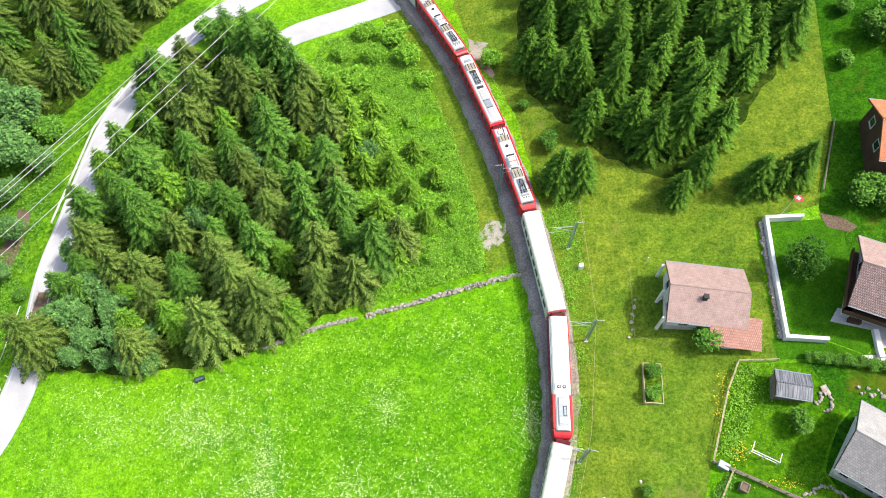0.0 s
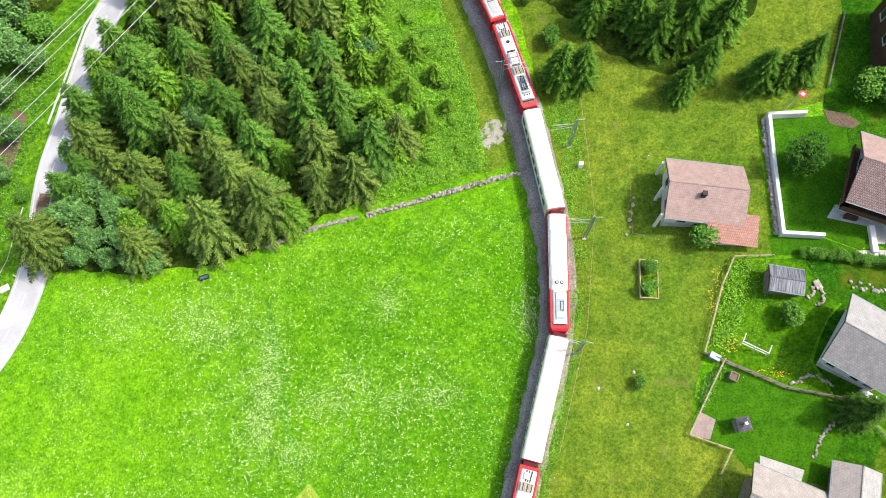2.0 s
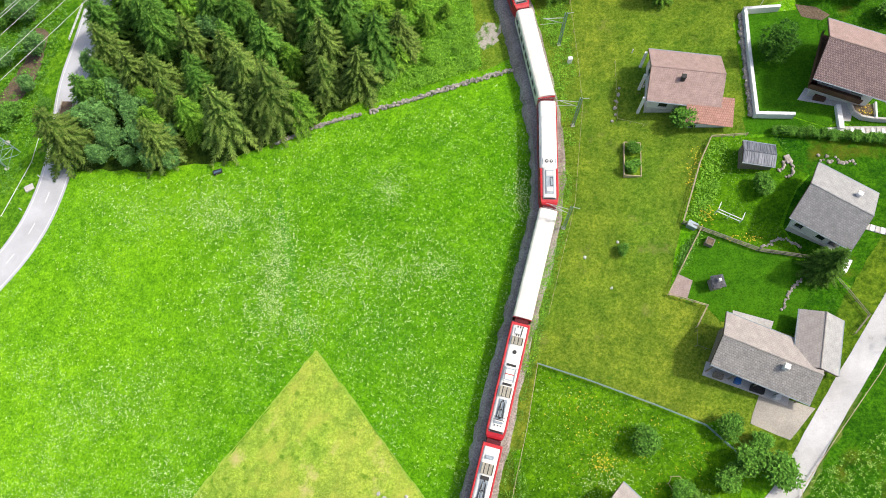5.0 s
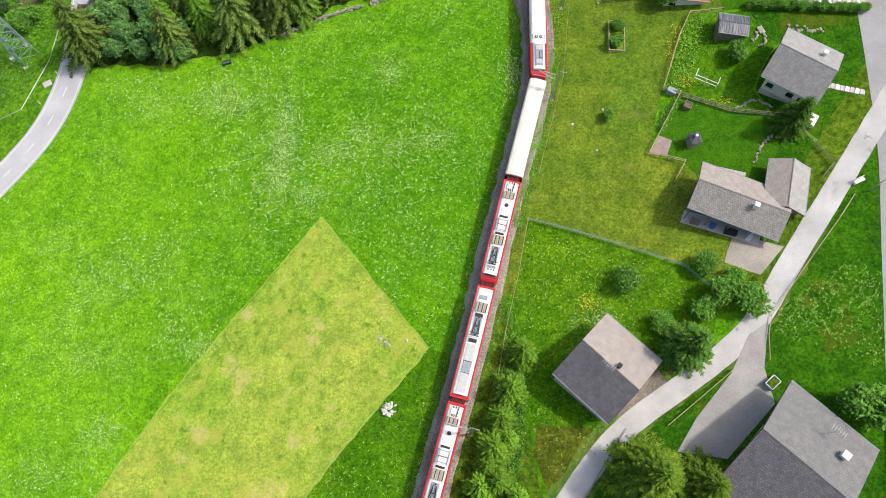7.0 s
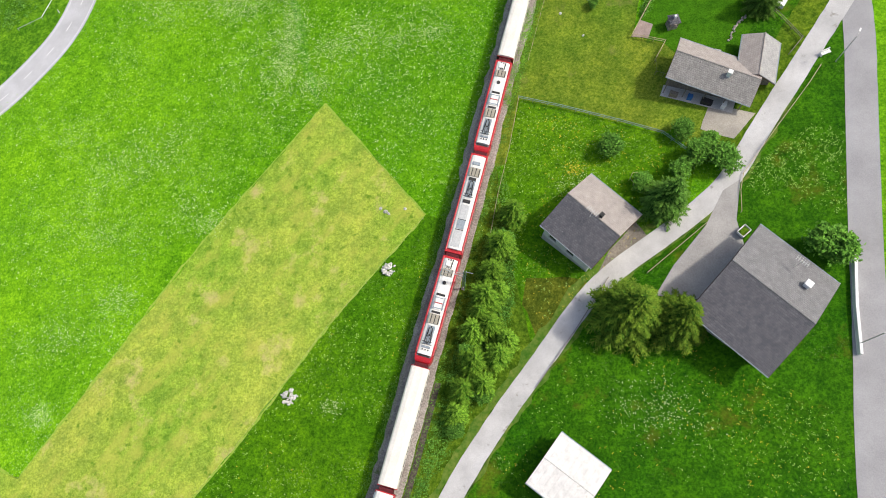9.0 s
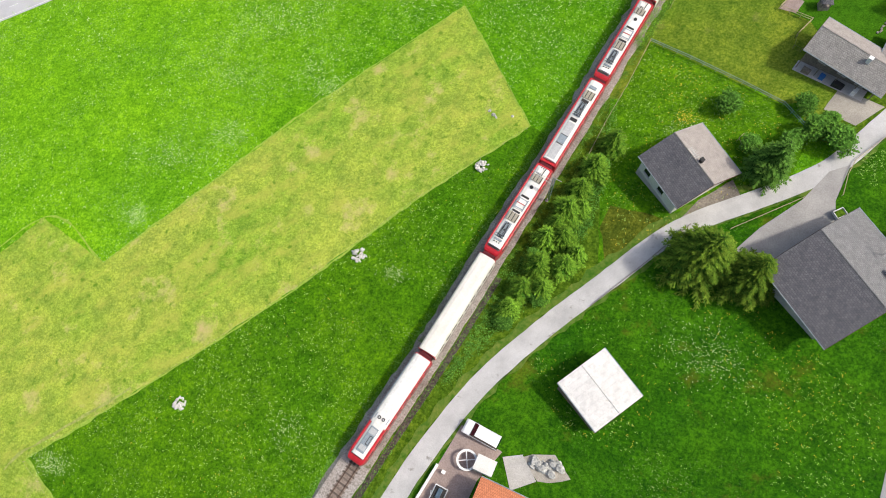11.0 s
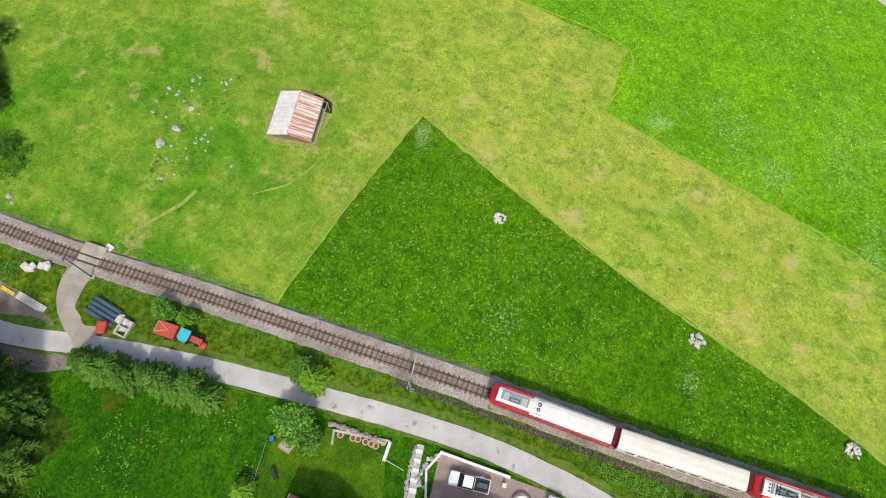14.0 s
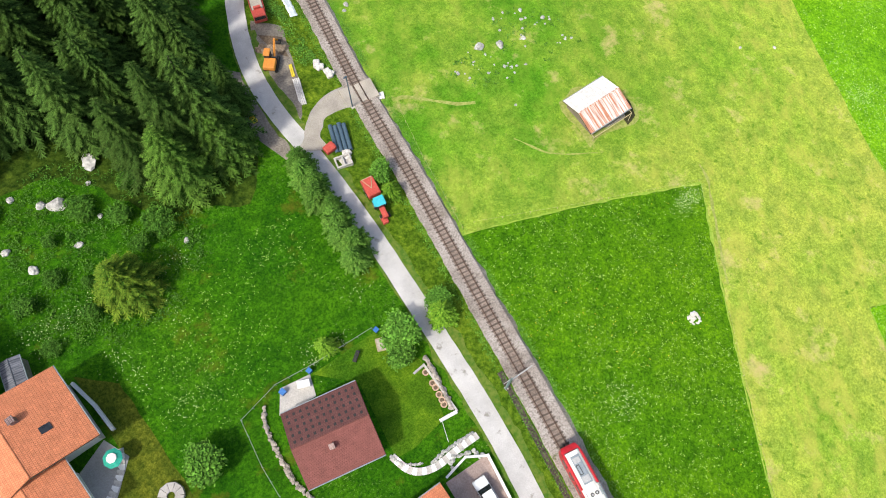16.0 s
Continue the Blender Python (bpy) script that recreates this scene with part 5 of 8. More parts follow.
# ---- houses ----
def roof_mat(name, a, b, tile=(0.34, 0.40), joint=0.45, rough=0.8, stain=None, bump=0.03):
    """Courses of tiles or slates, weathered in patches; x runs along the ridge."""
    m = bpy.data.materials.new(name)
    m.use_nodes = True
    nt = m.node_tree
    bs = nt.nodes["Principled BSDF"]
    co = nt.nodes.new("ShaderNodeTexCoord").outputs["Object"]
    br = nt.nodes.new("ShaderNodeTexBrick")
    br.offset = 0.5
    for k, v in (("Color1", (*a, 1)), ("Color2", (*b, 1)), ("Mortar", (*(c * joint for c in a), 1)), ("Scale", 1.0), ("Mortar Size", 0.035), ("Mortar Smooth", 0.3),
                 ("Brick Width", tile[0]), ("Row Height", tile[1]), ("Bias", 0.0)):
        br.inputs[k].default_value = v
    nt.links.new(co, br.inputs["Vector"])
    col = br.outputs["Color"]
    n = noise_out(nt, co, 0.9, 5.0, 0.7)
    col = mixc(nt, 1.0, col, ramp(nt, n, [(0.3, (0.78, 0.78, 0.78)), (0.7, (1.16, 1.15, 1.14))]), "MULTIPLY")
    f = noise_out(nt, co, 9.0, 3.0, 0.6)
    col = mixc(nt, 1.0, col, ramp(nt, f, [(0.3, (0.85, 0.85, 0.85)), (0.7, (1.12, 1.12, 1.12))]), "MULTIPLY")
    if stain:
        s = noise_out(nt, co, stain[1], 5.0, 0.75)
        col = mixc(nt, ramp(nt, s, [(stain[2], (0, 0, 0)), (stain[2] + 0.08, (1, 1, 1))]), col, stain[0])
    nt.links.new(col, bs.inputs["Base Color"])
    bs.inputs["Roughness"].default_value = rough
    bs.inputs["Specular IOR Level"].default_value = 0.25
    bp = nt.nodes.new("ShaderNodeBump")
    bp.invert = True
    bp.inputs["Strength"].default_value, bp.inputs["Distance"].default_value = 0.8, bump
    nt.links.new(br.outputs["Fac"], bp.inputs["Height"])
    nt.links.new(bp.outputs[0], bs.inputs["Normal"])
    return m


PINK = roof_mat("faded pink roof tiles", (0.37, 0.265, 0.24), (0.42, 0.305, 0.275), (0.25, 0.34), 0.9)
ORANGE = roof_mat("orange roof tiles", (0.56, 0.20, 0.10), (0.66, 0.25, 0.13), (0.25, 0.36), 0.8)
PINKORANGE = roof_mat("salmon roof tiles", (0.40, 0.215, 0.17), (0.47, 0.26, 0.21), (0.25, 0.36), 0.7)
MAUVE = roof_mat("mauve-brown roof tiles", (0.22, 0.155, 0.155), (0.31, 0.23, 0.22), (0.22, 0.30), 0.5, bump=0.06)
# Slope light put into colour: paler slates for sunlit slopes, darker for shaded.
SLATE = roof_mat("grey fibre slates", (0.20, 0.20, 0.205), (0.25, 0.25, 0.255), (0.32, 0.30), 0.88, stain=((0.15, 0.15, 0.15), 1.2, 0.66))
SUNLIT_SLATE = roof_mat("grey fibre slates, sunlit tone", (0.36, 0.358, 0.355), (0.39, 0.387, 0.383), (0.32, 0.30), 0.9)
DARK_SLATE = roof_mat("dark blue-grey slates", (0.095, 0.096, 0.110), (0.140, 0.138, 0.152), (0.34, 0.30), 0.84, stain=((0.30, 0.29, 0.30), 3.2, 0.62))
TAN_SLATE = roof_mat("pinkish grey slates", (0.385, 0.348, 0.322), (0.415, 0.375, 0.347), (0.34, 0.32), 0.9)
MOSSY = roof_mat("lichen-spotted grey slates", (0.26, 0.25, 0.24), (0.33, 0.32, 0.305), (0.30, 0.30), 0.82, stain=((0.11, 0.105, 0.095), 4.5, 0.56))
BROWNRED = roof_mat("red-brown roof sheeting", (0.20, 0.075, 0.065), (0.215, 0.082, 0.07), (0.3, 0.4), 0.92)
# Darker copy of BROWNRED: shade put into the -y slope's colour.
BROWNRED_SHADED = roof_mat("brown-red roof tiles, shaded slope", (0.135, 0.060, 0.056), (0.155, 0.068, 0.062), (0.3, 0.4), 0.85)
WHITEMETAL = roof_mat("white sheet metal", (0.66, 0.65, 0.63), (0.70, 0.69, 0.67), (0.9, 3.5), 0.92, 0.45, stain=((0.50, 0.47, 0.42), 0.9, 0.60), bump=0.02)
RUSTMETAL = material("rust-striped sheet metal", ((0.50, 0.21, 0.12), (0.74, 0.69, 0.64)), ((0.8, 0.8, 0.8), (1.1, 1.1, 1.1)), 2.0, 0.7, 0.6, 0.1, 0.02, 2.0, stretch=(1.3, 0.05, 1), contrast=0.06)
BARNMETAL = roof_mat("white painted barn sheets", (0.70, 0.69, 0.66), (0.76, 0.75, 0.72), (0.9, 3.5), 0.85, 0.45, stain=((0.50, 0.47, 0.42), 1.1, 0.68), bump=0.02)
CORRUGATED = material("grey corrugated sheet", ((0.055, 0.065, 0.085), (0.21, 0.22, 0.25)), ((0.8, 0.8, 0.8), (1.15, 1.15, 1.15)), 2.4, 0.8, 0.55, 0.2, 0.03, 2.4, stretch=(3.0, 0.12, 1), contrast=0.10)
PLASTER = material("white plaster", ((0.66, 0.65, 0.62), (0.76, 0.75, 0.72)), ((0.88, 0.88, 0.87), (1.05, 1.05, 1.05)), 7, 0.5, 0.9, bump=0.006)
TIMBER = material("dark brown timber", ((0.055, 0.028, 0.018), (0.12, 0.065, 0.04)), ((0.8, 0.8, 0.8), (1.2, 1.2, 1.2)), 5, 0.6, 0.85, bump=0.01, stretch=(1, 1, 5))
GREYWOOD = material("weathered grey-brown wood", ((0.16, 0.135, 0.105), (0.30, 0.26, 0.21)), ((0.8, 0.8, 0.8), (1.15, 1.15, 1.15)), 6, 0.8, 0.9, bump=0.01, vary=0.12)
PALEWOOD = material("pale yellowish fence wood", ((0.36, 0.29, 0.17), (0.52, 0.44, 0.28)), None, 6, 1, 0.85, bump=0.006, vary=0.12)
WHITEPAINT = material("white painted surface", ((0.74, 0.74, 0.73), (0.83, 0.83, 0.82)), ((0.9, 0.9, 0.9), (1.04, 1.04, 1.04)), 5, 0.8, 0.6)
STONE = material("grey-tan fieldstone", ((0.24, 0.21, 0.18), (0.46, 0.42, 0.37)), ((0.8, 0.8, 0.8), (1.15, 1.15, 1.15)), 3, 0.5, 0.95, bump=0.03, vary=0.25)
BOULDER = material("pale grey boulder", ((0.30, 0.30, 0.28), (0.60, 0.60, 0.565)), ((0.75, 0.75, 0.75), (1.15, 1.15, 1.15)), 3, 0.8, 0.95, bump=0.05, vary=0.15)
CHALK = material("white rubble", ((0.50, 0.48, 0.45), (0.80, 0.78, 0.74)), ((0.8, 0.8, 0.8), (1.05, 1.05, 1.05)), 5, 1.0, 0.9, bump=0.03, vary=0.08)
PAVER = material("pinkish paving", ((0.30, 0.225, 0.20), (0.42, 0.335, 0.30)), ((0.85, 0.85, 0.85), (1.1, 1.1, 1.1)), 5, 0.6, 0.9, bump=0.01)
GREYPAVE = material("dark grey asphalt yard", ((0.33, 0.315, 0.30), (0.43, 0.415, 0.395)), ((0.85, 0.85, 0.85), (1.1, 1.1, 1.1)), 6, 0.3, 0.9, bump=0.01)
TARP_BLUE = material("blue tarpaulin", ((0.03, 0.12, 0.35), (0.05, 0.18, 0.48)), None, 4, 1, 0.5)


def house(label, cx, cy, turn, length, width, wall_h, rise, roof_up, roof_down, wall=None, over=0.6, gable=0.6, chimneys=(), windows=(), base=None, name="house", category="house", lift=0.0, thick=0.16):
    """A gabled house: x along the ridge; roof_up covers the +y slope, roof_down the -y slope. length and width are those of the roof."""
    wall = wall or PLASTER
    h = thing(name, label, category, at(cx, cy, turn, lift))
    hx, hy = length / 2, width / 2
    wx, wy = hx - gable, hy - over
    slope = math.atan2(rise, hy)
    bm = bmesh.new()
    prof = [(-wy, -3.0), (wy, -3.0), (wy, wall_h + rise * (1 - wy / hy) - 0.22), (0, wall_h + rise - 0.22), (-wy, wall_h + rise * (1 - wy / hy) - 0.22)]
    rings = [[bm.verts.new((x, y, z)) for y, z in prof] for x in (-wx, wx)]
    bm.faces.new(rings[0][::-1])
    bm.faces.new(rings[1])
    for i in range(5):
        bm.faces.new((rings[0][i], rings[0][(i + 1) % 5], rings[1][(i + 1) % 5], rings[1][i]))
    bmesh.ops.recalc_face_normals(bm, faces=bm.faces)
    part("wall", bm, wall, h)
    if base:
        for s in (-1, 1):
            part("plinth", boxed(-wx - 0.04, wx + 0.04, min(s * (wy + 0.04), s * (wy - 0.2)), max(s * (wy + 0.04), s * (wy - 0.2)), -3.0, base, bevel=0.02), CONCRETE, h)
    run = math.hypot(hy, rise)
    for s, mat in ((1, roof_up), (-1, roof_down)):
        slab = part("roof", boxed(-hx, hx, 0.0 if s > 0 else -run, run if s > 0 else 0.0, -thick, 0.0, bevel=0.02), mat, h)
        slab.matrix_basis = Matrix.Translation((0, 0, wall_h + rise)) @ Matrix.Rotation(-s * slope, 4, "X")
        bm = bmesh.new()
        rod(bm, (-hx, s * (hy + 0.06), wall_h - 0.08), (hx, s * (hy + 0.06), wall_h - 0.08), 0.075, 0.075, 8)
        part("gutter", bm, GREY_UNIT, h)
    bm = bmesh.new()
    rod(bm, (-hx, 0, wall_h + rise - 0.02), (hx, 0, wall_h + rise - 0.02), 0.11, 0.11, 8)
    part("ridge_cap", bm, roof_up, h)
    for s in (-1, 1):
        for e in (-1, 1):
            bm = bmesh.new()
            a, b = Vector((e * (hx - 0.03), 0, wall_h + rise - thick - 0.08)), Vector((e * (hx - 0.03), s * hy, wall_h - thick - 0.08))
            rod(bm, a, b, 0.09, 0.09, 4)
            part("bargeboard", bm, TIMBER, h)
    for x, y, size, high, mat in chimneys:
        z = wall_h + rise * (1 - abs(y) / hy)
        c = part("chimney", boxed(x - size / 2, x + size / 2, y - size / 2, y + size / 2, z - 0.6, z + high, bevel=0.02), mat, h)
        part("chimney_cap", boxed(x - size * 0.62, x + size * 0.62, y - size * 0.62, y + size * 0.62, z + high + 0.12, z + high + 0.22, bevel=0.02), mat, c)
        part("flue", boxed(x - size * 0.22, x + size * 0.22, y - size * 0.22, y + size * 0.22, z + high, z + high + 0.12), DARK, c)
    for side, pos, z, w, hh in windows:
        put_window(h, side, pos, z, w, hh, wx, wy)
    return h


def put_window(h, side, pos, z, w, hh, wx, wy):
    """A framed window on one wall: side s, n, w or e of the house's own axes."""
    def slab(a0, a1, d0, d1, z0, z1):
        if side in "sn":
            k = -1 if side == "s" else 1
            return boxed(a0, a1, min(k * (wy + d0), k * (wy + d1)), max(k * (wy + d0), k * (wy + d1)), z0, z1, bevel=0.0)
        k = -1 if side == "w" else 1
        return boxed(min(k * (wx + d0), k * (wx + d1)), max(k * (wx + d0), k * (wx + d1)), a0, a1, z0, z1, bevel=0.0)
    win = part("window", slab(pos - w / 2 - 0.08, pos + w / 2 + 0.08, -0.02, 0.035, z - 0.08, z + hh + 0.08), WHITEPAINT, h)
    part("pane", slab(pos - w / 2, pos + w / 2, 0.0, 0.05, z, z + hh), GLASS, win)
    part("sill", slab(pos - w / 2 - 0.12, pos + w / 2 + 0.12, -0.02, 0.14, z - 0.15, z - 0.08), CONCRETE, win)


def antenna(h, x, y, z):
    bm = bmesh.new()
    rod(bm, (x, y, z - 0.4), (x, y, z + 2.2), 0.04)
    mast = part("antenna", bm, STEEL, h, "thin metal roof antenna")
    bm = bmesh.new()
    rod(bm, (x - 0.9, y, z + 2.1), (x + 0.9, y, z + 2.1), 0.035)
    part("antenna_boom", bm, STEEL, mast)
    for k in range(6):
        part("dipole", rod(bmesh.new(), (x - 0.8 + 0.32 * k, y - 0.4, z + 2.1), (x - 0.8 + 0.32 * k, y + 0.4, z + 2.1), 0.03), STEEL, mast)


H1 = house("house with faded pink tile roof beside the pasture", 35.5, 39.2, -7.5, 10.6, 8.9, 2.9, 2.1, PINK, PINK, chimneys=((-0.7, -1.3, 0.55, 0.7, DARK),),
           windows=(("s", -2.6, 0.9, 1.2, 1.1), ("w", -1.5, 1.0, 1.0, 1.2), ("w", 1.5, 1.0, 1.0, 1.2)), base=0.3)
annex = part("annex_wall", boxed(0.7, 6.5, -6.3, -3.4, -3.5, 2.05, bevel=0.02), PLASTER, H1, "white rendered annex wall")
slab = part("annex_roof", boxed(-3.35, 3.35, -4.3, 0.0, -0.14, 0.0, bevel=0.02), PINKORANGE, H1, "salmon-orange tiled annex roof")
slab.matrix_basis = Matrix.Translation((3.75, -2.75, 3.32)) @ Matrix.Rotation(math.radians(13), 4, "X")
part("annex_window", boxed(1.4, 2.4, -6.36, -6.28, 0.2, 0.8, bevel=0.01), GLASS, H1)
for y in (-3.9, 0.0, 3.9):
    part("buttress", boxed(-5.75, -5.35, y - 0.16, y + 0.16, -3.0, 2.7, bevel=0.03), WHITEPAINT, H1, "white plastered fin")

H2 = house("chalet with mauve-brown tile roof and timber balcony", 57.2, 38.3, -21.5, 10.0, 10.6, 4.0, 2.5, PINK, MAUVE, wall=PLASTER, gable=1.3, over=1.1,
           windows=(("w", -2.2, 2.3, 1.2, 1.3), ("w", 1.6, 2.3, 1.2, 1.3), ("s", -2.5, 2.3, 1.6, 1.4), ("s", 1.5, 2.3, 1.6, 1.4)), base=0.5)
for name, b in (("balcony", (-4.75, -3.6, -4.9, 4.2, 1.75, 1.95)), ("balcony", (-4.75, 2.4, -5.35, -4.1, 1.75, 1.95))):
    part(name, boxed(*b, bevel=0.02), TIMBER, H2, "dark timber balcony")
for b in ((-4.81, -4.71, -4.9, 4.2, 1.95, 2.8), (-4.75, 2.4, -5.40, -5.30, 1.95, 2.8)):
    part("balcony_rail", boxed(*b, bevel=0.01), TIMBER, H2)

# Sunlit +y slope painted paler than the shaded -y slope.
H3 = house("white house with grey slate roof above the gardens", 51.6, 17.6, -33, 8.5, 9.5, 3.2, 1.9, SUNLIT_SLATE, SLATE, chimneys=((1.7, 2.2, 0.5, 0.6, WHITEPAINT),),
           windows=(("s", -2.4, 0.9, 1.0, 0.9), ("s", 0.6, 0.9, 1.0, 0.9), ("s", 2.4, 0.9, 1.2, 0.9), ("w", -1, 0.9, 1.0, 1.2)), over=0.7, gable=1.1, base=0.1)
part("porch", boxed(2.2, 5.6, -6.4, -4.4, -3.0, 0.7, bevel=0.04), WHITEPAINT, H3, "white flat-roofed porch")
# Sunlit tone painted on the +y slope; the -y slope has lichen spots.
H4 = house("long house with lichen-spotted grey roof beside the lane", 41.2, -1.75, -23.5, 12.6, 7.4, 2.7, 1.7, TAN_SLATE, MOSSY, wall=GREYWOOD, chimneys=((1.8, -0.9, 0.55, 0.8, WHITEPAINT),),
           windows=(("s", -3, 0.8, 1.1, 1.0), ("s", 0.2, 0.8, 1.1, 1.0), ("s", 3.0, 0.8, 1.1, 1.0)), over=1.5)
for x in (-5.6, -2.8, 0.0, 2.8, 5.2):
    part("veranda_post", boxed(x - 0.07, x + 0.07, -3.55, -3.41, -2.0, 2.75, bevel=0.01), GREYWOOD, H4)
wing = house("grey-roofed wing of the long house by the lane", 47.7, 0.1, 74.0, 7.4, 5.6, 2.6, 1.4, TAN_SLATE, SUNLIT_SLATE, wall=GREYWOOD, name="house_wing", category="house", lift=-0.9)
# Sun and shade painted as a pale +y and a dark -y slope.
H5 = house("slate-roofed house, sunlight and shade put into its slope colours", 22.2, -23.7, -44.0, 9.3, 11.1, 3.6, 2.0, TAN_SLATE, DARK_SLATE, chimneys=((0.9, 0.5, 0.5, 0.6, DARK),),
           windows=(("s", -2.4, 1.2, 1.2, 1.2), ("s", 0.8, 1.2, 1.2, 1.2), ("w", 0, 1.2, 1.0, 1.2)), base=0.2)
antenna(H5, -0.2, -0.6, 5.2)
# Shaded -y slope painted darker than the +y slope.
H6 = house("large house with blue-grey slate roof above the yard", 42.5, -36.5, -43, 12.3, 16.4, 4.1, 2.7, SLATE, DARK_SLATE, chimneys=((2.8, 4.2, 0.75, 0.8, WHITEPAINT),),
           windows=(("s", -3, 1.6, 1.3, 1.3), ("s", 0, 1.6, 1.3, 1.3), ("s", 3, 1.6, 1.3, 1.3)), base=0.3, over=2.0, gable=1.5)
antenna(H6, 0.4, 5.6, 5.2)
house("small cabin with a low white sheet-metal roof", 17.2, -57.9, -38, 7.7, 7.9, 3.0, 0.3, WHITEMETAL, WHITEMETAL, wall=GREYWOOD, over=0.35, gable=0.35, name="cabin", category="cabin")
house("house with bright orange tile roof below the lane", 9.2, -78.4, -8, 9.0, 10.5, 3.4, 1.9, ORANGE, ORANGE, over=0.5,
           windows=(("w", -2, 1, 1.2, 1.2), ("w", 2, 1, 1.2, 1.2), ("n", 0, 1, 1.6, 1.2)))
# roof_down carries the painted shade.
H9 = house("house with red-brown roof and walled garden", 9.8, -96.1, -18.5, 10.0, 9.8, 3.3, 1.9, BROWNRED, BROWNRED_SHADED, chimneys=((0.4, 1.6, 0.55, 0.7, PINK),),
           windows=(("w", -2, 1, 1.2, 1.2), ("w", 1.6, 1, 1.2, 1.2), ("n", -1.5, 1, 1.3, 1.2), ("n", 2, 1, 1.3, 1.2)), base=0.2)
sl = math.atan2(1.9, 4.9)
for i in range(11):
    for j in range(5):
        tile = part("dark_tile", boxed(-0.16, 0.16, -0.2, 0.2, 0.0, 0.035), DARK, H9)
        tile.matrix_basis = Matrix.Translation((0, 0, 5.2)) @ Matrix.Rotation(sl, 4, "X") @ Matrix.Translation((-4.3 + 0.86 * i, -0.8 - 0.92 * j, 0.0))
part("entrance_steps", boxed(-1.6, 1.2, 4.2, 5.6, -2.0, -0.2, bevel=0.03), CONCRETE, H9)
H10 = house("large house with orange tile roof and skylight", 36.4, -118.7, 88, 10.4, 15.0, 3.8, 2.6, ORANGE, ORANGE, chimneys=((-1.5, 1.6, 0.7, 0.8, MAUVE),),
            windows=(("n", -3, 1.4, 1.3, 1.3), ("n", 1, 1.4, 1.3, 1.3)), base=0.4, over=1.1, gable=1.1)
sky_light = part("skylight", boxed(0.7, 1.6, 3.2, 4.5, -0.02, 0.10, bevel=0.02), GLASS, H10, "dark roof window")
sky_light.matrix_basis = Matrix.Translation((0, 0, 6.4)) @ Matrix.Rotation(-math.atan2(2.6, 7.5), 4, "X")
house("lower wing with orange tile roof", 38.4, -110.4, 88, 7.0, 9.6, 3.4, 1.6, ORANGE, ORANGE, over=1.0, gable=1.0, name="house_wing")
house("neighbouring house with orange tile roof", 40.0, -131.0, -10, 9.0, 9.0, 3.6, 1.8, ORANGE, ORANGE)
house("house with orange roof and timber walls uphill", 65.2, 60.0, -8, 11.0, 10.6, 3.4, 2.4, ORANGE, ORANGE, wall=TIMBER, over=0.9, windows=(("w", -2, 1.8, 1.2, 1.2), ("w", 2, 1.8, 1.2, 1.2)))
house("pale-roofed house at the top of the slope", 72.0, 101.0, -8, 12.0, 10.0, 4.0, 2.2, TAN_SLATE, PINK)
BARN = house("hay barn with white and rust-striped metal roof", -55.6, -109.2, -8, 8.4, 7.4, 2.6, 1.3, RUSTMETAL, BARNMETAL, wall=GREYWOOD, over=0.5, gable=0.7, name="barn", category="barn")
part("stone_base", boxed(-3.9, 3.9, -3.5, 3.5, -3.0, 0.15, bevel=0.1), STONE, BARN, "dry stone footing")
for a, b in (((-4.0, 4.3, -1.0), (-4.0, 4.3, 1.9)), ((4.0, 4.3, -1.0), (4.0, 4.3, 1.9)), ((-4.0, 4.3, 1.9), (4.0, 4.3, 1.9)), ((-4.0, 3.0, 2.2), (-4.0, 4.3, 1.9)), ((4.0, 3.0, 2.2), (4.0, 4.3, 1.9))):
    part("lean_to_pole", rod(bmesh.new(), a, b, 0.06, 0.06, 6), PALEWOOD, BARN, "pale bare pole of the lean-to")
house("garden shed with grey corrugated roof", 44.2, 26.6, -10, 4.5, 3.4, 1.9, 0.45, CORRUGATED, CORRUGATED, wall=GREYWOOD, over=0.25, gable=0.2, name="garden_shed", category="shed")
house("small blue-grey shed roof behind the orange-roofed house", 33.4, -127.0, 75, 4.4, 2.6, 2.1, 0.3, CORRUGATED, CORRUGATED, wall=GREYWOOD, over=0.2, gable=0.2, name="garden_shed", category="shed")


# ---- village ground ----
sheet("village_meadow", [(62, 8), (60.5, -9), (58, -26), (55.5, -41), (53, -60), (48, -100), (60, -170), (50, -215), (-62, -215), (-46, -196), (-32, -176), (-22.3, -161.5), (-17, -150.6), (-14.8, -140.8), (-14.8, -130.5), (-13.4, -118.5),
                         (-8.4, -94.4), (-6.2, -84), (-3.2, -73.4), (1.8, -61.4), (8.0, -51.7), (15.1, -42.4), (23.3, -32.2), (34, -24.6), (41.5, -18.6), (47.6, -9.7)], VILLAGE_GRASS, 0.04,
      "dark green village meadow with white flowers", "meadow", wobble=0.2)
sheet("upper_gardens", [(50.5, 10.6), (58, 2), (63, 10), (75, 28), (86, 46), (98, 75), (98, 140), (61, 140), (61, 100), (57.5, 66), (53.0, 52), (52.8, 44), (51.4, 36), (56, 31), (62, 28), (58, 23.6), (52, 24.6), (49, 21.6), (46.4, 16.4), (48.2, 12.2)], VILLAGE_GRASS, 0.035,
      "dark green gardens round the upper houses", "garden", wobble=0.2)
sheet("garden_meadow", [(13.6, -1.0), (23, -4.7), (34, -9.7), (38, -14), (36, -22.5), (24, -31), (14, -42), (4, -57), (0.5, -52), (8.2, -25), (11.5, -10)], DEEP, 0.055,
      "uncut dark green meadow with wild flowers", "meadow", wobble=0.2)
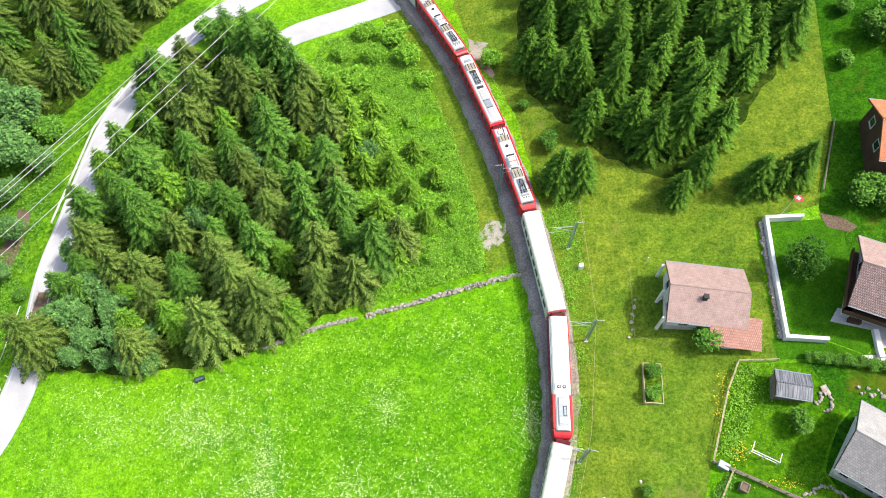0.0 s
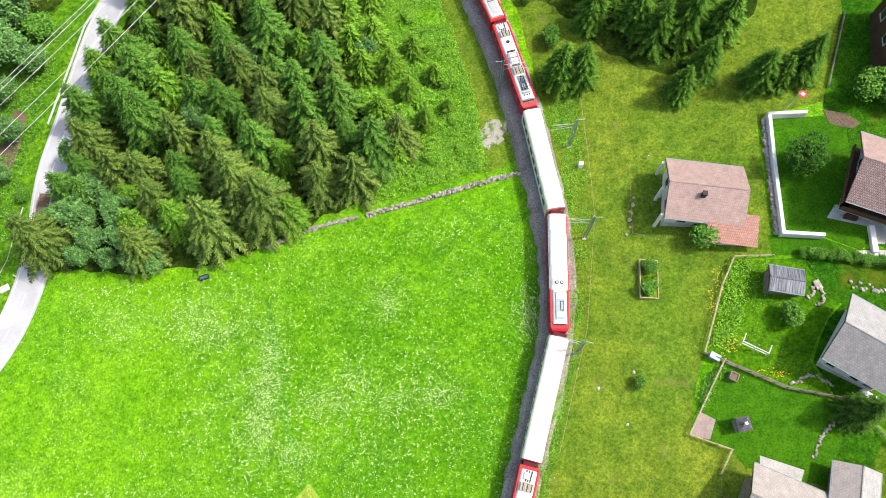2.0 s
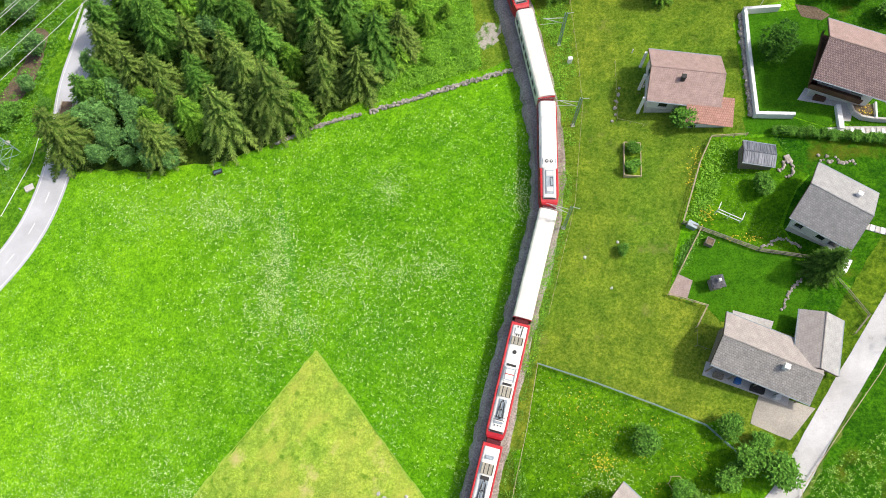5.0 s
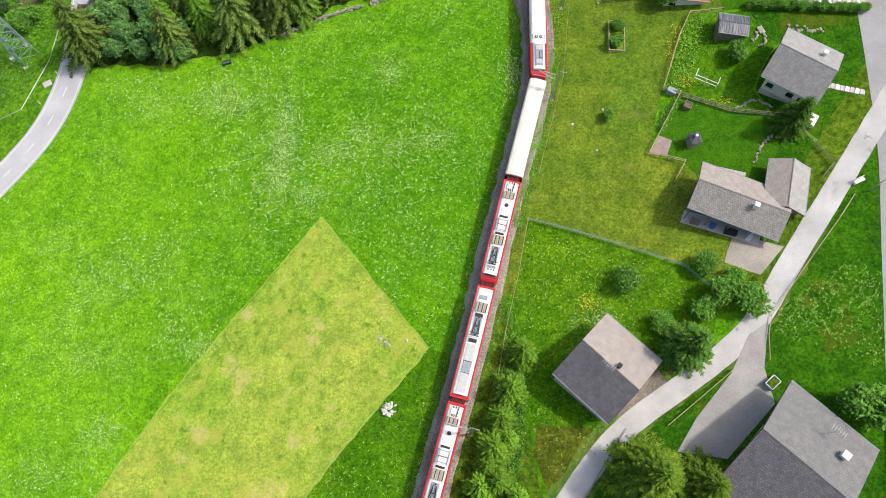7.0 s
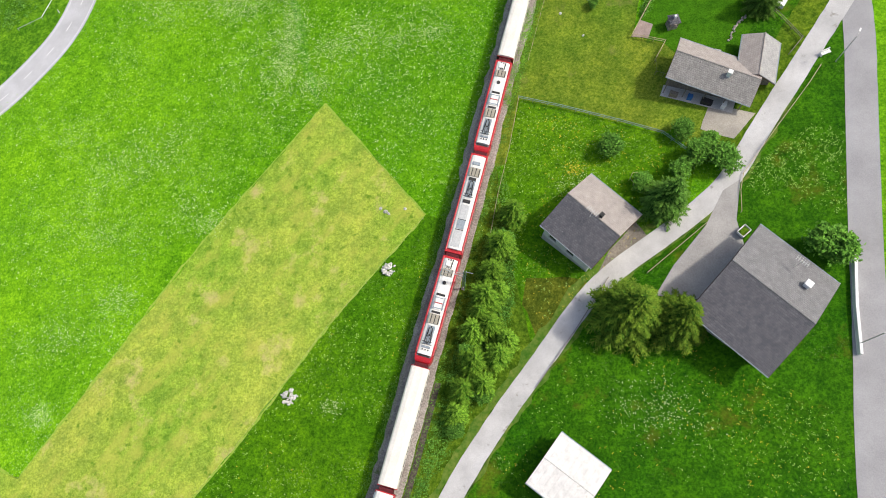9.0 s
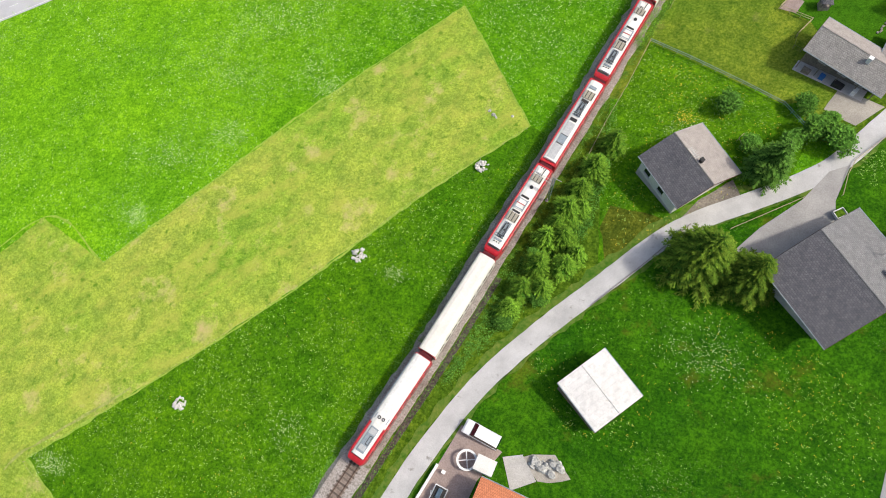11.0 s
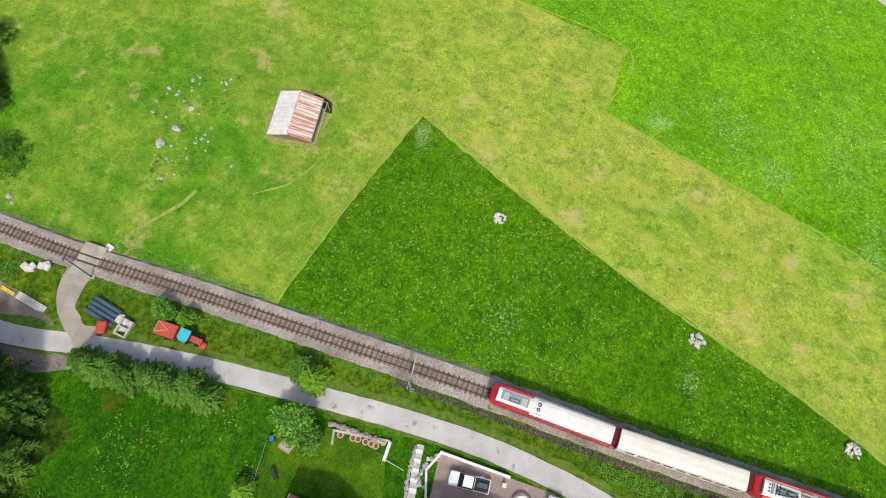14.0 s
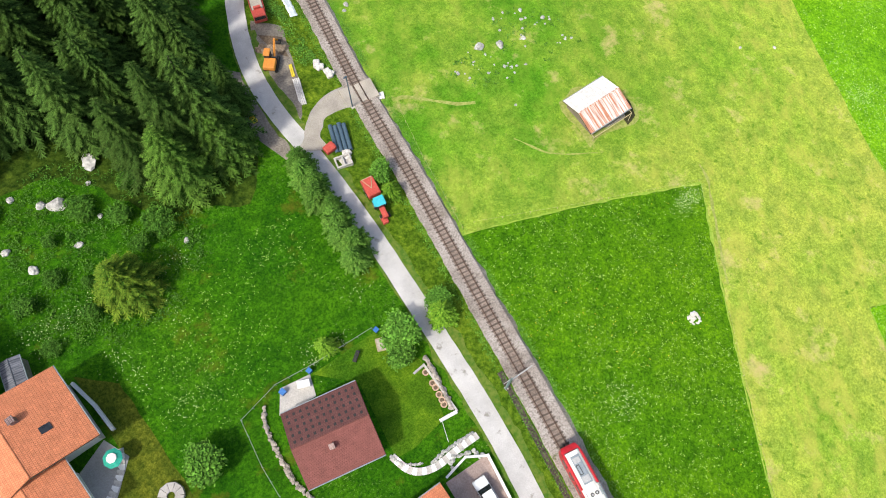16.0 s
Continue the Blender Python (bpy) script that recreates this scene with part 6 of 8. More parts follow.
sheet("railway_verge", [(9.5, -12), (4.6, -21.2), (-0.4, -38.6), (-5.8, -58.4), (-8.8, -67.8), (-13.6, -84), (-19.7, -106), (-23.8, -121), (-27.7, -136.8), (-32, -151), (-36, -165), (-42, -186), (-36, -184), (-24, -164), (-17, -150.6), (-14.8, -140.8), (-14.8, -130.5), (-13.4, -118.5), (-8.4, -94.4), (-6.2, -84), (-3.2, -73.4), (1.8, -61.4), (8, -51.7), (14, -42), (11, -26)],
      ROUGH_GRASS, 0.07, "coarse green grass bank below the railway", "grass", wobble=0.3)
sheet("walled_lawn", [(46.3, 50.4), (45.6, 33.6), (49.7, 32.9), (54.2, 30.4), (56.6, 33.0), (52.6, 36), (55, 43.3), (55.4, 50)], LAWN, 0.06, "smooth mown lawn inside the white wall", "lawn")
sheet("garden_lawn", [(36, 17), (31.2, 8), (35.6, 6), (37.2, 3.8), (45.5, 1.6), (50.3, 10.5), (43, 13.2)], LAWN, 0.06, "mown green garden lawn", "lawn")
sheet("kitchen_garden", [(38.6, 30.3), (33.8, 18.2), (37.6, 16.1), (43, 13.2), (48, 12), (46, 16.5), (49, 22), (52, 25), (58, 24), (60, 28), (47, 30)], DEEP, 0.05, "rough green garden with flower beds", "garden", wobble=0.2)
sheet("house_lawn", [(-2.8, -103.6), (-5.0, -96.4), (-2.0, -88.6), (3.4, -88.4), (6, -89), (3.2, -99.5), (7, -104.4)], WORN_LAWN, 0.06, "worn light green lawn beside the red-brown roofed house", "lawn")
sheet("side_lawn", [(28.9, -123.4), (25.4, -119.2), (25.7, -111.8), (26.6, -101.4), (33.2, -107.3), (29.6, -111.2), (29.4, -115.2)], OLIVE_GRASS, 0.06, "olive-brown mown strip beside the orange-roofed house", "lawn", wobble=0.3)
sheet("veranda_paving", [(34.9, -1.4), (44.4, -5.6), (43.7, -7.4), (34.2, -3.2)], CONCRETE, 0.10, "pale paved veranda strip before the long house", "paving")
ribbon("lane_verge", VILLAGE_ROAD[0:72] + normals(VILLAGE_ROAD)[0:72] * 3.3, 1.9, ROUGH_GRASS, 0.058, "coarse green verge beside the lane", "verge", 0.3)
sheet("lane_garden", [(45.5, 1.6), (50.2, -2.4), (55, 3.6), (51, 10.4), (50.3, 10.5)], VILLAGE_GRASS, 0.045, "rough green strip between house and lane", "garden")
sheet("house_terrace", [(38.9, 5.2), (43.6, 3.4), (43.0, 2.0), (38.7, 3.4)], CONCRETE, 0.10, "pale slab terrace behind the long house", "terrace")
sheet("flower_bed", [(52.8, 51.2), (55.5, 50.0), (57.2, 48.4), (56, 47.6), (53.4, 48.8)], SOIL, 0.09, "brown earth flower bed beside the wall", "flower bed", wobble=0.3)
sheet("barn_yard", [(-61.6, -113.5), (-62.6, -106), (-61, -103.4), (-56.5, -104.2), (-50.2, -105.4), (-50.6, -111), (-52, -114.2), (-57, -114.8)], TROD, 0.045, "trodden dry ground round the barn", "ground", wobble=0.9)
# Shadow behind the barn, painted as a dark sheet on the ground.
sheet("barn_shadow", [(-61.9, -112.2), (-62.3, -107.0), (-60.9, -104.4), (-58.2, -104.0), (-58.9, -106.2), (-60.2, -108), (-60.0, -112.0)], BARN_SHADE, 0.075, "barn's shadow painted as dark ground behind it", "soil", wobble=0.4)
sheet("chalet_terrace", [(50.9, 35.2), (55.9, 33.4), (55.2, 31.2), (57.0, 31.0), (58, 34), (52.2, 37)], CONCRETE, 0.12, "white slab terrace below the chalet", "terrace")
sheet("chalet_path", [(53.6, 30.4), (53.5, 29.2), (62.6, 27.6), (63.2, 30.4), (63.6, 35.4), (62.2, 35.6), (61.6, 29.6), (56.2, 30.3)], CONCRETE, 0.10, "pale paved path round the chalet", "path")
sheet("chalet_rockery", [(57.4, 33.4), (57.8, 31.8), (59.8, 30.9), (60.2, 33), (58.6, 34)], SOIL, 0.14, "dark rockery bed with flowers below the chalet", "rockery", wobble=0.2)
sheet("lane_bank", [(13.4, -30.4), (19.5, -30.6), (22.2, -31.8), (21.4, -33.3), (16.6, -37.2), (14.6, -40), (12.8, -34.5)], OLIVE_GRASS, 0.08, "dry olive grass bank beside the lane", "bank", wobble=0.5)
sheet("hedge_lawn", [(43.5, 33.5), (43.8, 30.6), (47, 30.4), (62, 27.2), (62, 30), (53.5, 30.6), (49.9, 32.6)], LAWN, 0.052, "mown lawn below the white wall", "lawn")
sheet("upper_yard", [(49.5, 24.5), (57.6, 19.6), (64, 24), (63, 27.6), (58, 28.6), (47, 30)], VILLAGE_GRASS, 0.064, "dark green grass behind the grey-roofed house", "garden", wobble=0.3)
sheet("house_surround", [(33.2, 8.2), (30.8, 7.4), (33.2, 2), (33, -4), (36, -9.4), (38, -14.4), (43, -15.6), (49, -7), (46, 1.6), (38, 6)], PASTURE, 0.022, "thin grass round the long house", "grass", wobble=0.3)
sheet("yard", [(38.2, -24.5), (41, -19.5), (43.5, -18), (42.2, -24), (42.8, -28.6), (36.4, -35.2), (30.6, -34.2), (33.4, -30)], GREYPAVE, 0.13, "dark asphalt yard in front of the large house", "yard")
sheet("gravel_pad", [(40.8, -5.6), (39.2, -9.6), (43.4, -11.6), (46.8, -7.9)], GRAVEL, 0.08, "pale gravel parking pad beside the lane", "gravel", wobble=0.2)
sheet("house_forecourt", [(25.2, -27.2), (28.9, -23.2), (30.5, -26), (26, -30), (22.4, -31.8)], MUD, 0.09, "earthy gravel forecourt of the slate-roofed house", "gravel", wobble=0.3)
sheet("patio", [(31.1, 7.8), (33.5, 7.2), (34.4, 9.6), (32.6, 10.7)], PAVER, 0.09, "pale stone patio at the garden corner", "patio")
sheet("terrace", [(-2.8, -81.6), (0.2, -70.6), (1.3, -66.6), (7.4, -68.6), (5.2, -73), (3.4, -82.6)], PAVER, 0.12, "pinkish paved terrace of the orange-roofed house", "terrace")
sheet("pavers", [(7.6, -69.2), (9.6, -73.0), (12.5, -71), (10, -68.2)], CONCRETE, 0.13, "pale square paving beside the house", "paving")
sheet("rock_garden", [(10.2, -68.4), (12.7, -71), (16.5, -69.6), (14, -67.2)], GRAVEL, 0.12, "pale rock garden with boulders", "rock garden", wobble=0.5)
sheet("earth_verge", [(-11.6, -147), (-9.6, -138), (-11, -131.5), (-13.4, -132), (-13, -141), (-15.2, -150), (-13.6, -152)], MUD, 0.08, "bare earth verge beside the lane", "soil", wobble=0.5)
sheet("work_yard", [(-16.4, -137), (-17.2, -146.5), (-20, -154), (-23, -158), (-26, -154), (-23.4, -148), (-20, -141)], MUD, 0.08, "muddy gravel work yard beside the lane", "yard", wobble=0.5)
sheet("bare_patch", [(5.6, 53), (7, 50.4), (9.6, 51), (9.4, 54.6), (7.2, 56)], GRASSY_GRAVEL, 0.10, "patch of pale gravel beside the railway", "gravel", wobble=1.5)
sheet("bare_patch_upper", [(9.2, 84), (8, 91), (5, 92.5), (5.2, 88.5), (8, 83)], GRASSY_GRAVEL, 0.08, "patch of pale gravel beside the railway", "gravel", wobble=1.5)
CROSS = spline([(-14.8, -131.6), (-17.0, -134.6), (-20.6, -136.8), (-24.6, -136.6), (-29.4, -135.2)], 0.6)
ribbon("farm_track", CROSS, np.interp(np.arange(len(CROSS)), [0, 4, 12, len(CROSS) - 1], [2.4, 1.25, 1.3, 2.9]), GRAVEL, 0.12, "gravel farm track over the railway", "track", 0.3)
part("crossing_deck", boxed(-0.42, 0.42, -1.7, 1.7, 0.3, 0.5, bevel=0.03), GRAVEL, tagged(new("level_crossing"), "concrete level crossing deck between the rails", "level crossing", kind="structure"))
ramp_up = part("approach", boxed(-1.15, 1.15, -1.8, 1.8, -0.2, 0.0, bevel=0.03), GRAVEL, bpy.data.objects["level_crossing"], "pale gravelled approach slab")
ramp_up.matrix_basis = Matrix.Translation((1.85, 0, 0.62)) @ Matrix.Rotation(math.radians(-11.3), 4, "Y")
part("approach", boxed(-2.5, -0.66, -1.8, 1.8, -0.4, 0.42, bevel=0.03), GRAVEL, bpy.data.objects["level_crossing"], "pale gravelled approach slab")
bpy.data.objects["level_crossing"].matrix_world = at(-27.4, -135.6, -15)
DITCH = (TRACK[:, 1] < -44) & (TRACK[:, 1] > -88)
# Flat dark strip: stone edge with the bank's shade painted in.
ribbon("shaded_track_edge", (TRACK - normals(TRACK) * 2.75)[DITCH], 0.42, SHADED_EDGE, 0.12, "low stone edge along the railway, shade put into its colour", "edge", 0.08)
for pts, w in (([(-30.5, -131.5), (-33, -130.5), (-38, -125), (-41, -123)], 0.3), ([(-62, -91), (-60.6, -88), (-58.6, -86), (-48, -74.6)], 0.22), ([(-50, -103.4), (-44, -108), (-41, -114)], 0.14)):
    ribbon("footpath", spline(pts, 0.8), w, TROD, 0.05, "trodden dry path through the grass", "path", 0.25)
for low, high, off, wide in ((84, 235, 2.0, 0.55), (60, 235, -1.65, 0.2)):
    ribbon("lane_shoulder", VILLAGE_ROAD[low:high] + normals(VILLAGE_ROAD)[low:high] * off, wide, SHOULDER, 0.085, "yellowed grass shoulder of the lane", "verge", 0.75)


def road_marks():
    nrm = normals(PASS_LINE)
    marks = thing("road_marking", "white dashed centre line and edge lines of the pass road", "road marking", kind="structure")
    for off in (-2.5, 2.5):
        verts, faces = [], []
        for i, (p, q) in enumerate(zip(PASS_LINE, nrm)):
            for a in (-0.08, 0.08):
                x, y = p[0] + q[0] * (off + a), p[1] + q[1] * (off + a)
                verts.append((x, y, gz(x, y) + 0.115))
            if i:
                b = 2 * i
                faces.append((b - 1, b - 2, b, b + 1))
        raw("edge_line", verts, faces, PAINT_WHITE, marks)
    for i in range(6, len(PASS_LINE) - 3, 6):
        a, b = PASS_LINE[i], PASS_LINE[i + 2]
        q = nrm[i] * 0.08
        raw("dash", [(a[0] - q[0], a[1] - q[1], gz(a[0], a[1]) + 0.118), (a[0] + q[0], a[1] + q[1], gz(a[0], a[1]) + 0.118),
                     (b[0] + q[0], b[1] + q[1], gz(b[0], b[1]) + 0.118), (b[0] - q[0], b[1] - q[1], gz(b[0], b[1]) + 0.118)], [(3, 2, 1, 0)], PAINT_WHITE, marks)


road_marks()


# ---- fences and walls ----
def fence(points, label, mat, high=1.0, gap=2.0, rails=2, r=0.05, thick=0.045, name="fence"):
    pts = []
    for a, b in zip(points, points[1:]):
        n = max(1, int(round(math.dist(a, b) / abs(gap))))
        pts += [(a[0] + (b[0] - a[0]) * k / n, a[1] + (b[1] - a[1]) * k / n) for k in range(n)]
    pts.append(points[-1])
    f = thing(name, label, "fence", at(*pts[0]))
    inv = f.matrix_world.inverted()
    for x, y in pts:
        z = gz(x, y)
        bm = bmesh.new()
        rod(bm, inv @ Vector((x, y, z - 0.3)), inv @ Vector((x + random.uniform(-0.03, 0.03), y, z + high)), r, r * 0.9, 6)
        part("post", bm, mat, f)
    for k in range(rails):
        h = high * (0.92 - 0.42 * k)
        for a, b in zip(pts, pts[1:]):
            bm = bmesh.new()
            rod(bm, inv @ Vector((*a, gz(*a) + h)), inv @ Vector((*b, gz(*b) + h + random.uniform(-0.02, 0.02))), thick, thick, 5)
            part("rail", bm, mat, f)
    return f


fence([(43.6, 30.4), (38.9, 30.6), (37.0, 26.8), (33.9, 18.0)], "pale wooden garden fence", PALEWOOD, 1.0, 1.8, 2, 0.07, 0.06)
fence([(33.9, 18.0), (37.6, 16.1), (43.0, 13.2), (50.5, 11.3)], "weathered brown plank garden fence", GREYWOOD, 1.0, 1.6, 3, 0.07, 0.07)
fence([(36.2, 17.1), (33.9, 13.0), (31.0, 7.8), (35.7, 5.9), (34.1, 3.1)], "pale rail fence round the lawn", PALEWOOD, 1.0, 1.5, 2, 0.06, 0.05)
fence([(34.0, 2.6), (33.8, 0.6), (36.0, -0.4)], "thin wire fence beside the long house", GREYWOOD, 1.0, 1.5, 1, 0.04, 0.015)
fence([(13.4, -0.9), (19.9, -3.4), (27.8, -6.8), (33.8, -9.6), (37.4, -13.4)], "green rail fence along the pasture", TEAL, 1.0, 2.0, 2, 0.05, 0.05)
fence([(13.4, -0.9), (11.6, -9.7), (9.7, -17.2), (8.2, -24.7)], "pale wire fence along the railway", PALEWOOD, 0.9, 2.2, 1, 0.05, 0.03)
fence([(20.8, 57), (21.4, 46), (21.6, 38), (19.6, 22), (15.2, 6)], "thin pasture fence beside the railway", PALEWOOD, 0.9, 3.0, 1, 0.045, 0.015)
fence([(56.3, -1.3), (54.3, -4.1), (49.4, -10.2), (43.9, -17.2), (43.2, -19.7), (42.9, -23)], "low wooden rail along the lane", PALEWOOD, 0.5, 2.4, 1, 0.05, 0.05)
fence([(38.3, -24.2), (33.5, -28.0), (29.8, -30.9)], "low wooden rail at the lane's edge", PALEWOOD, 0.5, 2.2, 1, 0.05, 0.05)
fence([(17.1, -105.3), (18.6, -99), (19.4, -93)], "grey garden fence beside the red-brown roofed house", STEEL, 1.0, 2.0, 1, 0.04, 0.025)
fence([(17.1, -105.3), (11.3, -106.2), (6, -105.2), (-2.9, -104.1)], "grey garden fence with thin posts", STEEL, 1.0, 2.0, 1, 0.04, 0.025)
fence([(-25.2, -107), (-41, -98.4), (-59.3, -89)], "thin electric fence along the mown field", PALEWOOD, 0.8, 4.0, 1, 0.03, 0.01)
fence([(-23.2, -107.5), (-27.2, -121), (-30.4, -130)], "thin electric fence along the railway", PALEWOOD, 0.8, 3.0, 1, 0.03, 0.012)
fence([(-1.6, -20), (-15.8, -36.2), (-28.6, -53.4), (-44.2, -71.8)], "thin electric fence along the mown field", PALEWOOD, 0.8, 4.5, 1, 0.03, 0.01)
fence([(54.6, 28.7), (62.6, 27.2)], "thin steel railing beside the stepped path", STEEL, 0.9, 1.0, 2, 0.03, 0.02)
fence([(26.8, 45), (26.4, 35), (30, 33.6)], "thin wire fence round the pink-roofed house", PALEWOOD, 0.9, 2.5, 1, 0.035, 0.012)
fence([(53.9, 54.4), (57.7, 65.8)], "low grey timber edging fence", GREYWOOD, 0.7, 1.9, 2, 0.07, 0.07)
fence([(-71.7, 47.9), (-72.6, 38.5), (-76.3, 28.5), (-81, 26.6)], "thin steel guard line beside the pass road", STEEL, 0.7, 2.5, 1, 0.04, 0.05)
fence([(-70.2, 64), (-66.6, 84), (-62.4, 93)], "steel crash barrier along the pass road", STEEL, 0.75, 2.5, 2, 0.05, 0.05)
fence([(24.6, -31.2), (20, -38), (14, -46.2)], "low edging rail beside the lane", GREYWOOD, 0.35, 2.4, 1, 0.05, 0.05)
fence([(50.6, 10.5), (52.4, 7.4), (54.5, 3.5), (52.5, 1.2)], "weathered fence beside the lane", GREYWOOD, 0.9, 1.8, 2, 0.06, 0.05)


def solid_wall(name, points, thick, high, mat, label, category="wall", cap=None):
    wall = thing(name, label, category, at(*points[0]))
    inv = wall.matrix_world.inverted()
    for a, b in zip(points, points[1:]):
        d = Vector((b[0] - a[0], b[1] - a[1], 0))
        n = Vector((-d.y, d.x, 0)).normalized() * thick / 2
        e = d.normalized() * thick / 2
        za, zb = gz(*a), gz(*b)
        bm = bmesh.new()
        A, B = Vector((*a, 0)) - e, Vector((*b, 0)) + e
        vs = [bm.verts.new(inv @ Vector((p.x, p.y, z))) for p, z in ((A + n, za - 0.8), (A - n, za - 0.8), (B - n, zb - 0.8), (B + n, zb - 0.8), (A + n, za + high), (A - n, za + high), (B - n, zb + high), (B + n, zb + high))]
        for f in ((0, 1, 5, 4), (1, 2, 6, 5), (2, 3, 7, 6), (3, 0, 4, 7), (4, 5, 6, 7), (3, 2, 1, 0)):
            bm.faces.new([vs[i] for i in f])
        bmesh.ops.recalc_face_normals(bm, faces=bm.faces)
        bmesh.ops.bevel(bm, geom=bm.edges[:], offset=0.03, segments=2, affect="EDGES")
        part("wall_section", bm, mat, wall)
    return wall


solid_wall("garden_wall", [(50.2, 50.5), (45.7, 50.8), (45.4, 44.0), (45.1, 33.3), (49.7, 32.6)], 0.48, 1.2, WHITEPAINT, "white painted garden retaining wall round the lawn")
solid_wall("terrace_wall", [(55.7, 33.2), (55.6, 30.2)], 0.7, 0.6, WHITEPAINT, "white terrace wall beside the steps")
solid_wall("terrace_wall", [(57.1, 33.6), (57.3, 32.2), (58.2, 31.2), (59.7, 30.7), (62.2, 30.2)], 0.3, 0.9, CONCRETE, "curved pale retaining wall of the rockery")
solid_wall("terrace_wall", [(60.0, 30.8), (60.3, 33.2)], 0.25, 0.6, WHITEPAINT, "white low wall beside the rockery")
solid_wall("terrace_wall", [(-2.9, -81.4), (-0.4, -72.6)], 0.35, 0.7, WHITEPAINT, "white wall along the terrace edge")
solid_wall("terrace_wall", [(-2.9, -81.4), (-0.6, -83.2), (2.8, -83.0)], 0.3, 0.5, WHITEPAINT, "pale low terrace wall")
solid_wall("road_wall", [(55.6, -30.3), (54.6, -37), (54.0, -43.4)], 0.4, 0.9, WHITEPAINT, "white retaining wall along the upper street")
solid_wall("house_wall", [(28.9, -114.6), (28.9, -118.4), (29.4, -122.4)], 0.4, 0.6, WHITEPAINT, "white curved garden wall beside the orange roof")


def rock_mesh(seed, mat, flat=0.7):
    rng = random.Random(seed)
    bm = bmesh.new()
    bmesh.ops.create_icosphere(bm, subdivisions=2, radius=0.5)
    for v in bm.verts:
        n = noise.noise(v.co * 2.2 + Vector((seed * 3.1, 0, 0)))
        v.co *= 1 + 0.45 * n
        v.co.x *= 1.0 + 0.25 * (seed % 3)
        v.co.z *= flat
    for f in bm.faces:
        f.smooth = False
    me = bpy.data.meshes.new("rock")
    bm.to_mesh(me)
    bm.free()
    me.materials.append(mat)
    return me


STONES = [rock_mesh(k, STONE) for k in range(5)]
ROCKS = [rock_mesh(10 + k, BOULDER) for k in range(5)]
RUBBLE = [rock_mesh(20 + k, CHALK, 0.55) for k in range(4)]


def stone_row(points, label, width, size, layers, name="stone_wall", meshes=None, step=1.0):
    """A dry wall of single stones laid along a line."""
    meshes = meshes or STONES
    rng = random.Random(int(points[0][0] * 17 + points[0][1]))
    line = spline(points, size * 0.85 * step)
    nrm = normals(line)
    wall = thing(name, label, "stone wall", at(*points[0]))
    inv = wall.matrix_world.inverted()
    for layer in range(layers):
        for p, q in zip(line, nrm):
            off = rng.uniform(-0.5, 0.5) * width
            x, y = p[0] + q[0] * off, p[1] + q[1] * off
            ob = new("stone", rng.choice(meshes))
            ob.parent = wall
            s = size * rng.uniform(0.75, 1.35)
            ob.matrix_basis = inv @ pose(x, y, gz(x, y) + 0.12 + layer * size * 0.5, rng.uniform(-25, 25), rng.uniform(-25, 25), rng.uniform(0, 360)) @ Matrix.Scale(s, 4)
    return wall


stone_row([(11.4, 46.0), (1.7, 44.1), (-5.2, 42.6), (-11.4, 41.4)], "tumbled dry-stone field wall below the herb slope", 0.6, 0.34, 3)
stone_row([(-13.0, 41.1), (-19.2, 40.0), (-27.2, 37.4)], "tumbled dry-stone field wall below the wood", 0.5, 0.34, 3)
stone_row([(14.2, -104.9), (15.6, -102.4), (16.9, -95.6), (16.6, -92.2)], "stone edging wall beside the red-brown roofed house", 0.3, 0.45, 2)
stone_row([(-5.6, -96.2), (-4.6, -92), (-3.6, -89)], "stone edging wall beside the lawn", 0.2, 0.5, 2)
stone_row([(45.15, 50.4), (44.9, 44.0), (44.6, 33.6)], "rough stone face outside the white wall", 0.15, 0.5, 2)
stone_row([(47.2, 24.6), (48.3, 26.0), (49.0, 24.4), (48.0, 23.4)], "small heap of garden stones", 0.5, 0.4, 1)
stone_row([(44.8, 4.9), (46.2, 7.4), (47.6, 8.9)], "row of loose stones in the garden", 0.4, 0.34, 1)
stone_row([(43.6, 13.6), (46.2, 14.6), (48.2, 13.2)], "rough stone edging below the slate-roofed house", 0.4, 0.34, 1)
stone_row([(27.0, 40.5), (26.6, 37.5), (26.0, 35.0)], "loose pale stones on the pasture", 0.5, 0.45, 1, step=3.0)
stone_row([(52.2, 26.0), (54.4, 25.4), (56.5, 24.5)], "pile of stones and soil behind the house", 0.9, 0.4, 1)
stone_row([(11.5, -69.0), (13.2, -69.4), (14.8, -68.4)], "boulders of the rock garden", 1.6, 0.75, 2, meshes=ROCKS)
stone_row([(3.0, -85.6), (0, -85.4), (-3.4, -84.8)], "stone edging of the garden stairs", 0.2, 0.34, 2, meshes=ROCKS)
stone_row([(6.3, -89.6), (5.8, -87.8), (4.0, -86.4)], "stone edging of the garden path", 0.2, 0.32, 1, meshes=ROCKS)
stone_row([(-2.4, -81.9), (-0.8, -83.8), (1.6, -83.6)], "rockery beside the terrace", 1.0, 0.5, 1, meshes=ROCKS)


def boulder(x, y, s, label="pale grey boulder lying in the grass", k=0, meshes=None, group="boulders"):
    ob = new("boulder", (meshes or ROCKS)[k % 4])
    ob.matrix_world = at(x, y, k * 67 % 360, 0.12 * s) @ Matrix.Scale(s * 0.82, 4)
    return tagged(ob, label, "boulder", group)


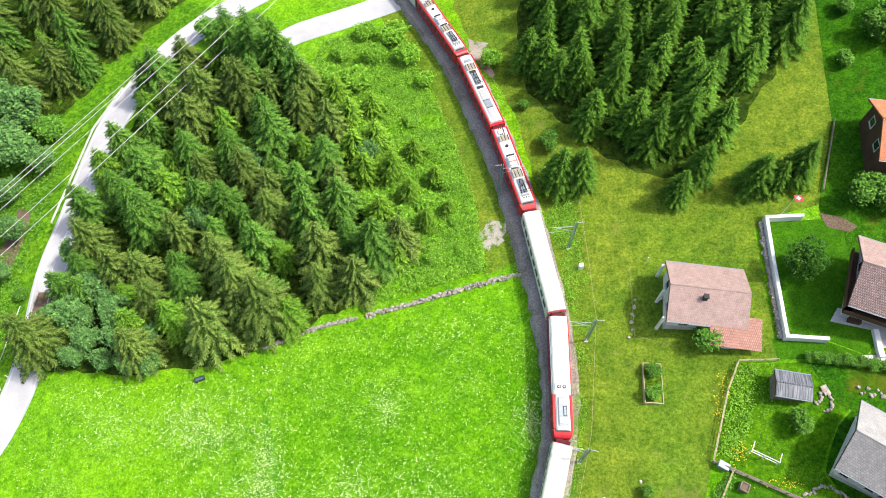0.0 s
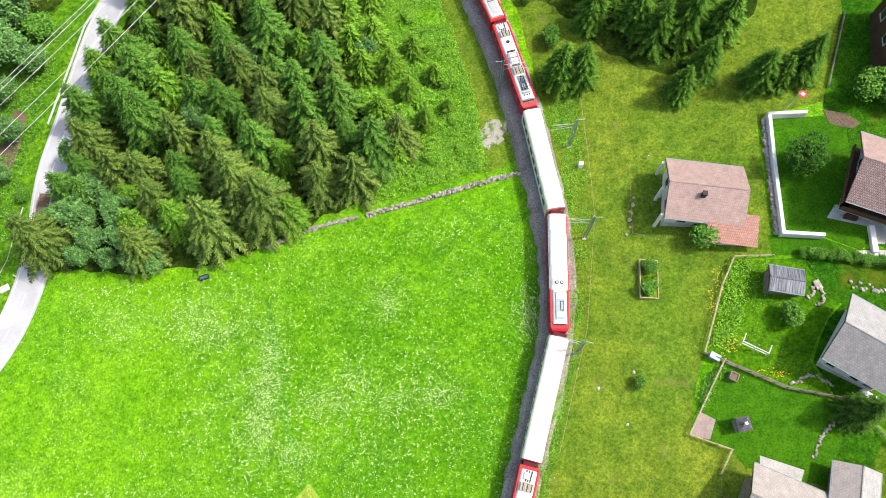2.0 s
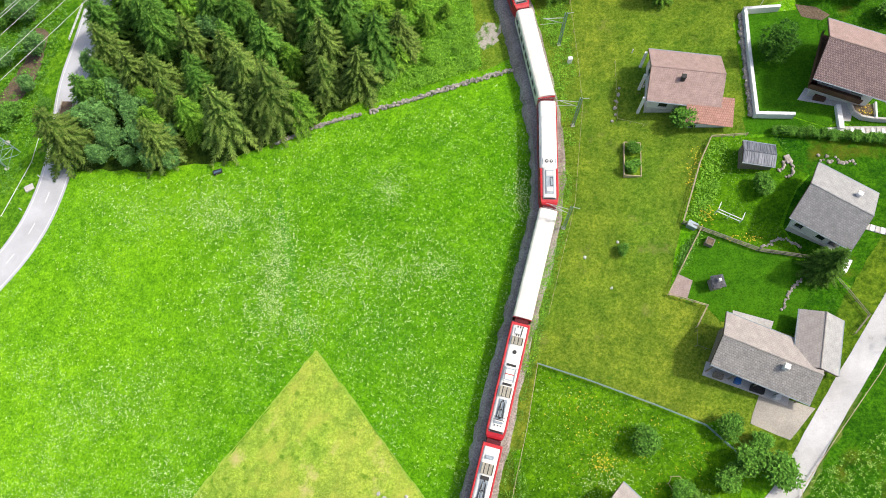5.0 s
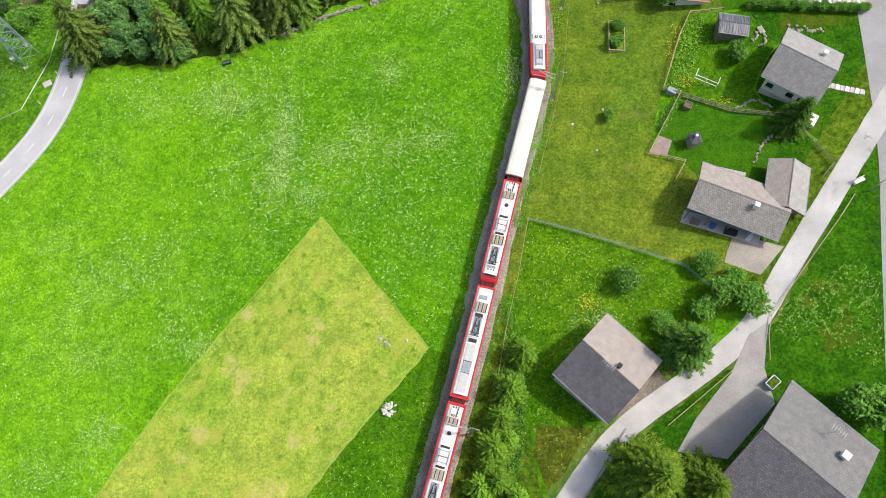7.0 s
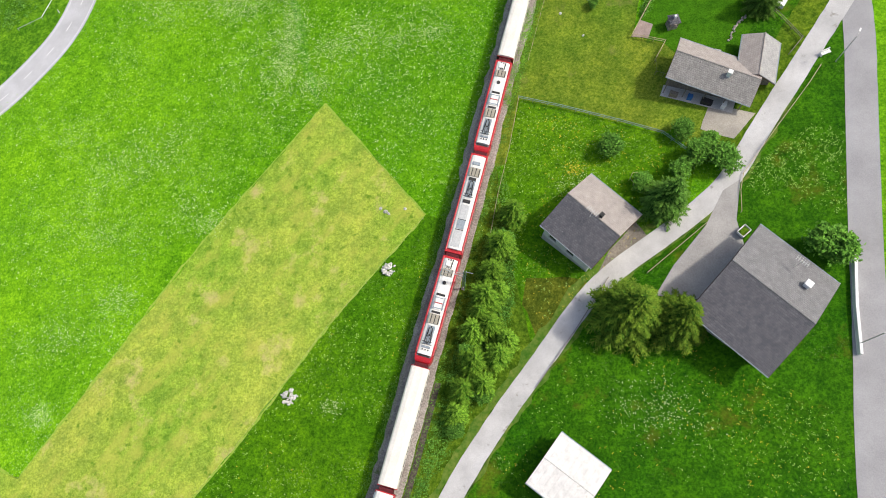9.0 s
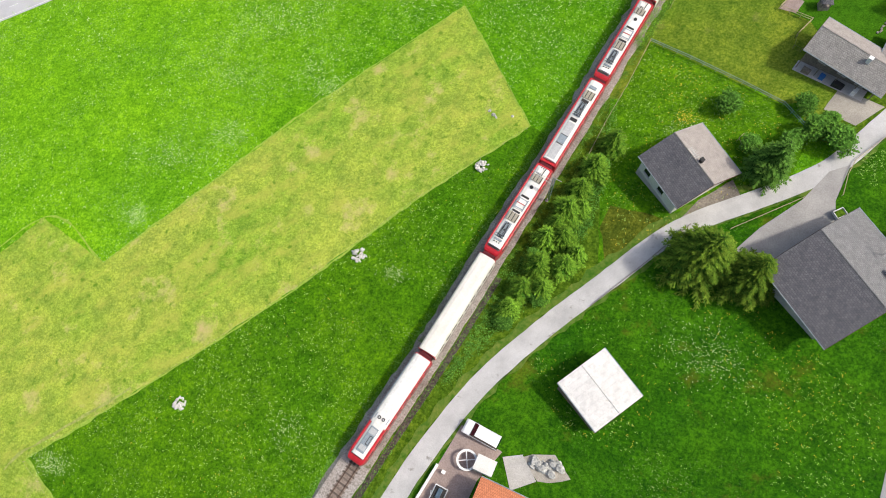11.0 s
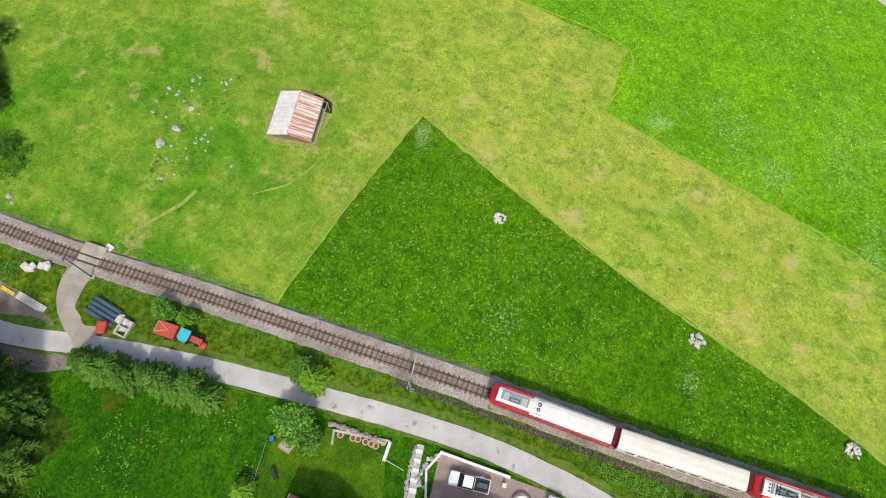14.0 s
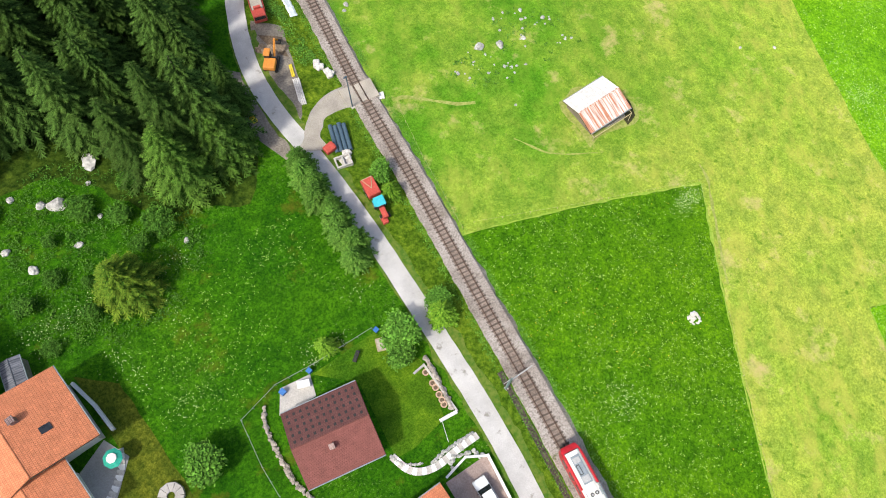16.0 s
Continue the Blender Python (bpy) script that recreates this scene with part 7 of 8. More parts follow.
for k, (x, y, s) in enumerate(((-49.6, -130.9, 1.7), (-52.9, -129.1, 1.5), (-57.3, -127.8, 1.1), (-51.0, -124.5, 0.7), (-50.2, -125.4, 0.6), (-52.0, -124.2, 0.5), (-63.6, -129.0, 1.0), (-63.3, -123.1, 0.5),
                               (-64.4, -122.6, 0.5), (-42.8, -129.1, 0.7), (-43.8, -127.2, 0.5), (-88.7, -101.8, 0.6), (-94.2, -97.7, 0.7), (-60.2, -131, 0.7), (-55.2, -131.5, 0.6), (-47, -126, 0.5), (-58.8, -129.4, 0.5),
                               (-61.5, -132.6, 0.8), (-56, -134, 0.6), (-46.0, -118.5, 0.5), (11.1, -149.2, 2.6), (18.1, -145.9, 2.4), (19.6, -147.2, 1.6), (25.2, -139.1, 1.5), (19.0, -138.8, 1.2), (7.9, -130.7, 0.9),
                               (22.1, -150.3, 1.3), (26.5, -143.5, 1.2), (14.5, -141.0, 0.8), (10.2, -136.5, 0.7), (13.0, -146.5, 0.9), (-37.5, -151.5, 1.0), (-36.4, -150.6, 0.7), (23.9, 9.3, 0.4), (25.2, 15.9, 0.55),
                               (-7.4, -18.2, 0.7), (-8.2, -17.6, 0.6), (-6.9, -18.6, 0.5), (-4.4, -18.0, 0.6), (20.6, 14.0, 0.5))):
    boulder(x, y, s, k=k)
scatter = random.Random(37)
for cx, cy, n, spread in ((-50.4, -124.6, 7, 1.3), (-43.4, -128.2, 5, 1.2), (-57.2, -127.6, 4, 0.8), (-63.0, -123.4, 5, 1.0), (-62.6, -128.8, 6, 1.6), (-49.0, -130.0, 4, 1.4), (-47.2, -127.4, 4, 1.2), (-58.6, -131.6, 5, 1.8)):
    for k in range(n):
        boulder(cx + scatter.gauss(0, spread), cy + scatter.gauss(0, spread), scatter.uniform(0.22, 0.5), "small pale stone lying in the grass", k)
herb_growth("boulder_weeds", [(-66, -121), (-60, -121), (-48, -122), (-41, -126), (-42, -131), (-50, -133), (-60, -134), (-66, -130)], 60, 31, LEAF, "green weeds among the stones", 0.2, 0.35)


def stone_heap(x, y, n, spread):
    heap = thing("stone_heap", "heap of white limestone rubble on the meadow", "stone heap", at(x, y), "stone heaps")
    rng = random.Random(int(x * 7 + y))
    for k in range(n):
        r = spread * math.sqrt(rng.random())
        a = rng.uniform(0, 6.28)
        ob = new("stone", rng.choice(RUBBLE))
        ob.parent = heap
        ob.matrix_basis = pose(r * math.cos(a), r * math.sin(a), 0.1 + 0.35 * (1 - r / spread), rng.uniform(0, 90), rng.uniform(0, 90), rng.uniform(0, 360)) @ Matrix.Scale(rng.uniform(0.22, 0.62), 4)


stone_heap(-6.7, -27.7, 34, 1.0)
stone_heap(-20.8, -46.2, 38, 1.1)
stone_heap(-39.5, -74.7, 32, 0.9)


# ---- power line ----
def pylon(x, y, turn, high=23.0):
    p = thing("power_pylon", "green lattice steel power pylon beside the pass road", "pylon", at(x, y, turn))
    half = lambda z: 1.9 - 1.55 * min(1, z / (high * 0.85))
    for sx in (-1, 1):
        for sy in (-1, 1):
            bm = bmesh.new()
            rod(bm, (sx * half(0), sy * half(0), -1.0), (sx * half(high * 0.85), sy * half(high * 0.85), high * 0.85), 0.10, 0.07, 5)
            rod(bm, (sx * half(high * 0.85), sy * half(high * 0.85), high * 0.85), (0, 0, high), 0.07, 0.05, 5)
            part("leg", bm, TEAL, p)
            part("footing", boxed(sx * 1.9 - 0.4, sx * 1.9 + 0.4, sy * 1.9 - 0.4, sy * 1.9 + 0.4, -0.8, 0.25, bevel=0.05), CONCRETE, p)
    levels = [0, 2.6, 5.0, 7.2, 9.2, 11.0, 12.8, 14.5, 16.2, 18.0, 19.5]
    for i, (a, b) in enumerate(zip(levels, levels[1:])):
        for (x0, y0), (x1, y1) in (((-1, -1), (1, -1)), ((1, -1), (1, 1)), ((1, 1), (-1, 1)), ((-1, 1), (-1, -1))):
            for p0, p1 in (((x0 * half(a), y0 * half(a), a), (x1 * half(b), y1 * half(b), b)), ((x1 * half(a), y1 * half(a), a), (x0 * half(b), y0 * half(b), b)),
                           ((x0 * half(b), y0 * half(b), b), (x1 * half(b), y1 * half(b), b))):
                part("brace", rod(bmesh.new(), p0, p1, 0.05, 0.05, 4), TEAL, p)
    for z in (17.0, 20.0):
        bm = bmesh.new()
        rod(bm, (-3.4, 0, z), (3.4, 0, z), 0.10, 0.10, 5)
        rod(bm, (-3.4, 0, z), (0, 0, z + 1.2), 0.06, 0.06, 4)
        rod(bm, (3.4, 0, z), (0, 0, z + 1.2), 0.06, 0.06, 4)
        part("crossarm", bm, TEAL, p)
    return p


pylon(-78.2, 40.6, -34)
lines = thing("power_line", "thin pale overhead power cables", "power line", kind="structure")
for off, z in ((-3.3, 17), (0.2, 22.8), (3.3, 17), (-3.3, 20), (3.3, 20)):
    q = Vector((0.83, -0.56, 0))
    a = Vector((-78.2, 40.6, gz(-78.2, 40.6) + z)) + q * off
    for d in (Vector((0.555, 0.832, 0)), Vector((-0.62, -0.78, 0))):
        verts, faces = [], []
        for k in range(25):
            f = k / 24
            p = a + d * 170 * f
            p.z += -6.0 * 4 * f * (1 - f) * 0.35 + 2 * f
            for u in ((0.03, 0, 0), (-0.015, 0.02, 0.02), (-0.015, -0.02, -0.02)):
                verts.append(p + Vector(u))
            if k:
                b = 3 * k
                for i in range(3):
                    faces.append((b - 3 + i, b - 3 + (i + 1) % 3, b + (i + 1) % 3, b + i))
        raw("cable", verts, faces, STEEL, lines)


# ---- garden things ----
def planter(x, y, turn, a, b, label, mat=None, fill=None, high=0.45):
    p = thing("raised_bed", label, "raised bed", at(x, y, turn))
    mat = mat or PALEWOOD
    for b4 in ((-a / 2, a / 2, -b / 2 - 0.06, -b / 2 + 0.06), (-a / 2, a / 2, b / 2 - 0.06, b / 2 + 0.06), (-a / 2 - 0.06, -a / 2 + 0.06, -b / 2, b / 2), (a / 2 - 0.06, a / 2 + 0.06, -b / 2, b / 2)):
        part("side_board", boxed(*b4, -0.4, high, bevel=0.015), mat, p)
    part("soil", boxed(-a / 2 + 0.07, a / 2 - 0.07, -b / 2 + 0.07, b / 2 - 0.07, -0.3, high - 0.12, bevel=0.0), fill or ROUGH_GRASS, p)
    return p


planter(28.1, 28.4, -4, 2.4, 5.4, "long wooden raised bed with shrubs on the pasture")
planter(37.0, 14.8, 62, 1.0, 1.0, "square wooden compost bin", GREYWOOD, SOIL, 0.8)


def pergola(x, y, turn):
    p = thing("trellis_frame", "white timber bean trellis in the garden", "trellis", at(x, y, turn))
    for dx in (-1.7, 0, 1.7):
        part("post", boxed(dx - 0.05, dx + 0.05, -0.05, 0.05, -0.4, 1.5, bevel=0.01), WHITEPAINT, p)
    for z in (0.7, 1.45):
        part("rail", boxed(-1.75, 1.75, -0.04, 0.04, z, z + 0.08, bevel=0.01), WHITEPAINT, p)
    for dx in (-1.7, 1.7):
        part("arm", boxed(dx - 0.04, dx + 0.04, 0, 1.2, 1.4, 1.48, bevel=0.01), WHITEPAINT, p)


pergola(39.7, 18.2, -27)


def grill(x, y, turn):
    g = thing("garden_barbecue", "dark square garden fireplace with white chimney on the lawn", "barbecue", at(x, y, turn))
    part("base", boxed(-0.7, 0.7, -0.7, 0.7, -0.3, 0.8, bevel=0.04), STONE, g)
    bm = bmesh.new()
    bmesh.ops.create_cone(bm, cap_ends=True, segments=4, radius1=1.25, radius2=0.45, depth=0.45, matrix=Matrix.Translation((0, 0, 1.95)) @ Matrix.Rotation(math.pi / 4, 4, "Z"))
    part("hood", bm, DARK_SLATE, g, "dark slate hood")
    for sx in (-0.6, 0.6):
        for sy in (-0.6, 0.6):
            part("post", boxed(sx - 0.07, sx + 0.07, sy - 0.07, sy + 0.07, 0.7, 1.9, bevel=0.01), GREYWOOD, g)
    part("chimney", boxed(-0.18, 0.18, -0.18, 0.18, 2.0, 2.6, bevel=0.02), WHITEPAINT, g)


grill(37.0, 8.8, 10)


def trolley(x, y, turn):
    t = thing("garden_cart", "white-framed metal cart with green load", "cart", at(x, y, turn))
    part("bed", boxed(-0.8, 0.8, -0.55, 0.55, 0.35, 0.5, bevel=0.03), STEEL, t)
    for b4 in ((-0.85, 0.85, -0.6, -0.52), (-0.85, 0.85, 0.52, 0.6), (-0.85, -0.77, -0.6, 0.6), (0.77, 0.85, -0.6, 0.6)):
        part("side", boxed(*b4, 0.4, 0.85, bevel=0.01), WHITEPAINT, t)
    part("load", boxed(-0.7, 0.7, -0.45, 0.45, 0.5, 0.7, bevel=0.08), ROUGH_GRASS, t)
    for sx in (-0.5, 0.5):
        for sy in (-0.6, 0.6):
            bm = bmesh.new()
            rod(bm, (sx, sy - 0.06, 0.22), (sx, sy + 0.06, 0.22), 0.22, 0.22, 14)
            part("wheel", bm, DARK, t)


trolley(42.7, -26.0, 40)


def bench(x, y, turn, label, mat=None, cat="bench"):
    mat = mat or GREYWOOD
    b = thing("garden_bench", label, cat, at(x, y, turn))
    for k in range(3):
        part("slat", boxed(-0.8, 0.8, -0.25 + 0.17 * k, -0.11 + 0.17 * k, 0.42, 0.46, bevel=0.005), mat, b)
    part("backrest", boxed(-0.8, 0.8, 0.26, 0.31, 0.5, 0.85, bevel=0.01), mat, b)
    for sx in (-0.7, 0.7):
        part("leg", boxed(sx - 0.05, sx + 0.05, -0.25, 0.28, -0.1, 0.42, bevel=0.01), mat, b)


def tyre_planter(x, y):
    """An old tyre laid flat, planted up."""
    t = thing("tyre_planter", "round clay-coloured planter ring with earth in it", "planter", at(x, y), "planters by the lane")
    verts, faces = [], []
    n, m = 16, 8
    for i in range(n):
        a = 2 * math.pi * i / n
        for j in range(m):
            b = 2 * math.pi * j / m
            r = 0.38 + 0.10 * math.cos(b)
            verts.append((r * math.cos(a), r * math.sin(a), 0.16 + 0.13 * math.sin(b)))
            faces.append((i * m + j, ((i + 1) % n) * m + j, ((i + 1) % n) * m + (j + 1) % m, i * m + (j + 1) % m))
    raw("ring", verts, faces, CLAY, t, shade=True)
    part("earth", disc(bmesh.new(), 0, 0, 0.02, 0.14, 0.32), SOIL, t, "dark planting earth")


CLAY = material("pale clay ring", ((0.42, 0.27, 0.18), (0.60, 0.46, 0.34)), None, 6, 1, 0.85)
for x, y in ((-4.3, -94.8), (-4.0, -93.1), (-3.9, -92.4), (-3.6, -91.4), (-3.4, -90.6), (-3.2, -90.0)):
    tyre_planter(x, y)
solid_wall("garden_edging", [(-3.1, -95.7), (-4.8, -95.7), (-3.9, -88.3)], 0.28, 0.45, CONCRETE, "pale concrete edging at the lawn's corner")
solid_wall("garden_edging", [(-3.6, -88.2), (-1.5, -88.7)], 0.42, 0.6, WHITEPAINT, "white end wall of the lawn")
fence([(-1.5, -88.6), (-0.3, -86.1)], "white cord between two garden posts", WHITEPAINT, 0.7, 1.4, 1, 0.04, 0.03)
for x, y, turn in ((0.0, -76.0, 20), (0.7, -73.2, -15)):
    chair = thing("garden_chair", "white metal garden chair folded open on the terrace", "chair", at(x, y, turn, 0.12), "terrace chairs")
    part("seat", boxed(-0.25, 0.25, -0.25, 0.25, 0.42, 0.46, bevel=0.01), WHITEPAINT, chair)
    part("backrest", boxed(-0.27, -0.23, -0.25, 0.25, 0.46, 0.95, bevel=0.01), WHITEPAINT, chair)
    for lx in (-0.22, 0.22):
        for ly in (-0.22, 0.22):
            part("leg", rod(bmesh.new(), (lx, ly, 0.0), (lx, ly, 0.43), 0.02), WHITEPAINT, chair)
flag = thing("flagpole", "white flagpole with a red flag bearing a white cross", "flagpole", at(48.0, 51.4))
part("pole", rod(bmesh.new(), (0, 0, -0.2), (0, 0, 5.0), 0.05, 0.035), WHITEPAINT, flag)
cloth = part("flag", boxed(0.04, 1.1, -0.5, 0.5, 4.55, 4.6, bevel=0.01), RED, flag, "red flag cloth")
part("cross_bar", boxed(0.27, 0.87, -0.1, 0.1, 4.595, 4.61), WHITEPAINT, cloth)
part("cross_bar", boxed(0.47, 0.67, -0.3, 0.3, 4.597, 4.613), WHITEPAINT, cloth)
bench(1.2, -102.5, 30, "dark garden bench on the lawn", DARK)
bench(57.2, 0.6, 25, "white bench at the lane fork", WHITEPAINT)
planter(-2.4, -101.6, 62, 1.7, 1.3, "wooden sandbox at the lawn's edge", PALEWOOD, GRAVEL, 0.35)


def flower_ring(x, y, r):
    g = thing("flower_ring", "ring of small posts round a flower bed", "flower bed", at(x, y))
    for k in range(6):
        a = k * math.pi / 3
        bm = bmesh.new()
        rod(bm, (r * math.cos(a), r * math.sin(a), -0.2), (r * math.cos(a), r * math.sin(a), 0.7), 0.04)
        part("post", bm, PALEWOOD, g)
        bm = bmesh.new()
        b = a + math.pi / 3
        rod(bm, (r * math.cos(a), r * math.sin(a), 0.62), (r * math.cos(b), r * math.sin(b), 0.62), 0.03)
        part("rail", bm, PALEWOOD, g)


flower_ring(29.6, -16.6, 1.0)


def umbrella(x, y, mat, label):
    u = thing("parasol", label, "parasol", at(x, y))
    bm = bmesh.new()
    rod(bm, (0, 0, -0.2), (0, 0, 2.4), 0.03)
    part("pole", bm, STEEL, u)
    bm = bmesh.new()
    bmesh.ops.create_cone(bm, cap_ends=True, segments=8, radius1=1.2, radius2=0.1, depth=0.5, matrix=Matrix.Translation((0, 0, 2.35)))
    part("canopy", bm, mat, u)
    bm = bmesh.new()
    bmesh.ops.create_cone(bm, cap_ends=True, segments=8, radius1=0.62, radius2=0.05, depth=0.2, matrix=Matrix.Translation((0, 0, 2.62)))
    part("vent", bm, WHITEPAINT, u)
    bm = bmesh.new()
    rod(bm, (0, 0, -0.2), (0, 0, 0.1), 0.35, 0.3, 12)
    part("base", bm, CONCRETE, u)


GREENCLOTH = material("green parasol cloth", ((0.02, 0.30, 0.22), (0.03, 0.38, 0.28)), None, 4, 1, 0.7)
umbrella(30.3, -111.0, GREENCLOTH, "green octagonal parasol on the terrace")
sheet("house_terrace", [(30.4, -114.2), (29.3, -110.6), (32.8, -107.4), (36, -108.4), (36, -112)], GREYPAVE, 0.09, "grey paved terrace with planting", "terrace")
sheet("back_patio", [(13.4, -102.8), (11.2, -105.6), (7.2, -104.6), (8.4, -101.8)], CONCRETE, 0.10, "pale concrete patio behind the house", "patio")


def crate(x, y, turn, a, b, high, mat, label, name="storage_box", category="box", lift=0.0):
    c = thing(name, label, category, at(x, y, turn, lift))
    part("body", boxed(-a / 2, a / 2, -b / 2, b / 2, -0.1, high, bevel=0.04), mat, c)
    part("lid", boxed(-a / 2 - 0.03, a / 2 + 0.03, -b / 2 - 0.03, b / 2 + 0.03, high, high + 0.06, bevel=0.02), mat, c)
    return c


crate(8.6, -104.0, -30, 1.6, 0.9, 0.7, WHITEPAINT, "white garden table on the patio", "garden_table", "table")
crate(11.2, -104.9, 10, 0.7, 0.7, 0.8, TARP_BLUE, "blue plastic bin on the patio")
crate(7.0, -104.9, 10, 0.6, 0.6, 0.8, TARP_BLUE, "blue plastic bin on the patio")
crate(-3.2, -103.6, 10, 0.6, 0.6, 0.6, TARP_BLUE, "small blue box in the garden corner")
crate(35.0, 17.4, -30, 1.3, 0.8, 0.9, GREY_UNIT, "blue-grey covered box in the garden corner")
crate(20.2, 46.1, 10, 0.6, 0.5, 1.2, WHITEPAINT, "white railway cabinet beside the line", "railway_cabinet", "cabinet")
crate(14.0, 43.7, -5, 1.2, 1.8, 0.06, CONCRETE, "flat concrete cover slab in the grass", "cover_slab", "slab", 0.3)
crate(-72.2, 33.6, 30, 1.5, 1.1, 0.3, CONCRETE, "pale concrete manhole block beside the pass road", "manhole_block", "manhole")
crate(48.5, 26.2, 20, 0.8, 1.2, 0.15, STONE, "stone slab beside the shed", "stone_slab", "slab")


def stairs(points, width, label):
    line = spline(points, 0.62)
    nrm = normals(line)
    st = thing("garden_stairs", label, "stairs", at(*line[0]))
    inv = st.matrix_world.inverted()
    for i, (p, q) in enumerate(zip(line, nrm)):
        ang = math.degrees(math.atan2(q[1], q[0]))
        ob = part("step", boxed(-width / 2, width / 2, -0.34, 0.34, -0.4, 0.14, bevel=0.02), WHITEPAINT if i % 2 else CONCRETE, st)
        ob.matrix_basis = inv @ pose(p[0], p[1], gz(p[0], p[1]), 0, 0, ang)


crate(36.0, -3.4, -23, 1.2, 0.7, 0.7, GREYWOOD, "wooden bench chest on the veranda", "storage_chest", "chest")
crate(38.2, -4.2, -23, 0.7, 0.7, 0.75, TARP_BLUE, "blue plastic tub on the veranda")
crate(40.4, -5.3, -23, 1.6, 0.8, 0.72, DARK, "dark garden table on the veranda", "garden_table", "table")
crate(42.6, -6.2, -23, 0.6, 0.9, 0.9, WHITEPAINT, "white storage box on the veranda")
stairs([(-3.4, -84.2), (-0.5, -84.6), (2.6, -84.8), (4.6, -85.6), (5.8, -87.0), (6.2, -89.2)], 0.95, "curving pale stone garden stairs")
stairs([(54.0, 29.7), (56.5, 29.4), (60, 28.9), (62.6, 28.3)], 1.3, "white stepped path beside the chalet")
crate(53.6, 35.0, -21, 1.5, 0.8, 0.72, TIMBER, "brown wooden table on the chalet terrace", "garden_table", "table")
stairs([(55.4, 16.0), (57.5, 15.0), (60, 14.0)], 0.9, "pale stepping stones beside the house")
stairs([(29.8, -111.8), (30.6, -110.2), (32.0, -108.8), (33.6, -107.8)], 0.9, "curved white stone path round the terrace")
round_patio = thing("round_patio", "round pale paved seat circle in the garden", "patio", at(28.3, -103.5))
for k in range(10):
    bm = bmesh.new()
    a, b = k * math.pi / 5 + 0.02, (k + 1) * math.pi / 5 - 0.02
    prism(bm, [(0.5 * math.cos(a), 0.5 * math.sin(a)), (1.6 * math.cos(a), 1.6 * math.sin(a)), (1.6 * math.cos(b), 1.6 * math.sin(b)), (0.5 * math.cos(b), 0.5 * math.sin(b))], -0.3, 0.34)
    part("paving_slab", bm, GREYPAVE, round_patio)


def hedge(a, b, n, r):
    for k in range(n):
        f = k / (n - 1)
        plant(BUSH[k % 2], a[0] + (b[0] - a[0]) * f, a[1] + (b[1] - a[1]) * f, r * (0.9 + 0.2 * (k % 3) / 2), 1.0, "clipped green hedge shrub beside the path")


hedge((47.4, 30.6), (62, 27.2), 18, 0.36)
herb_growth("garden_growth", [(38.4, 29.6), (34.6, 18.6), (36.4, 17.6), (38.8, 22), (41, 29.6)], 200, 31, HERBLEAF, "bright garden plants along the fence", 0.13, 0.6)
herb_growth("shade_growth", [(36.0, 16.4), (33.9, 12.4), (32.6, 10.8), (33.6, 14)], 90, 32, LEAF, "green plants along the rail fence", 0.13, 0.6)


# ---- vehicles and building site ----
TYRE = material("black rubber tyre", ((0.018, 0.018, 0.018), (0.035, 0.034, 0.033)), None, 8, 1, 0.85)
CARWHITE = material("white car paint", ((0.76, 0.77, 0.78), (0.82, 0.83, 0.84)), None, 2, 1, 0.25, spec=0.6)
RIGRED = material("faded red machine paint", ((0.42, 0.06, 0.045), (0.55, 0.10, 0.075)), None, 4, 1, 0.5)
ORANGEPAINT = material("orange machine paint", ((0.60, 0.22, 0.04), (0.72, 0.30, 0.06)), None, 4, 1, 0.5)
TURQ = material("turquoise machine paint", ((0.04, 0.42, 0.50), (0.06, 0.52, 0.60)), None, 4, 1, 0.4)
PIPEBLUE = material("dark blue-grey plastic", ((0.05, 0.09, 0.13), (0.09, 0.14, 0.19)), None, 3, 1, 0.4)
YELLOW = material("yellow paint", ((0.65, 0.50, 0.04), (0.78, 0.62, 0.06)), None, 4, 1, 0.5)


PALEBLUE = material("light blue paint", ((0.20, 0.42, 0.58), (0.28, 0.52, 0.68)), None, 4, 1, 0.4)


def wheels(t, xs, half, r, w=0.22):
    for x in xs:
        for s in (-1, 1):
            bm = bmesh.new()
            rod(bm, (x, s * half - w / 2, r), (x, s * half + w / 2, r), r, r, 18)
            wh = part("wheel", bm, TYRE, t)
            bm = bmesh.new()
            rod(bm, (x, s * (half + w / 2) - 0.02, r), (x, s * (half + w / 2) + 0.02, r), r * 0.55, r * 0.5, 12)
            part("rim", bm, STEEL, wh)


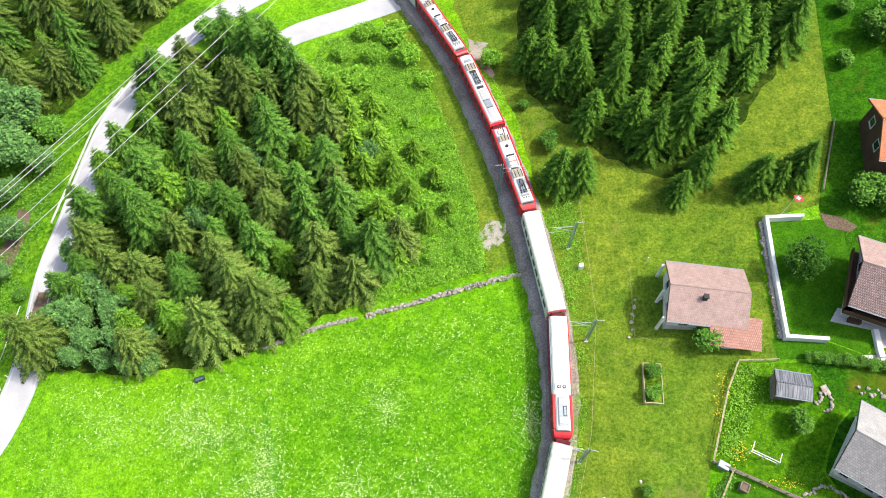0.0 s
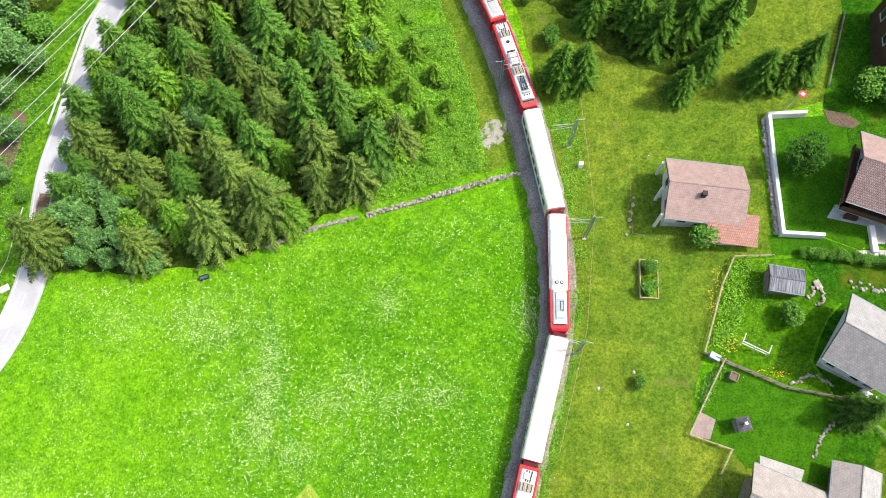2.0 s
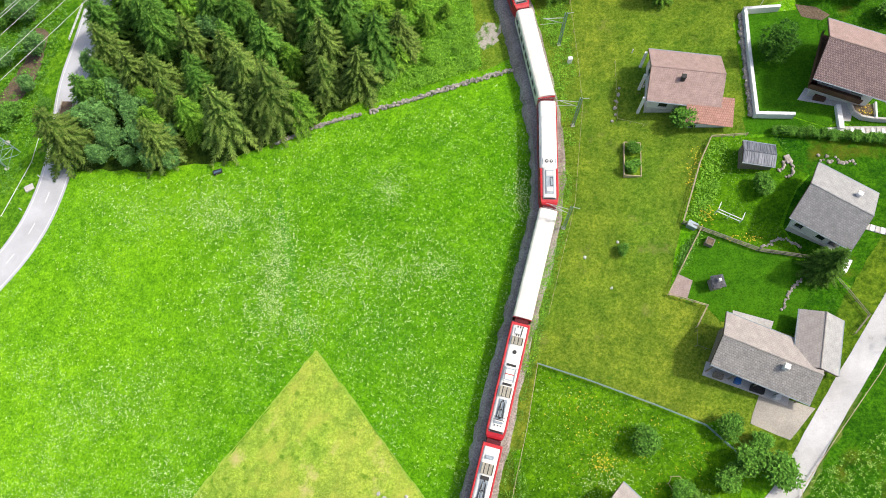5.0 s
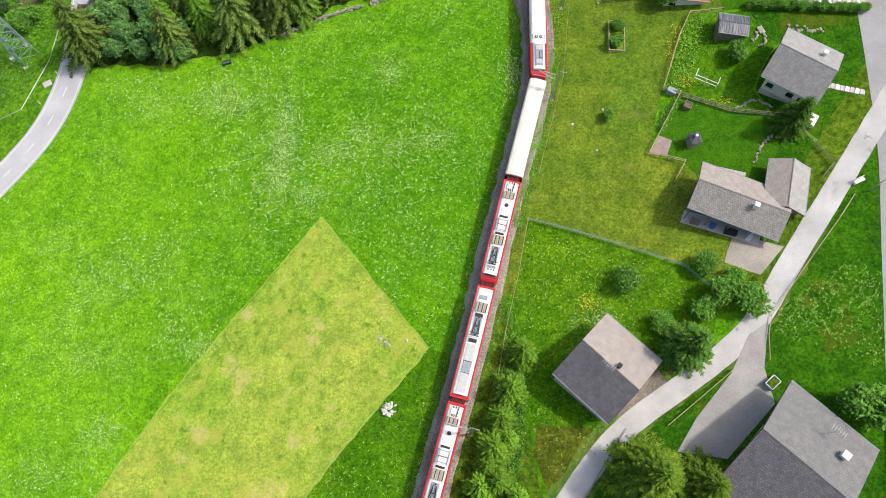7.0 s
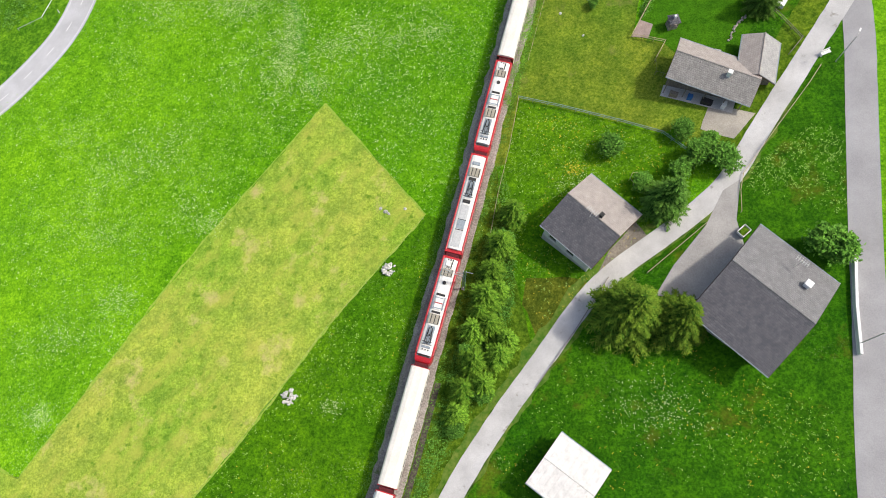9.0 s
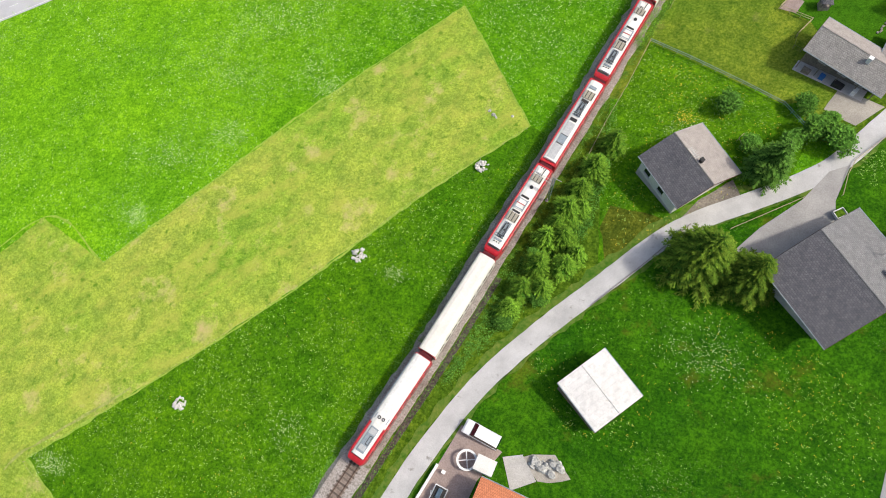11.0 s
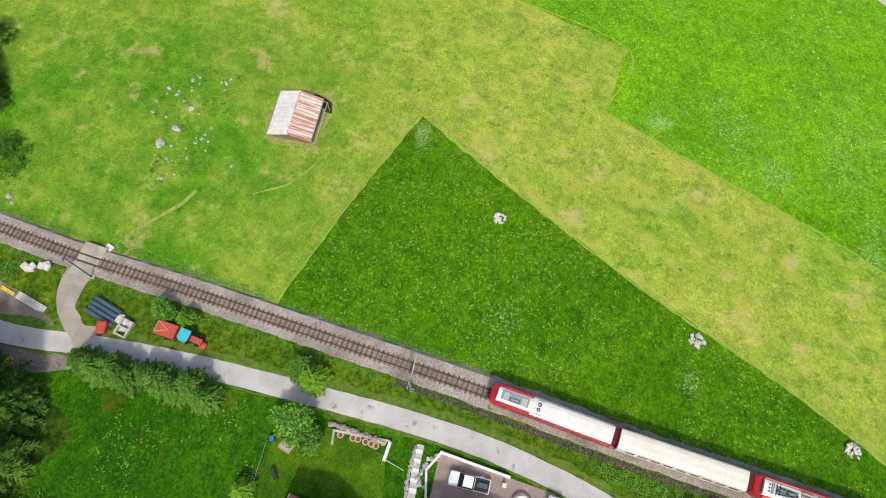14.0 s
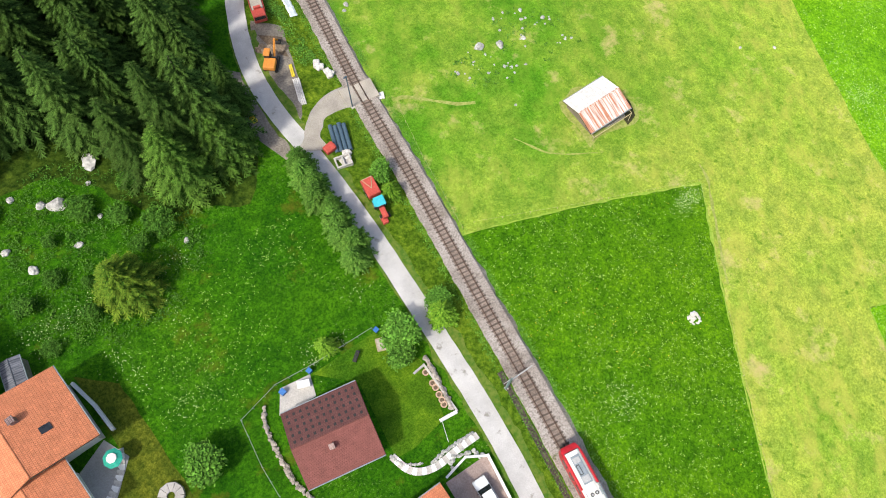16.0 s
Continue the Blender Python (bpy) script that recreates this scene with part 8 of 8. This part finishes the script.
def car_body(t, length, width, waist, top, cab0, cab1, mat):
    h, w = length / 2, width / 2
    bm = bmesh.new()
    side = [(-h, 0.35), (h, 0.35), (h + 0.02, 0.65), (h - 0.25, waist - 0.12), (cab1 + 0.55, waist), (cab0 - 0.2, waist), (-h + 0.1, waist - 0.03), (-h - 0.02, 0.65)]
    rings = [[bm.verts.new((x, y, z)) for x, z in side] for y in (-w, w)]
    bm.faces.new(rings[0])
    bm.faces.new(rings[1][::-1])
    for i in range(len(side)):
        j = (i + 1) % len(side)
        bm.faces.new((rings[0][j], rings[0][i], rings[1][i], rings[1][j]))
    bmesh.ops.recalc_face_normals(bm, faces=bm.faces)
    bmesh.ops.bevel(bm, geom=bm.edges[:], offset=0.07, segments=2, affect="EDGES")
    part("body", bm, mat, t)
    bm = bmesh.new()
    lo = [bm.verts.new((x, y, waist - 0.04)) for x, y in ((cab0 - 0.15, -w + 0.05), (cab1 + 0.55, -w + 0.05), (cab1 + 0.55, w - 0.05), (cab0 - 0.15, w - 0.05))]
    hi = [bm.verts.new((x, y, top - 0.06)) for x, y in ((cab0 + 0.1, -w + 0.22), (cab1 - 0.15, -w + 0.22), (cab1 - 0.15, w - 0.22), (cab0 + 0.1, w - 0.22))]
    bm.faces.new(hi)
    for i in range(4):
        bm.faces.new((lo[i], lo[(i + 1) % 4], hi[(i + 1) % 4], hi[i]))
    part("glazing", bm, GLASS, t)
    part("roof", boxed(cab0 + 0.05, cab1 - 0.1, -w + 0.2, w - 0.2, top - 0.07, top, bevel=0.03), mat, t)
    for s in (-1, 1):
        part("headlight", boxed(h - 0.08, h + 0.03, s * (w - 0.3) - 0.15, s * (w - 0.3) + 0.15, 0.6, 0.74, bevel=0.02), STEEL, t)
        part("mirror", boxed(cab1 + 0.1, cab1 + 0.25, s * (w + 0.1) - 0.08, s * (w + 0.1) + 0.08, waist, waist + 0.14, bevel=0.02), DARK, t)


def vehicle(kind, label, x, y, turn, lift=0.1):
    t = thing(kind, label, "car" if kind == "van" else "pickup truck", at(x, y, turn, lift))
    if kind == "van":
        car_body(t, 5.2, 1.95, 1.05, 1.95, -2.5, 0.9, CARWHITE)
        wheels(t, (-1.6, 1.6), 0.86, 0.34)
    else:
        car_body(t, 5.3, 1.85, 0.95, 1.72, -0.5, 0.9, CARWHITE)
        part("load_bed", boxed(-2.5, -0.7, -0.78, 0.78, 0.9, 1.02, bevel=0.02), DARK, t, "dark open load bed")
        part("load", boxed(-2.3, -1.0, -0.3, 0.3, 1.0, 1.35, bevel=0.05), PIPEBLUE, t)
        wheels(t, (-1.7, 1.6), 0.84, 0.36)
    return t


vehicle("van", "white delivery van parked on the terrace", 4.2, -67.2, 168, 0.13)
vehicle("pickup_truck", "white pickup with dark load bed on the terrace", 0.6, -77.6, -100, 0.13)
wheel_table = thing("round_table", "round white garden table with spokes on the terrace", "table", at(3.2, -70.9, 20, 0.1))
verts, faces = [], []
for k in range(24):
    a = k * math.pi / 12
    for r, z in ((1.1, 0.72), (1.4, 0.72), (1.4, 0.82), (1.1, 0.82)):
        verts.append((r * math.cos(a), r * math.sin(a), z))
    for i in range(4):
        j = (k + 1) % 24
        faces.append((4 * k + i, 4 * k + (i + 1) % 4, 4 * j + (i + 1) % 4, 4 * j + i))
raw("ring", verts, faces, WHITEPAINT, wheel_table)
for k in range(4):
    bm = bmesh.new()
    a = k * math.pi / 2
    rod(bm, (0, 0, 0.75), (1.2 * math.cos(a), 1.2 * math.sin(a), 0.75), 0.07, 0.07, 6)
    part("spoke", bm, WHITEPAINT, wheel_table)
bm = bmesh.new()
rod(bm, (0, 0, -0.1), (0, 0, 0.8), 0.16, 0.1, 10)
part("pedestal", bm, CONCRETE, wheel_table)
wall_box = crate(5.6, -71.0, -8, 2.6, 2.0, 2.2, PLASTER, "white flat-roofed entrance block of the house", "entrance_block", "porch")


def excavator(x, y, turn):
    e = thing("excavator", "small orange excavator standing in the work yard", "excavator", at(x, y, turn, 0.1))
    for s in (-0.9, 0.9):
        part("crawler", boxed(-1.5, 1.5, s - 0.25, s + 0.25, 0, 0.65, bevel=0.2), TYRE, e, "black rubber crawler track")
    part("turntable", boxed(-0.9, 0.9, -0.7, 0.7, 0.55, 0.85, bevel=0.05), DARK, e)
    part("engine_cover", boxed(-1.7, 0.2, -0.95, 0.95, 0.85, 1.75, bevel=0.15), ORANGEPAINT, e)
    cab = part("cab", boxed(0.0, 1.3, 0.05, 0.95, 0.85, 2.45, bevel=0.12), GLASS, e)
    part("cab_roof", boxed(-0.05, 1.35, 0.0, 1.0, 2.43, 2.55, bevel=0.05), ORANGEPAINT, cab)
    bm = bmesh.new()
    rod(bm, (0.9, -0.4, 1.1), (2.9, -0.4, 2.9), 0.2, 0.17, 4)
    part("boom", bm, ORANGEPAINT, e)
    bm = bmesh.new()
    rod(bm, (2.9, -0.4, 2.9), (4.1, -0.4, 1.0), 0.15, 0.12, 4)
    part("stick", bm, ORANGEPAINT, e)
    part("bucket", boxed(3.7, 4.4, -0.85, 0.05, 0.35, 0.95, bevel=0.1), DARK, e)


excavator(-19.9, -148.4, -138)


def earth_mound(x, y, rx, ry, high):
    """A rough heap of dug earth."""
    verts, faces = [], []
    n, m = 28, 9
    for j in range(m + 1):
        f = j / m
        for i in range(n):
            a = 2 * math.pi * i / n
            k = 1 + 0.30 * noise.noise((math.cos(a) * 1.4 + x, math.sin(a) * 1.4 + y, f))
            px, py = rx * f * k * math.cos(a), ry * f * k * math.sin(a)
            verts.append((px, py, gz(x + px, y + py) - gz(x, y) + high * (1 - f ** 1.5) - 0.08 * f + 0.22 * noise.noise((px * 1.7, py * 1.7, 4.0))))
    for j in range(m):
        for i in range(n):
            faces.append((j * n + i, (j + 1) * n + i, (j + 1) * n + (i + 1) % n, j * n + (i + 1) % n))
    heap = raw("earth_mound", verts, faces, SPOIL)
    heap.matrix_world = at(x, y)
    tagged(heap, "heap of tan dug earth in the work yard", "earth heap", "earth heaps")


SPOIL = material("tan dug earth", ((0.20, 0.145, 0.095), (0.40, 0.31, 0.225)), ((0.75, 0.75, 0.75), (1.15, 1.15, 1.15)), 2.5, 0.6, 0.95, bump=0.08)
earth_mound(-22.6, -150.8, 2.3, 1.7, 0.9)
earth_mound(-20.6, -152.0, 1.4, 1.3, 0.6)


def truck(x, y, turn):
    t = thing("flatbed_truck", "faded red flatbed truck with pale load beside the lane", "truck", at(x, y, turn, 0.1))
    part("chassis", boxed(-3.2, 3.2, -0.5, 0.5, 0.5, 0.75, bevel=0.03), DARK, t)
    cab = part("cab", boxed(2.0, 3.5, -1.05, 1.05, 0.6, 2.3, bevel=0.14), RIGRED, t)
    part("windscreen", boxed(3.42, 3.54, -0.9, 0.9, 1.4, 2.1, bevel=0.02), GLASS, cab)
    bed = part("load_bed", boxed(-3.2, 1.8, -1.15, 1.15, 0.8, 1.0, bevel=0.02), RIGRED, t)
    for s in (-1.12, 1.12):
        part("side_board", boxed(-3.2, 1.8, s - 0.04, s + 0.04, 1.0, 1.45, bevel=0.01), RIGRED, bed)
    part("load", boxed(-0.9, 1.5, -0.95, 0.95, 1.0, 1.5, bevel=0.12), GRAVEL, t, "pale gravel load")
    part("crane", boxed(1.55, 1.95, -0.6, 0.6, 1.0, 2.6, bevel=0.05), RIGRED, t)
    wheels(t, (-2.0, -1.0, 2.7), 0.95, 0.48, 0.3)


truck(-25.2, -159.3, 66)


def farm_lorry(x, y, turn):
    t = thing("tractor", "blue tractor pulling an earth trailer on the pass road", "tractor", at(x, y, turn, 0.1))
    part("hood", boxed(0.4, 2.3, -0.5, 0.5, 0.8, 1.5, bevel=0.12), TARP_BLUE, t)
    part("chassis", boxed(-1.3, 2.2, -0.35, 0.35, 0.5, 0.85, bevel=0.04), DARK, t)
    cab = part("cab", boxed(-1.2, 0.5, -0.8, 0.8, 0.95, 2.5, bevel=0.1), GLASS, t)
    part("cab_roof", boxed(-1.35, 0.6, -0.95, 0.95, 2.5, 2.7, bevel=0.08), PALEBLUE, cab, "light blue cab roof")
    for s in (-0.95, 0.95):
        part("mudguard", boxed(-1.5, 0.0, s - 0.24, s + 0.24, 1.45, 1.58, bevel=0.05), TARP_BLUE, t)
    wheels(t, (-0.8,), 0.9, 0.8, 0.45)
    wheels(t, (1.7,), 0.8, 0.5, 0.34)
    load = thing("farm_trailer", "flat farm trailer loaded with brown earth", "trailer", at(x, y, turn, 0.1) @ pose(-5.2, 0, 0))
    part("bed", boxed(-3.2, 2.8, -1.15, 1.15, 0.8, 0.98, bevel=0.03), GREYWOOD, load)
    for s in (-1.12, 1.12):
        part("side_board", boxed(-3.2, 2.8, s - 0.06, s + 0.06, 0.96, 1.5, bevel=0.01), CONCRETE, load, "pale side board")
    part("load", boxed(-3.0, 2.6, -1.0, 1.0, 0.95, 1.4, bevel=0.16), SOIL, load, "brown earth load")
    part("drawbar", rod(bmesh.new(), (2.8, 0, 0.7), (3.9, 0, 0.6), 0.07), DARK, load)
    wheels(load, (-1.8, -0.7), 1.0, 0.45, 0.3)


farm_lorry(-67.6, 41.6, -92)


def tractor(x, y, turn):
    t = thing("tractor", "small red tractor with turquoise cab roof", "tractor", at(x, y, turn, 0.1))
    part("hood", boxed(0.2, 1.9, -0.42, 0.42, 0.75, 1.35, bevel=0.1), RIGRED, t)
    part("chassis", boxed(-1.2, 1.8, -0.3, 0.3, 0.5, 0.8, bevel=0.04), DARK, t)
    cab = part("cab", boxed(-1.1, 0.25, -0.65, 0.65, 0.9, 2.2, bevel=0.08), GLASS, t)
    part("cab_roof", boxed(-1.25, 0.35, -0.78, 0.78, 2.2, 2.36, bevel=0.07), TURQ, cab)
    for s in (-0.75, 0.75):
        part("mudguard", boxed(-1.35, -0.2, s - 0.18, s + 0.18, 1.25, 1.36, bevel=0.04), TURQ, t)
    wheels(t, (-0.8,), 0.75, 0.68, 0.4)
    wheels(t, (1.3,), 0.65, 0.42, 0.28)


tractor(-16.1, -117.4, 72)


def trailer(x, y, turn):
    t = thing("tipping_trailer", "red box trailer with yellow drawbar frame", "trailer", at(x, y, turn, 0.1))
    part("box", boxed(-1.5, 1.5, -1.0, 1.0, 0.65, 1.6, bevel=0.05), RIGRED, t)
    part("cover", boxed(-1.45, 1.45, -0.95, 0.95, 1.58, 1.72, bevel=0.05), RIGRED, t, "faded red cover")
    bm = bmesh.new()
    rod(bm, (-1.4, -0.8, 1.8), (0.4, 0, 1.8), 0.05)
    rod(bm, (-1.4, 0.8, 1.8), (0.4, 0, 1.8), 0.05)
    rod(bm, (-1.4, -0.8, 1.8), (-1.4, 0.8, 1.8), 0.05)
    part("frame", bm, PALEWOOD, t)
    bm = bmesh.new()
    rod(bm, (1.5, -0.5, 0.6), (2.4, 0, 0.6), 0.06)
    rod(bm, (1.5, 0.5, 0.6), (2.4, 0, 0.6), 0.06)
    part("drawbar", bm, DARK, t)
    wheels(t, (-0.4, 0.5), 0.95, 0.42, 0.26)


trailer(-17.0, -120.8, 75)


def pipes(x, y, turn):
    p = thing("pipe_stack", "stack of dark blue-grey plastic pipes on the grass", "pipes", at(x, y, turn))
    for k in range(4):
        bm = bmesh.new()
        bmesh.ops.create_cone(bm, cap_ends=False, segments=16, radius1=0.33, radius2=0.33, depth=5.0 - 0.3 * (k % 2), matrix=Matrix.Translation((0.15 * (k % 2), -1.05 + 0.7 * k, 0.36)) @ Matrix.Rotation(math.pi / 2, 4, "Y"))
        part("pipe", bm, PIPEBLUE, p)


pipes(-19.4, -130.9, 64)


def cage(x, y, turn):
    c = thing("concrete_form", "white concrete frame with two openings", "concrete form", at(x, y, turn))
    for b4 in ((-1.25, 1.25, -0.95, -0.7), (-1.25, 1.25, 0.7, 0.95), (-1.25, -1.0, -0.7, 0.7), (1.0, 1.25, -0.7, 0.7), (-0.12, 0.12, -0.7, 0.7)):
        part("side", boxed(*b4, -0.1, 0.8, bevel=0.02), CONCRETE, c)
    part("floor", boxed(-1.0, 1.0, -0.7, 0.7, -0.1, 0.15), CONCRETE, c)


cage(-17.0, -127.2, -20)


def sack_pile(x, y, n, mat, label, spread, size):
    s = thing("sack_pile", label, "sacks", at(x, y), "sacks")
    rng = random.Random(int(x * 11 + y * 3))
    for k in range(n):
        ob = part("sack", boxed(-0.5, 0.5, -0.38, 0.38, 0, 0.55, bevel=0.14), mat, s)
        ob.matrix_basis = pose(rng.uniform(-spread, spread), rng.uniform(-spread, spread), 0.02 * k, 0, rng.uniform(-8, 8), rng.uniform(0, 180)) @ Matrix.Scale(size * rng.uniform(0.8, 1.2), 4)


sack_pile(-25.7, -143.9, 3, CHALK, "white builders' sacks on the grass", 0.4, 1.3)
sack_pile(-25.7, -141.9, 4, CHALK, "white builders' sacks on the grass", 0.6, 1.2)
sack_pile(-18.5, -127.9, 4, CHALK, "white sheeting heaped beside the pipes", 0.6, 1.0)
sack_pile(-16.9, -130.3, 1, RIGRED, "red plastic tank bag beside the pipes", 0.05, 1.6)
sack_pile(-15.2, -115.7, 1, RIGRED, "red fuel tank at the tractor's nose", 0.05, 1.2)
sack_pile(-11.2, -141.5, 1, YELLOW, "yellow sack at the lane's edge", 0.05, 1.2)


def planks(x, y, turn, n, length, mat, label, step=0.28):
    p = thing("plank_stack", label, "planks", at(x, y, turn))
    for k in range(n):
        part("plank", boxed(-length / 2, length / 2, (k - n / 2) * step, (k - n / 2) * step + step * 0.9, 0.05, 0.28 + 0.05 * (k % 2), bevel=0.02), mat, p)


planks(-20.0, -141.6, 65, 4, 5.0, CHALK, "stack of white boards beside the lane")
planks(-21.6, -145.6, 65, 2, 2.4, YELLOW, "yellow shuttering boards beside the lane")
SHEETING = material("bluish-white plastic sheeting", ((0.50, 0.58, 0.62), (0.74, 0.79, 0.81)), ((0.85, 0.85, 0.85), (1.05, 1.05, 1.05)), 3, 0.6, 0.4, bump=0.04, spec=0.5)


def sheeting(x, y, turn, length, wide):
    s = thing("plastic_sheeting", "long strip of bluish-white plastic sheeting on the bank", "sheeting", at(x, y, turn), "plastic sheeting")
    inv = s.matrix_world.inverted()
    verts, faces = [], []
    n, k = int(length / 0.25), 7
    for i in range(n + 1):
        for j in range(k):
            u, v = -length / 2 + length * i / n, (j / (k - 1) - 0.5) * wide * (1 + 0.25 * noise.noise((i * 0.4, x, 0)))
            p = s.matrix_world @ Vector((u, v, 0))
            lift = 0.0 if i in (0, n) or j in (0, k - 1) else 0.16 + 0.14 * noise.noise((u * 1.7, v * 3.0, x))
            verts.append(inv @ Vector((p.x, p.y, gz(p.x, p.y) + 0.1 + lift)))
    for i in range(n):
        for j in range(k - 1):
            a = i * k + j
            faces.append((a, a + k, a + k + 1, a + 1))
    raw("sheet", verts, faces, SHEETING, s)


sheeting(-32.5, -166.5, 75, 7.5, 0.7)
sheeting(-30.1, -158.3, 73, 8.0, 1.3)
planks(-29.4, -133.4, 60, 4, 1.2, WHITEPAINT, "small white boards beside the level crossing", 0.4)
dirt = sheet("soil_heap", [(-22.0, -154.6), (-24.6, -152.0), (-23.0, -148.2), (-21.4, -150)], SOIL, 0.15, "heap of bare brown soil in the work yard", "soil heap", step=0.8, wobble=0.5, relief=0.8)


def signal_pole(x, y):
    p = thing("crossing_pole", "tall dark blue pole at the level crossing", "pole", at(x, y))
    part("footing", boxed(-0.35, 0.35, -0.35, 0.35, -0.4, 0.15, bevel=0.03), CONCRETE, p)
    bm = bmesh.new()
    rod(bm, (0, 0, 0), (0, 0, 8.6), 0.11, 0.08, 10)
    part("shaft", bm, PIPEBLUE, p)
    part("lamp_head", boxed(-0.12, 0.5, -0.1, 0.1, 8.45, 8.6, bevel=0.03), PIPEBLUE, p)


signal_pole(-24.7, -134.4)


def street_lamp(x, y, turn, high=6.0):
    p = thing("street_lamp", "slim grey street lamp beside the lane", "street lamp", at(x, y, turn), "street lamps")
    bm = bmesh.new()
    rod(bm, (0, 0, -0.2), (0, 0, high), 0.08, 0.05, 8)
    part("pole", bm, STEEL, p)
    bm = bmesh.new()
    rod(bm, (0, 0, high - 0.05), (1.0, 0, high + 0.05), 0.04)
    part("arm", bm, STEEL, p)
    part("lamp_head", boxed(0.8, 1.4, -0.12, 0.12, high, high + 0.12, bevel=0.03), WHITEPAINT, p)


street_lamp(58.4, -0.9, 60)
street_lamp(54.2, -42.2, 10)
for x, y in ((-72.9, 29.5), (-70.6, 35.6), (29.5, 46.4), (30.6, 40.2)):
    m = thing("marker_post", "small white marker post in the grass", "marker post", at(x, y), "marker posts")
    part("post", boxed(-0.07, 0.07, -0.07, 0.07, -0.2, 0.95, bevel=0.02), WHITEPAINT, m)
    part("cap", boxed(-0.08, 0.08, -0.08, 0.08, 0.8, 0.9, bevel=0.01), DARK, m)
water_trough = planter(-37.0, 33.2, 20, 1.4, 0.6, "dark water trough at the wood's edge", DARK, PIPEBLUE, 0.5)

build_sleepers()
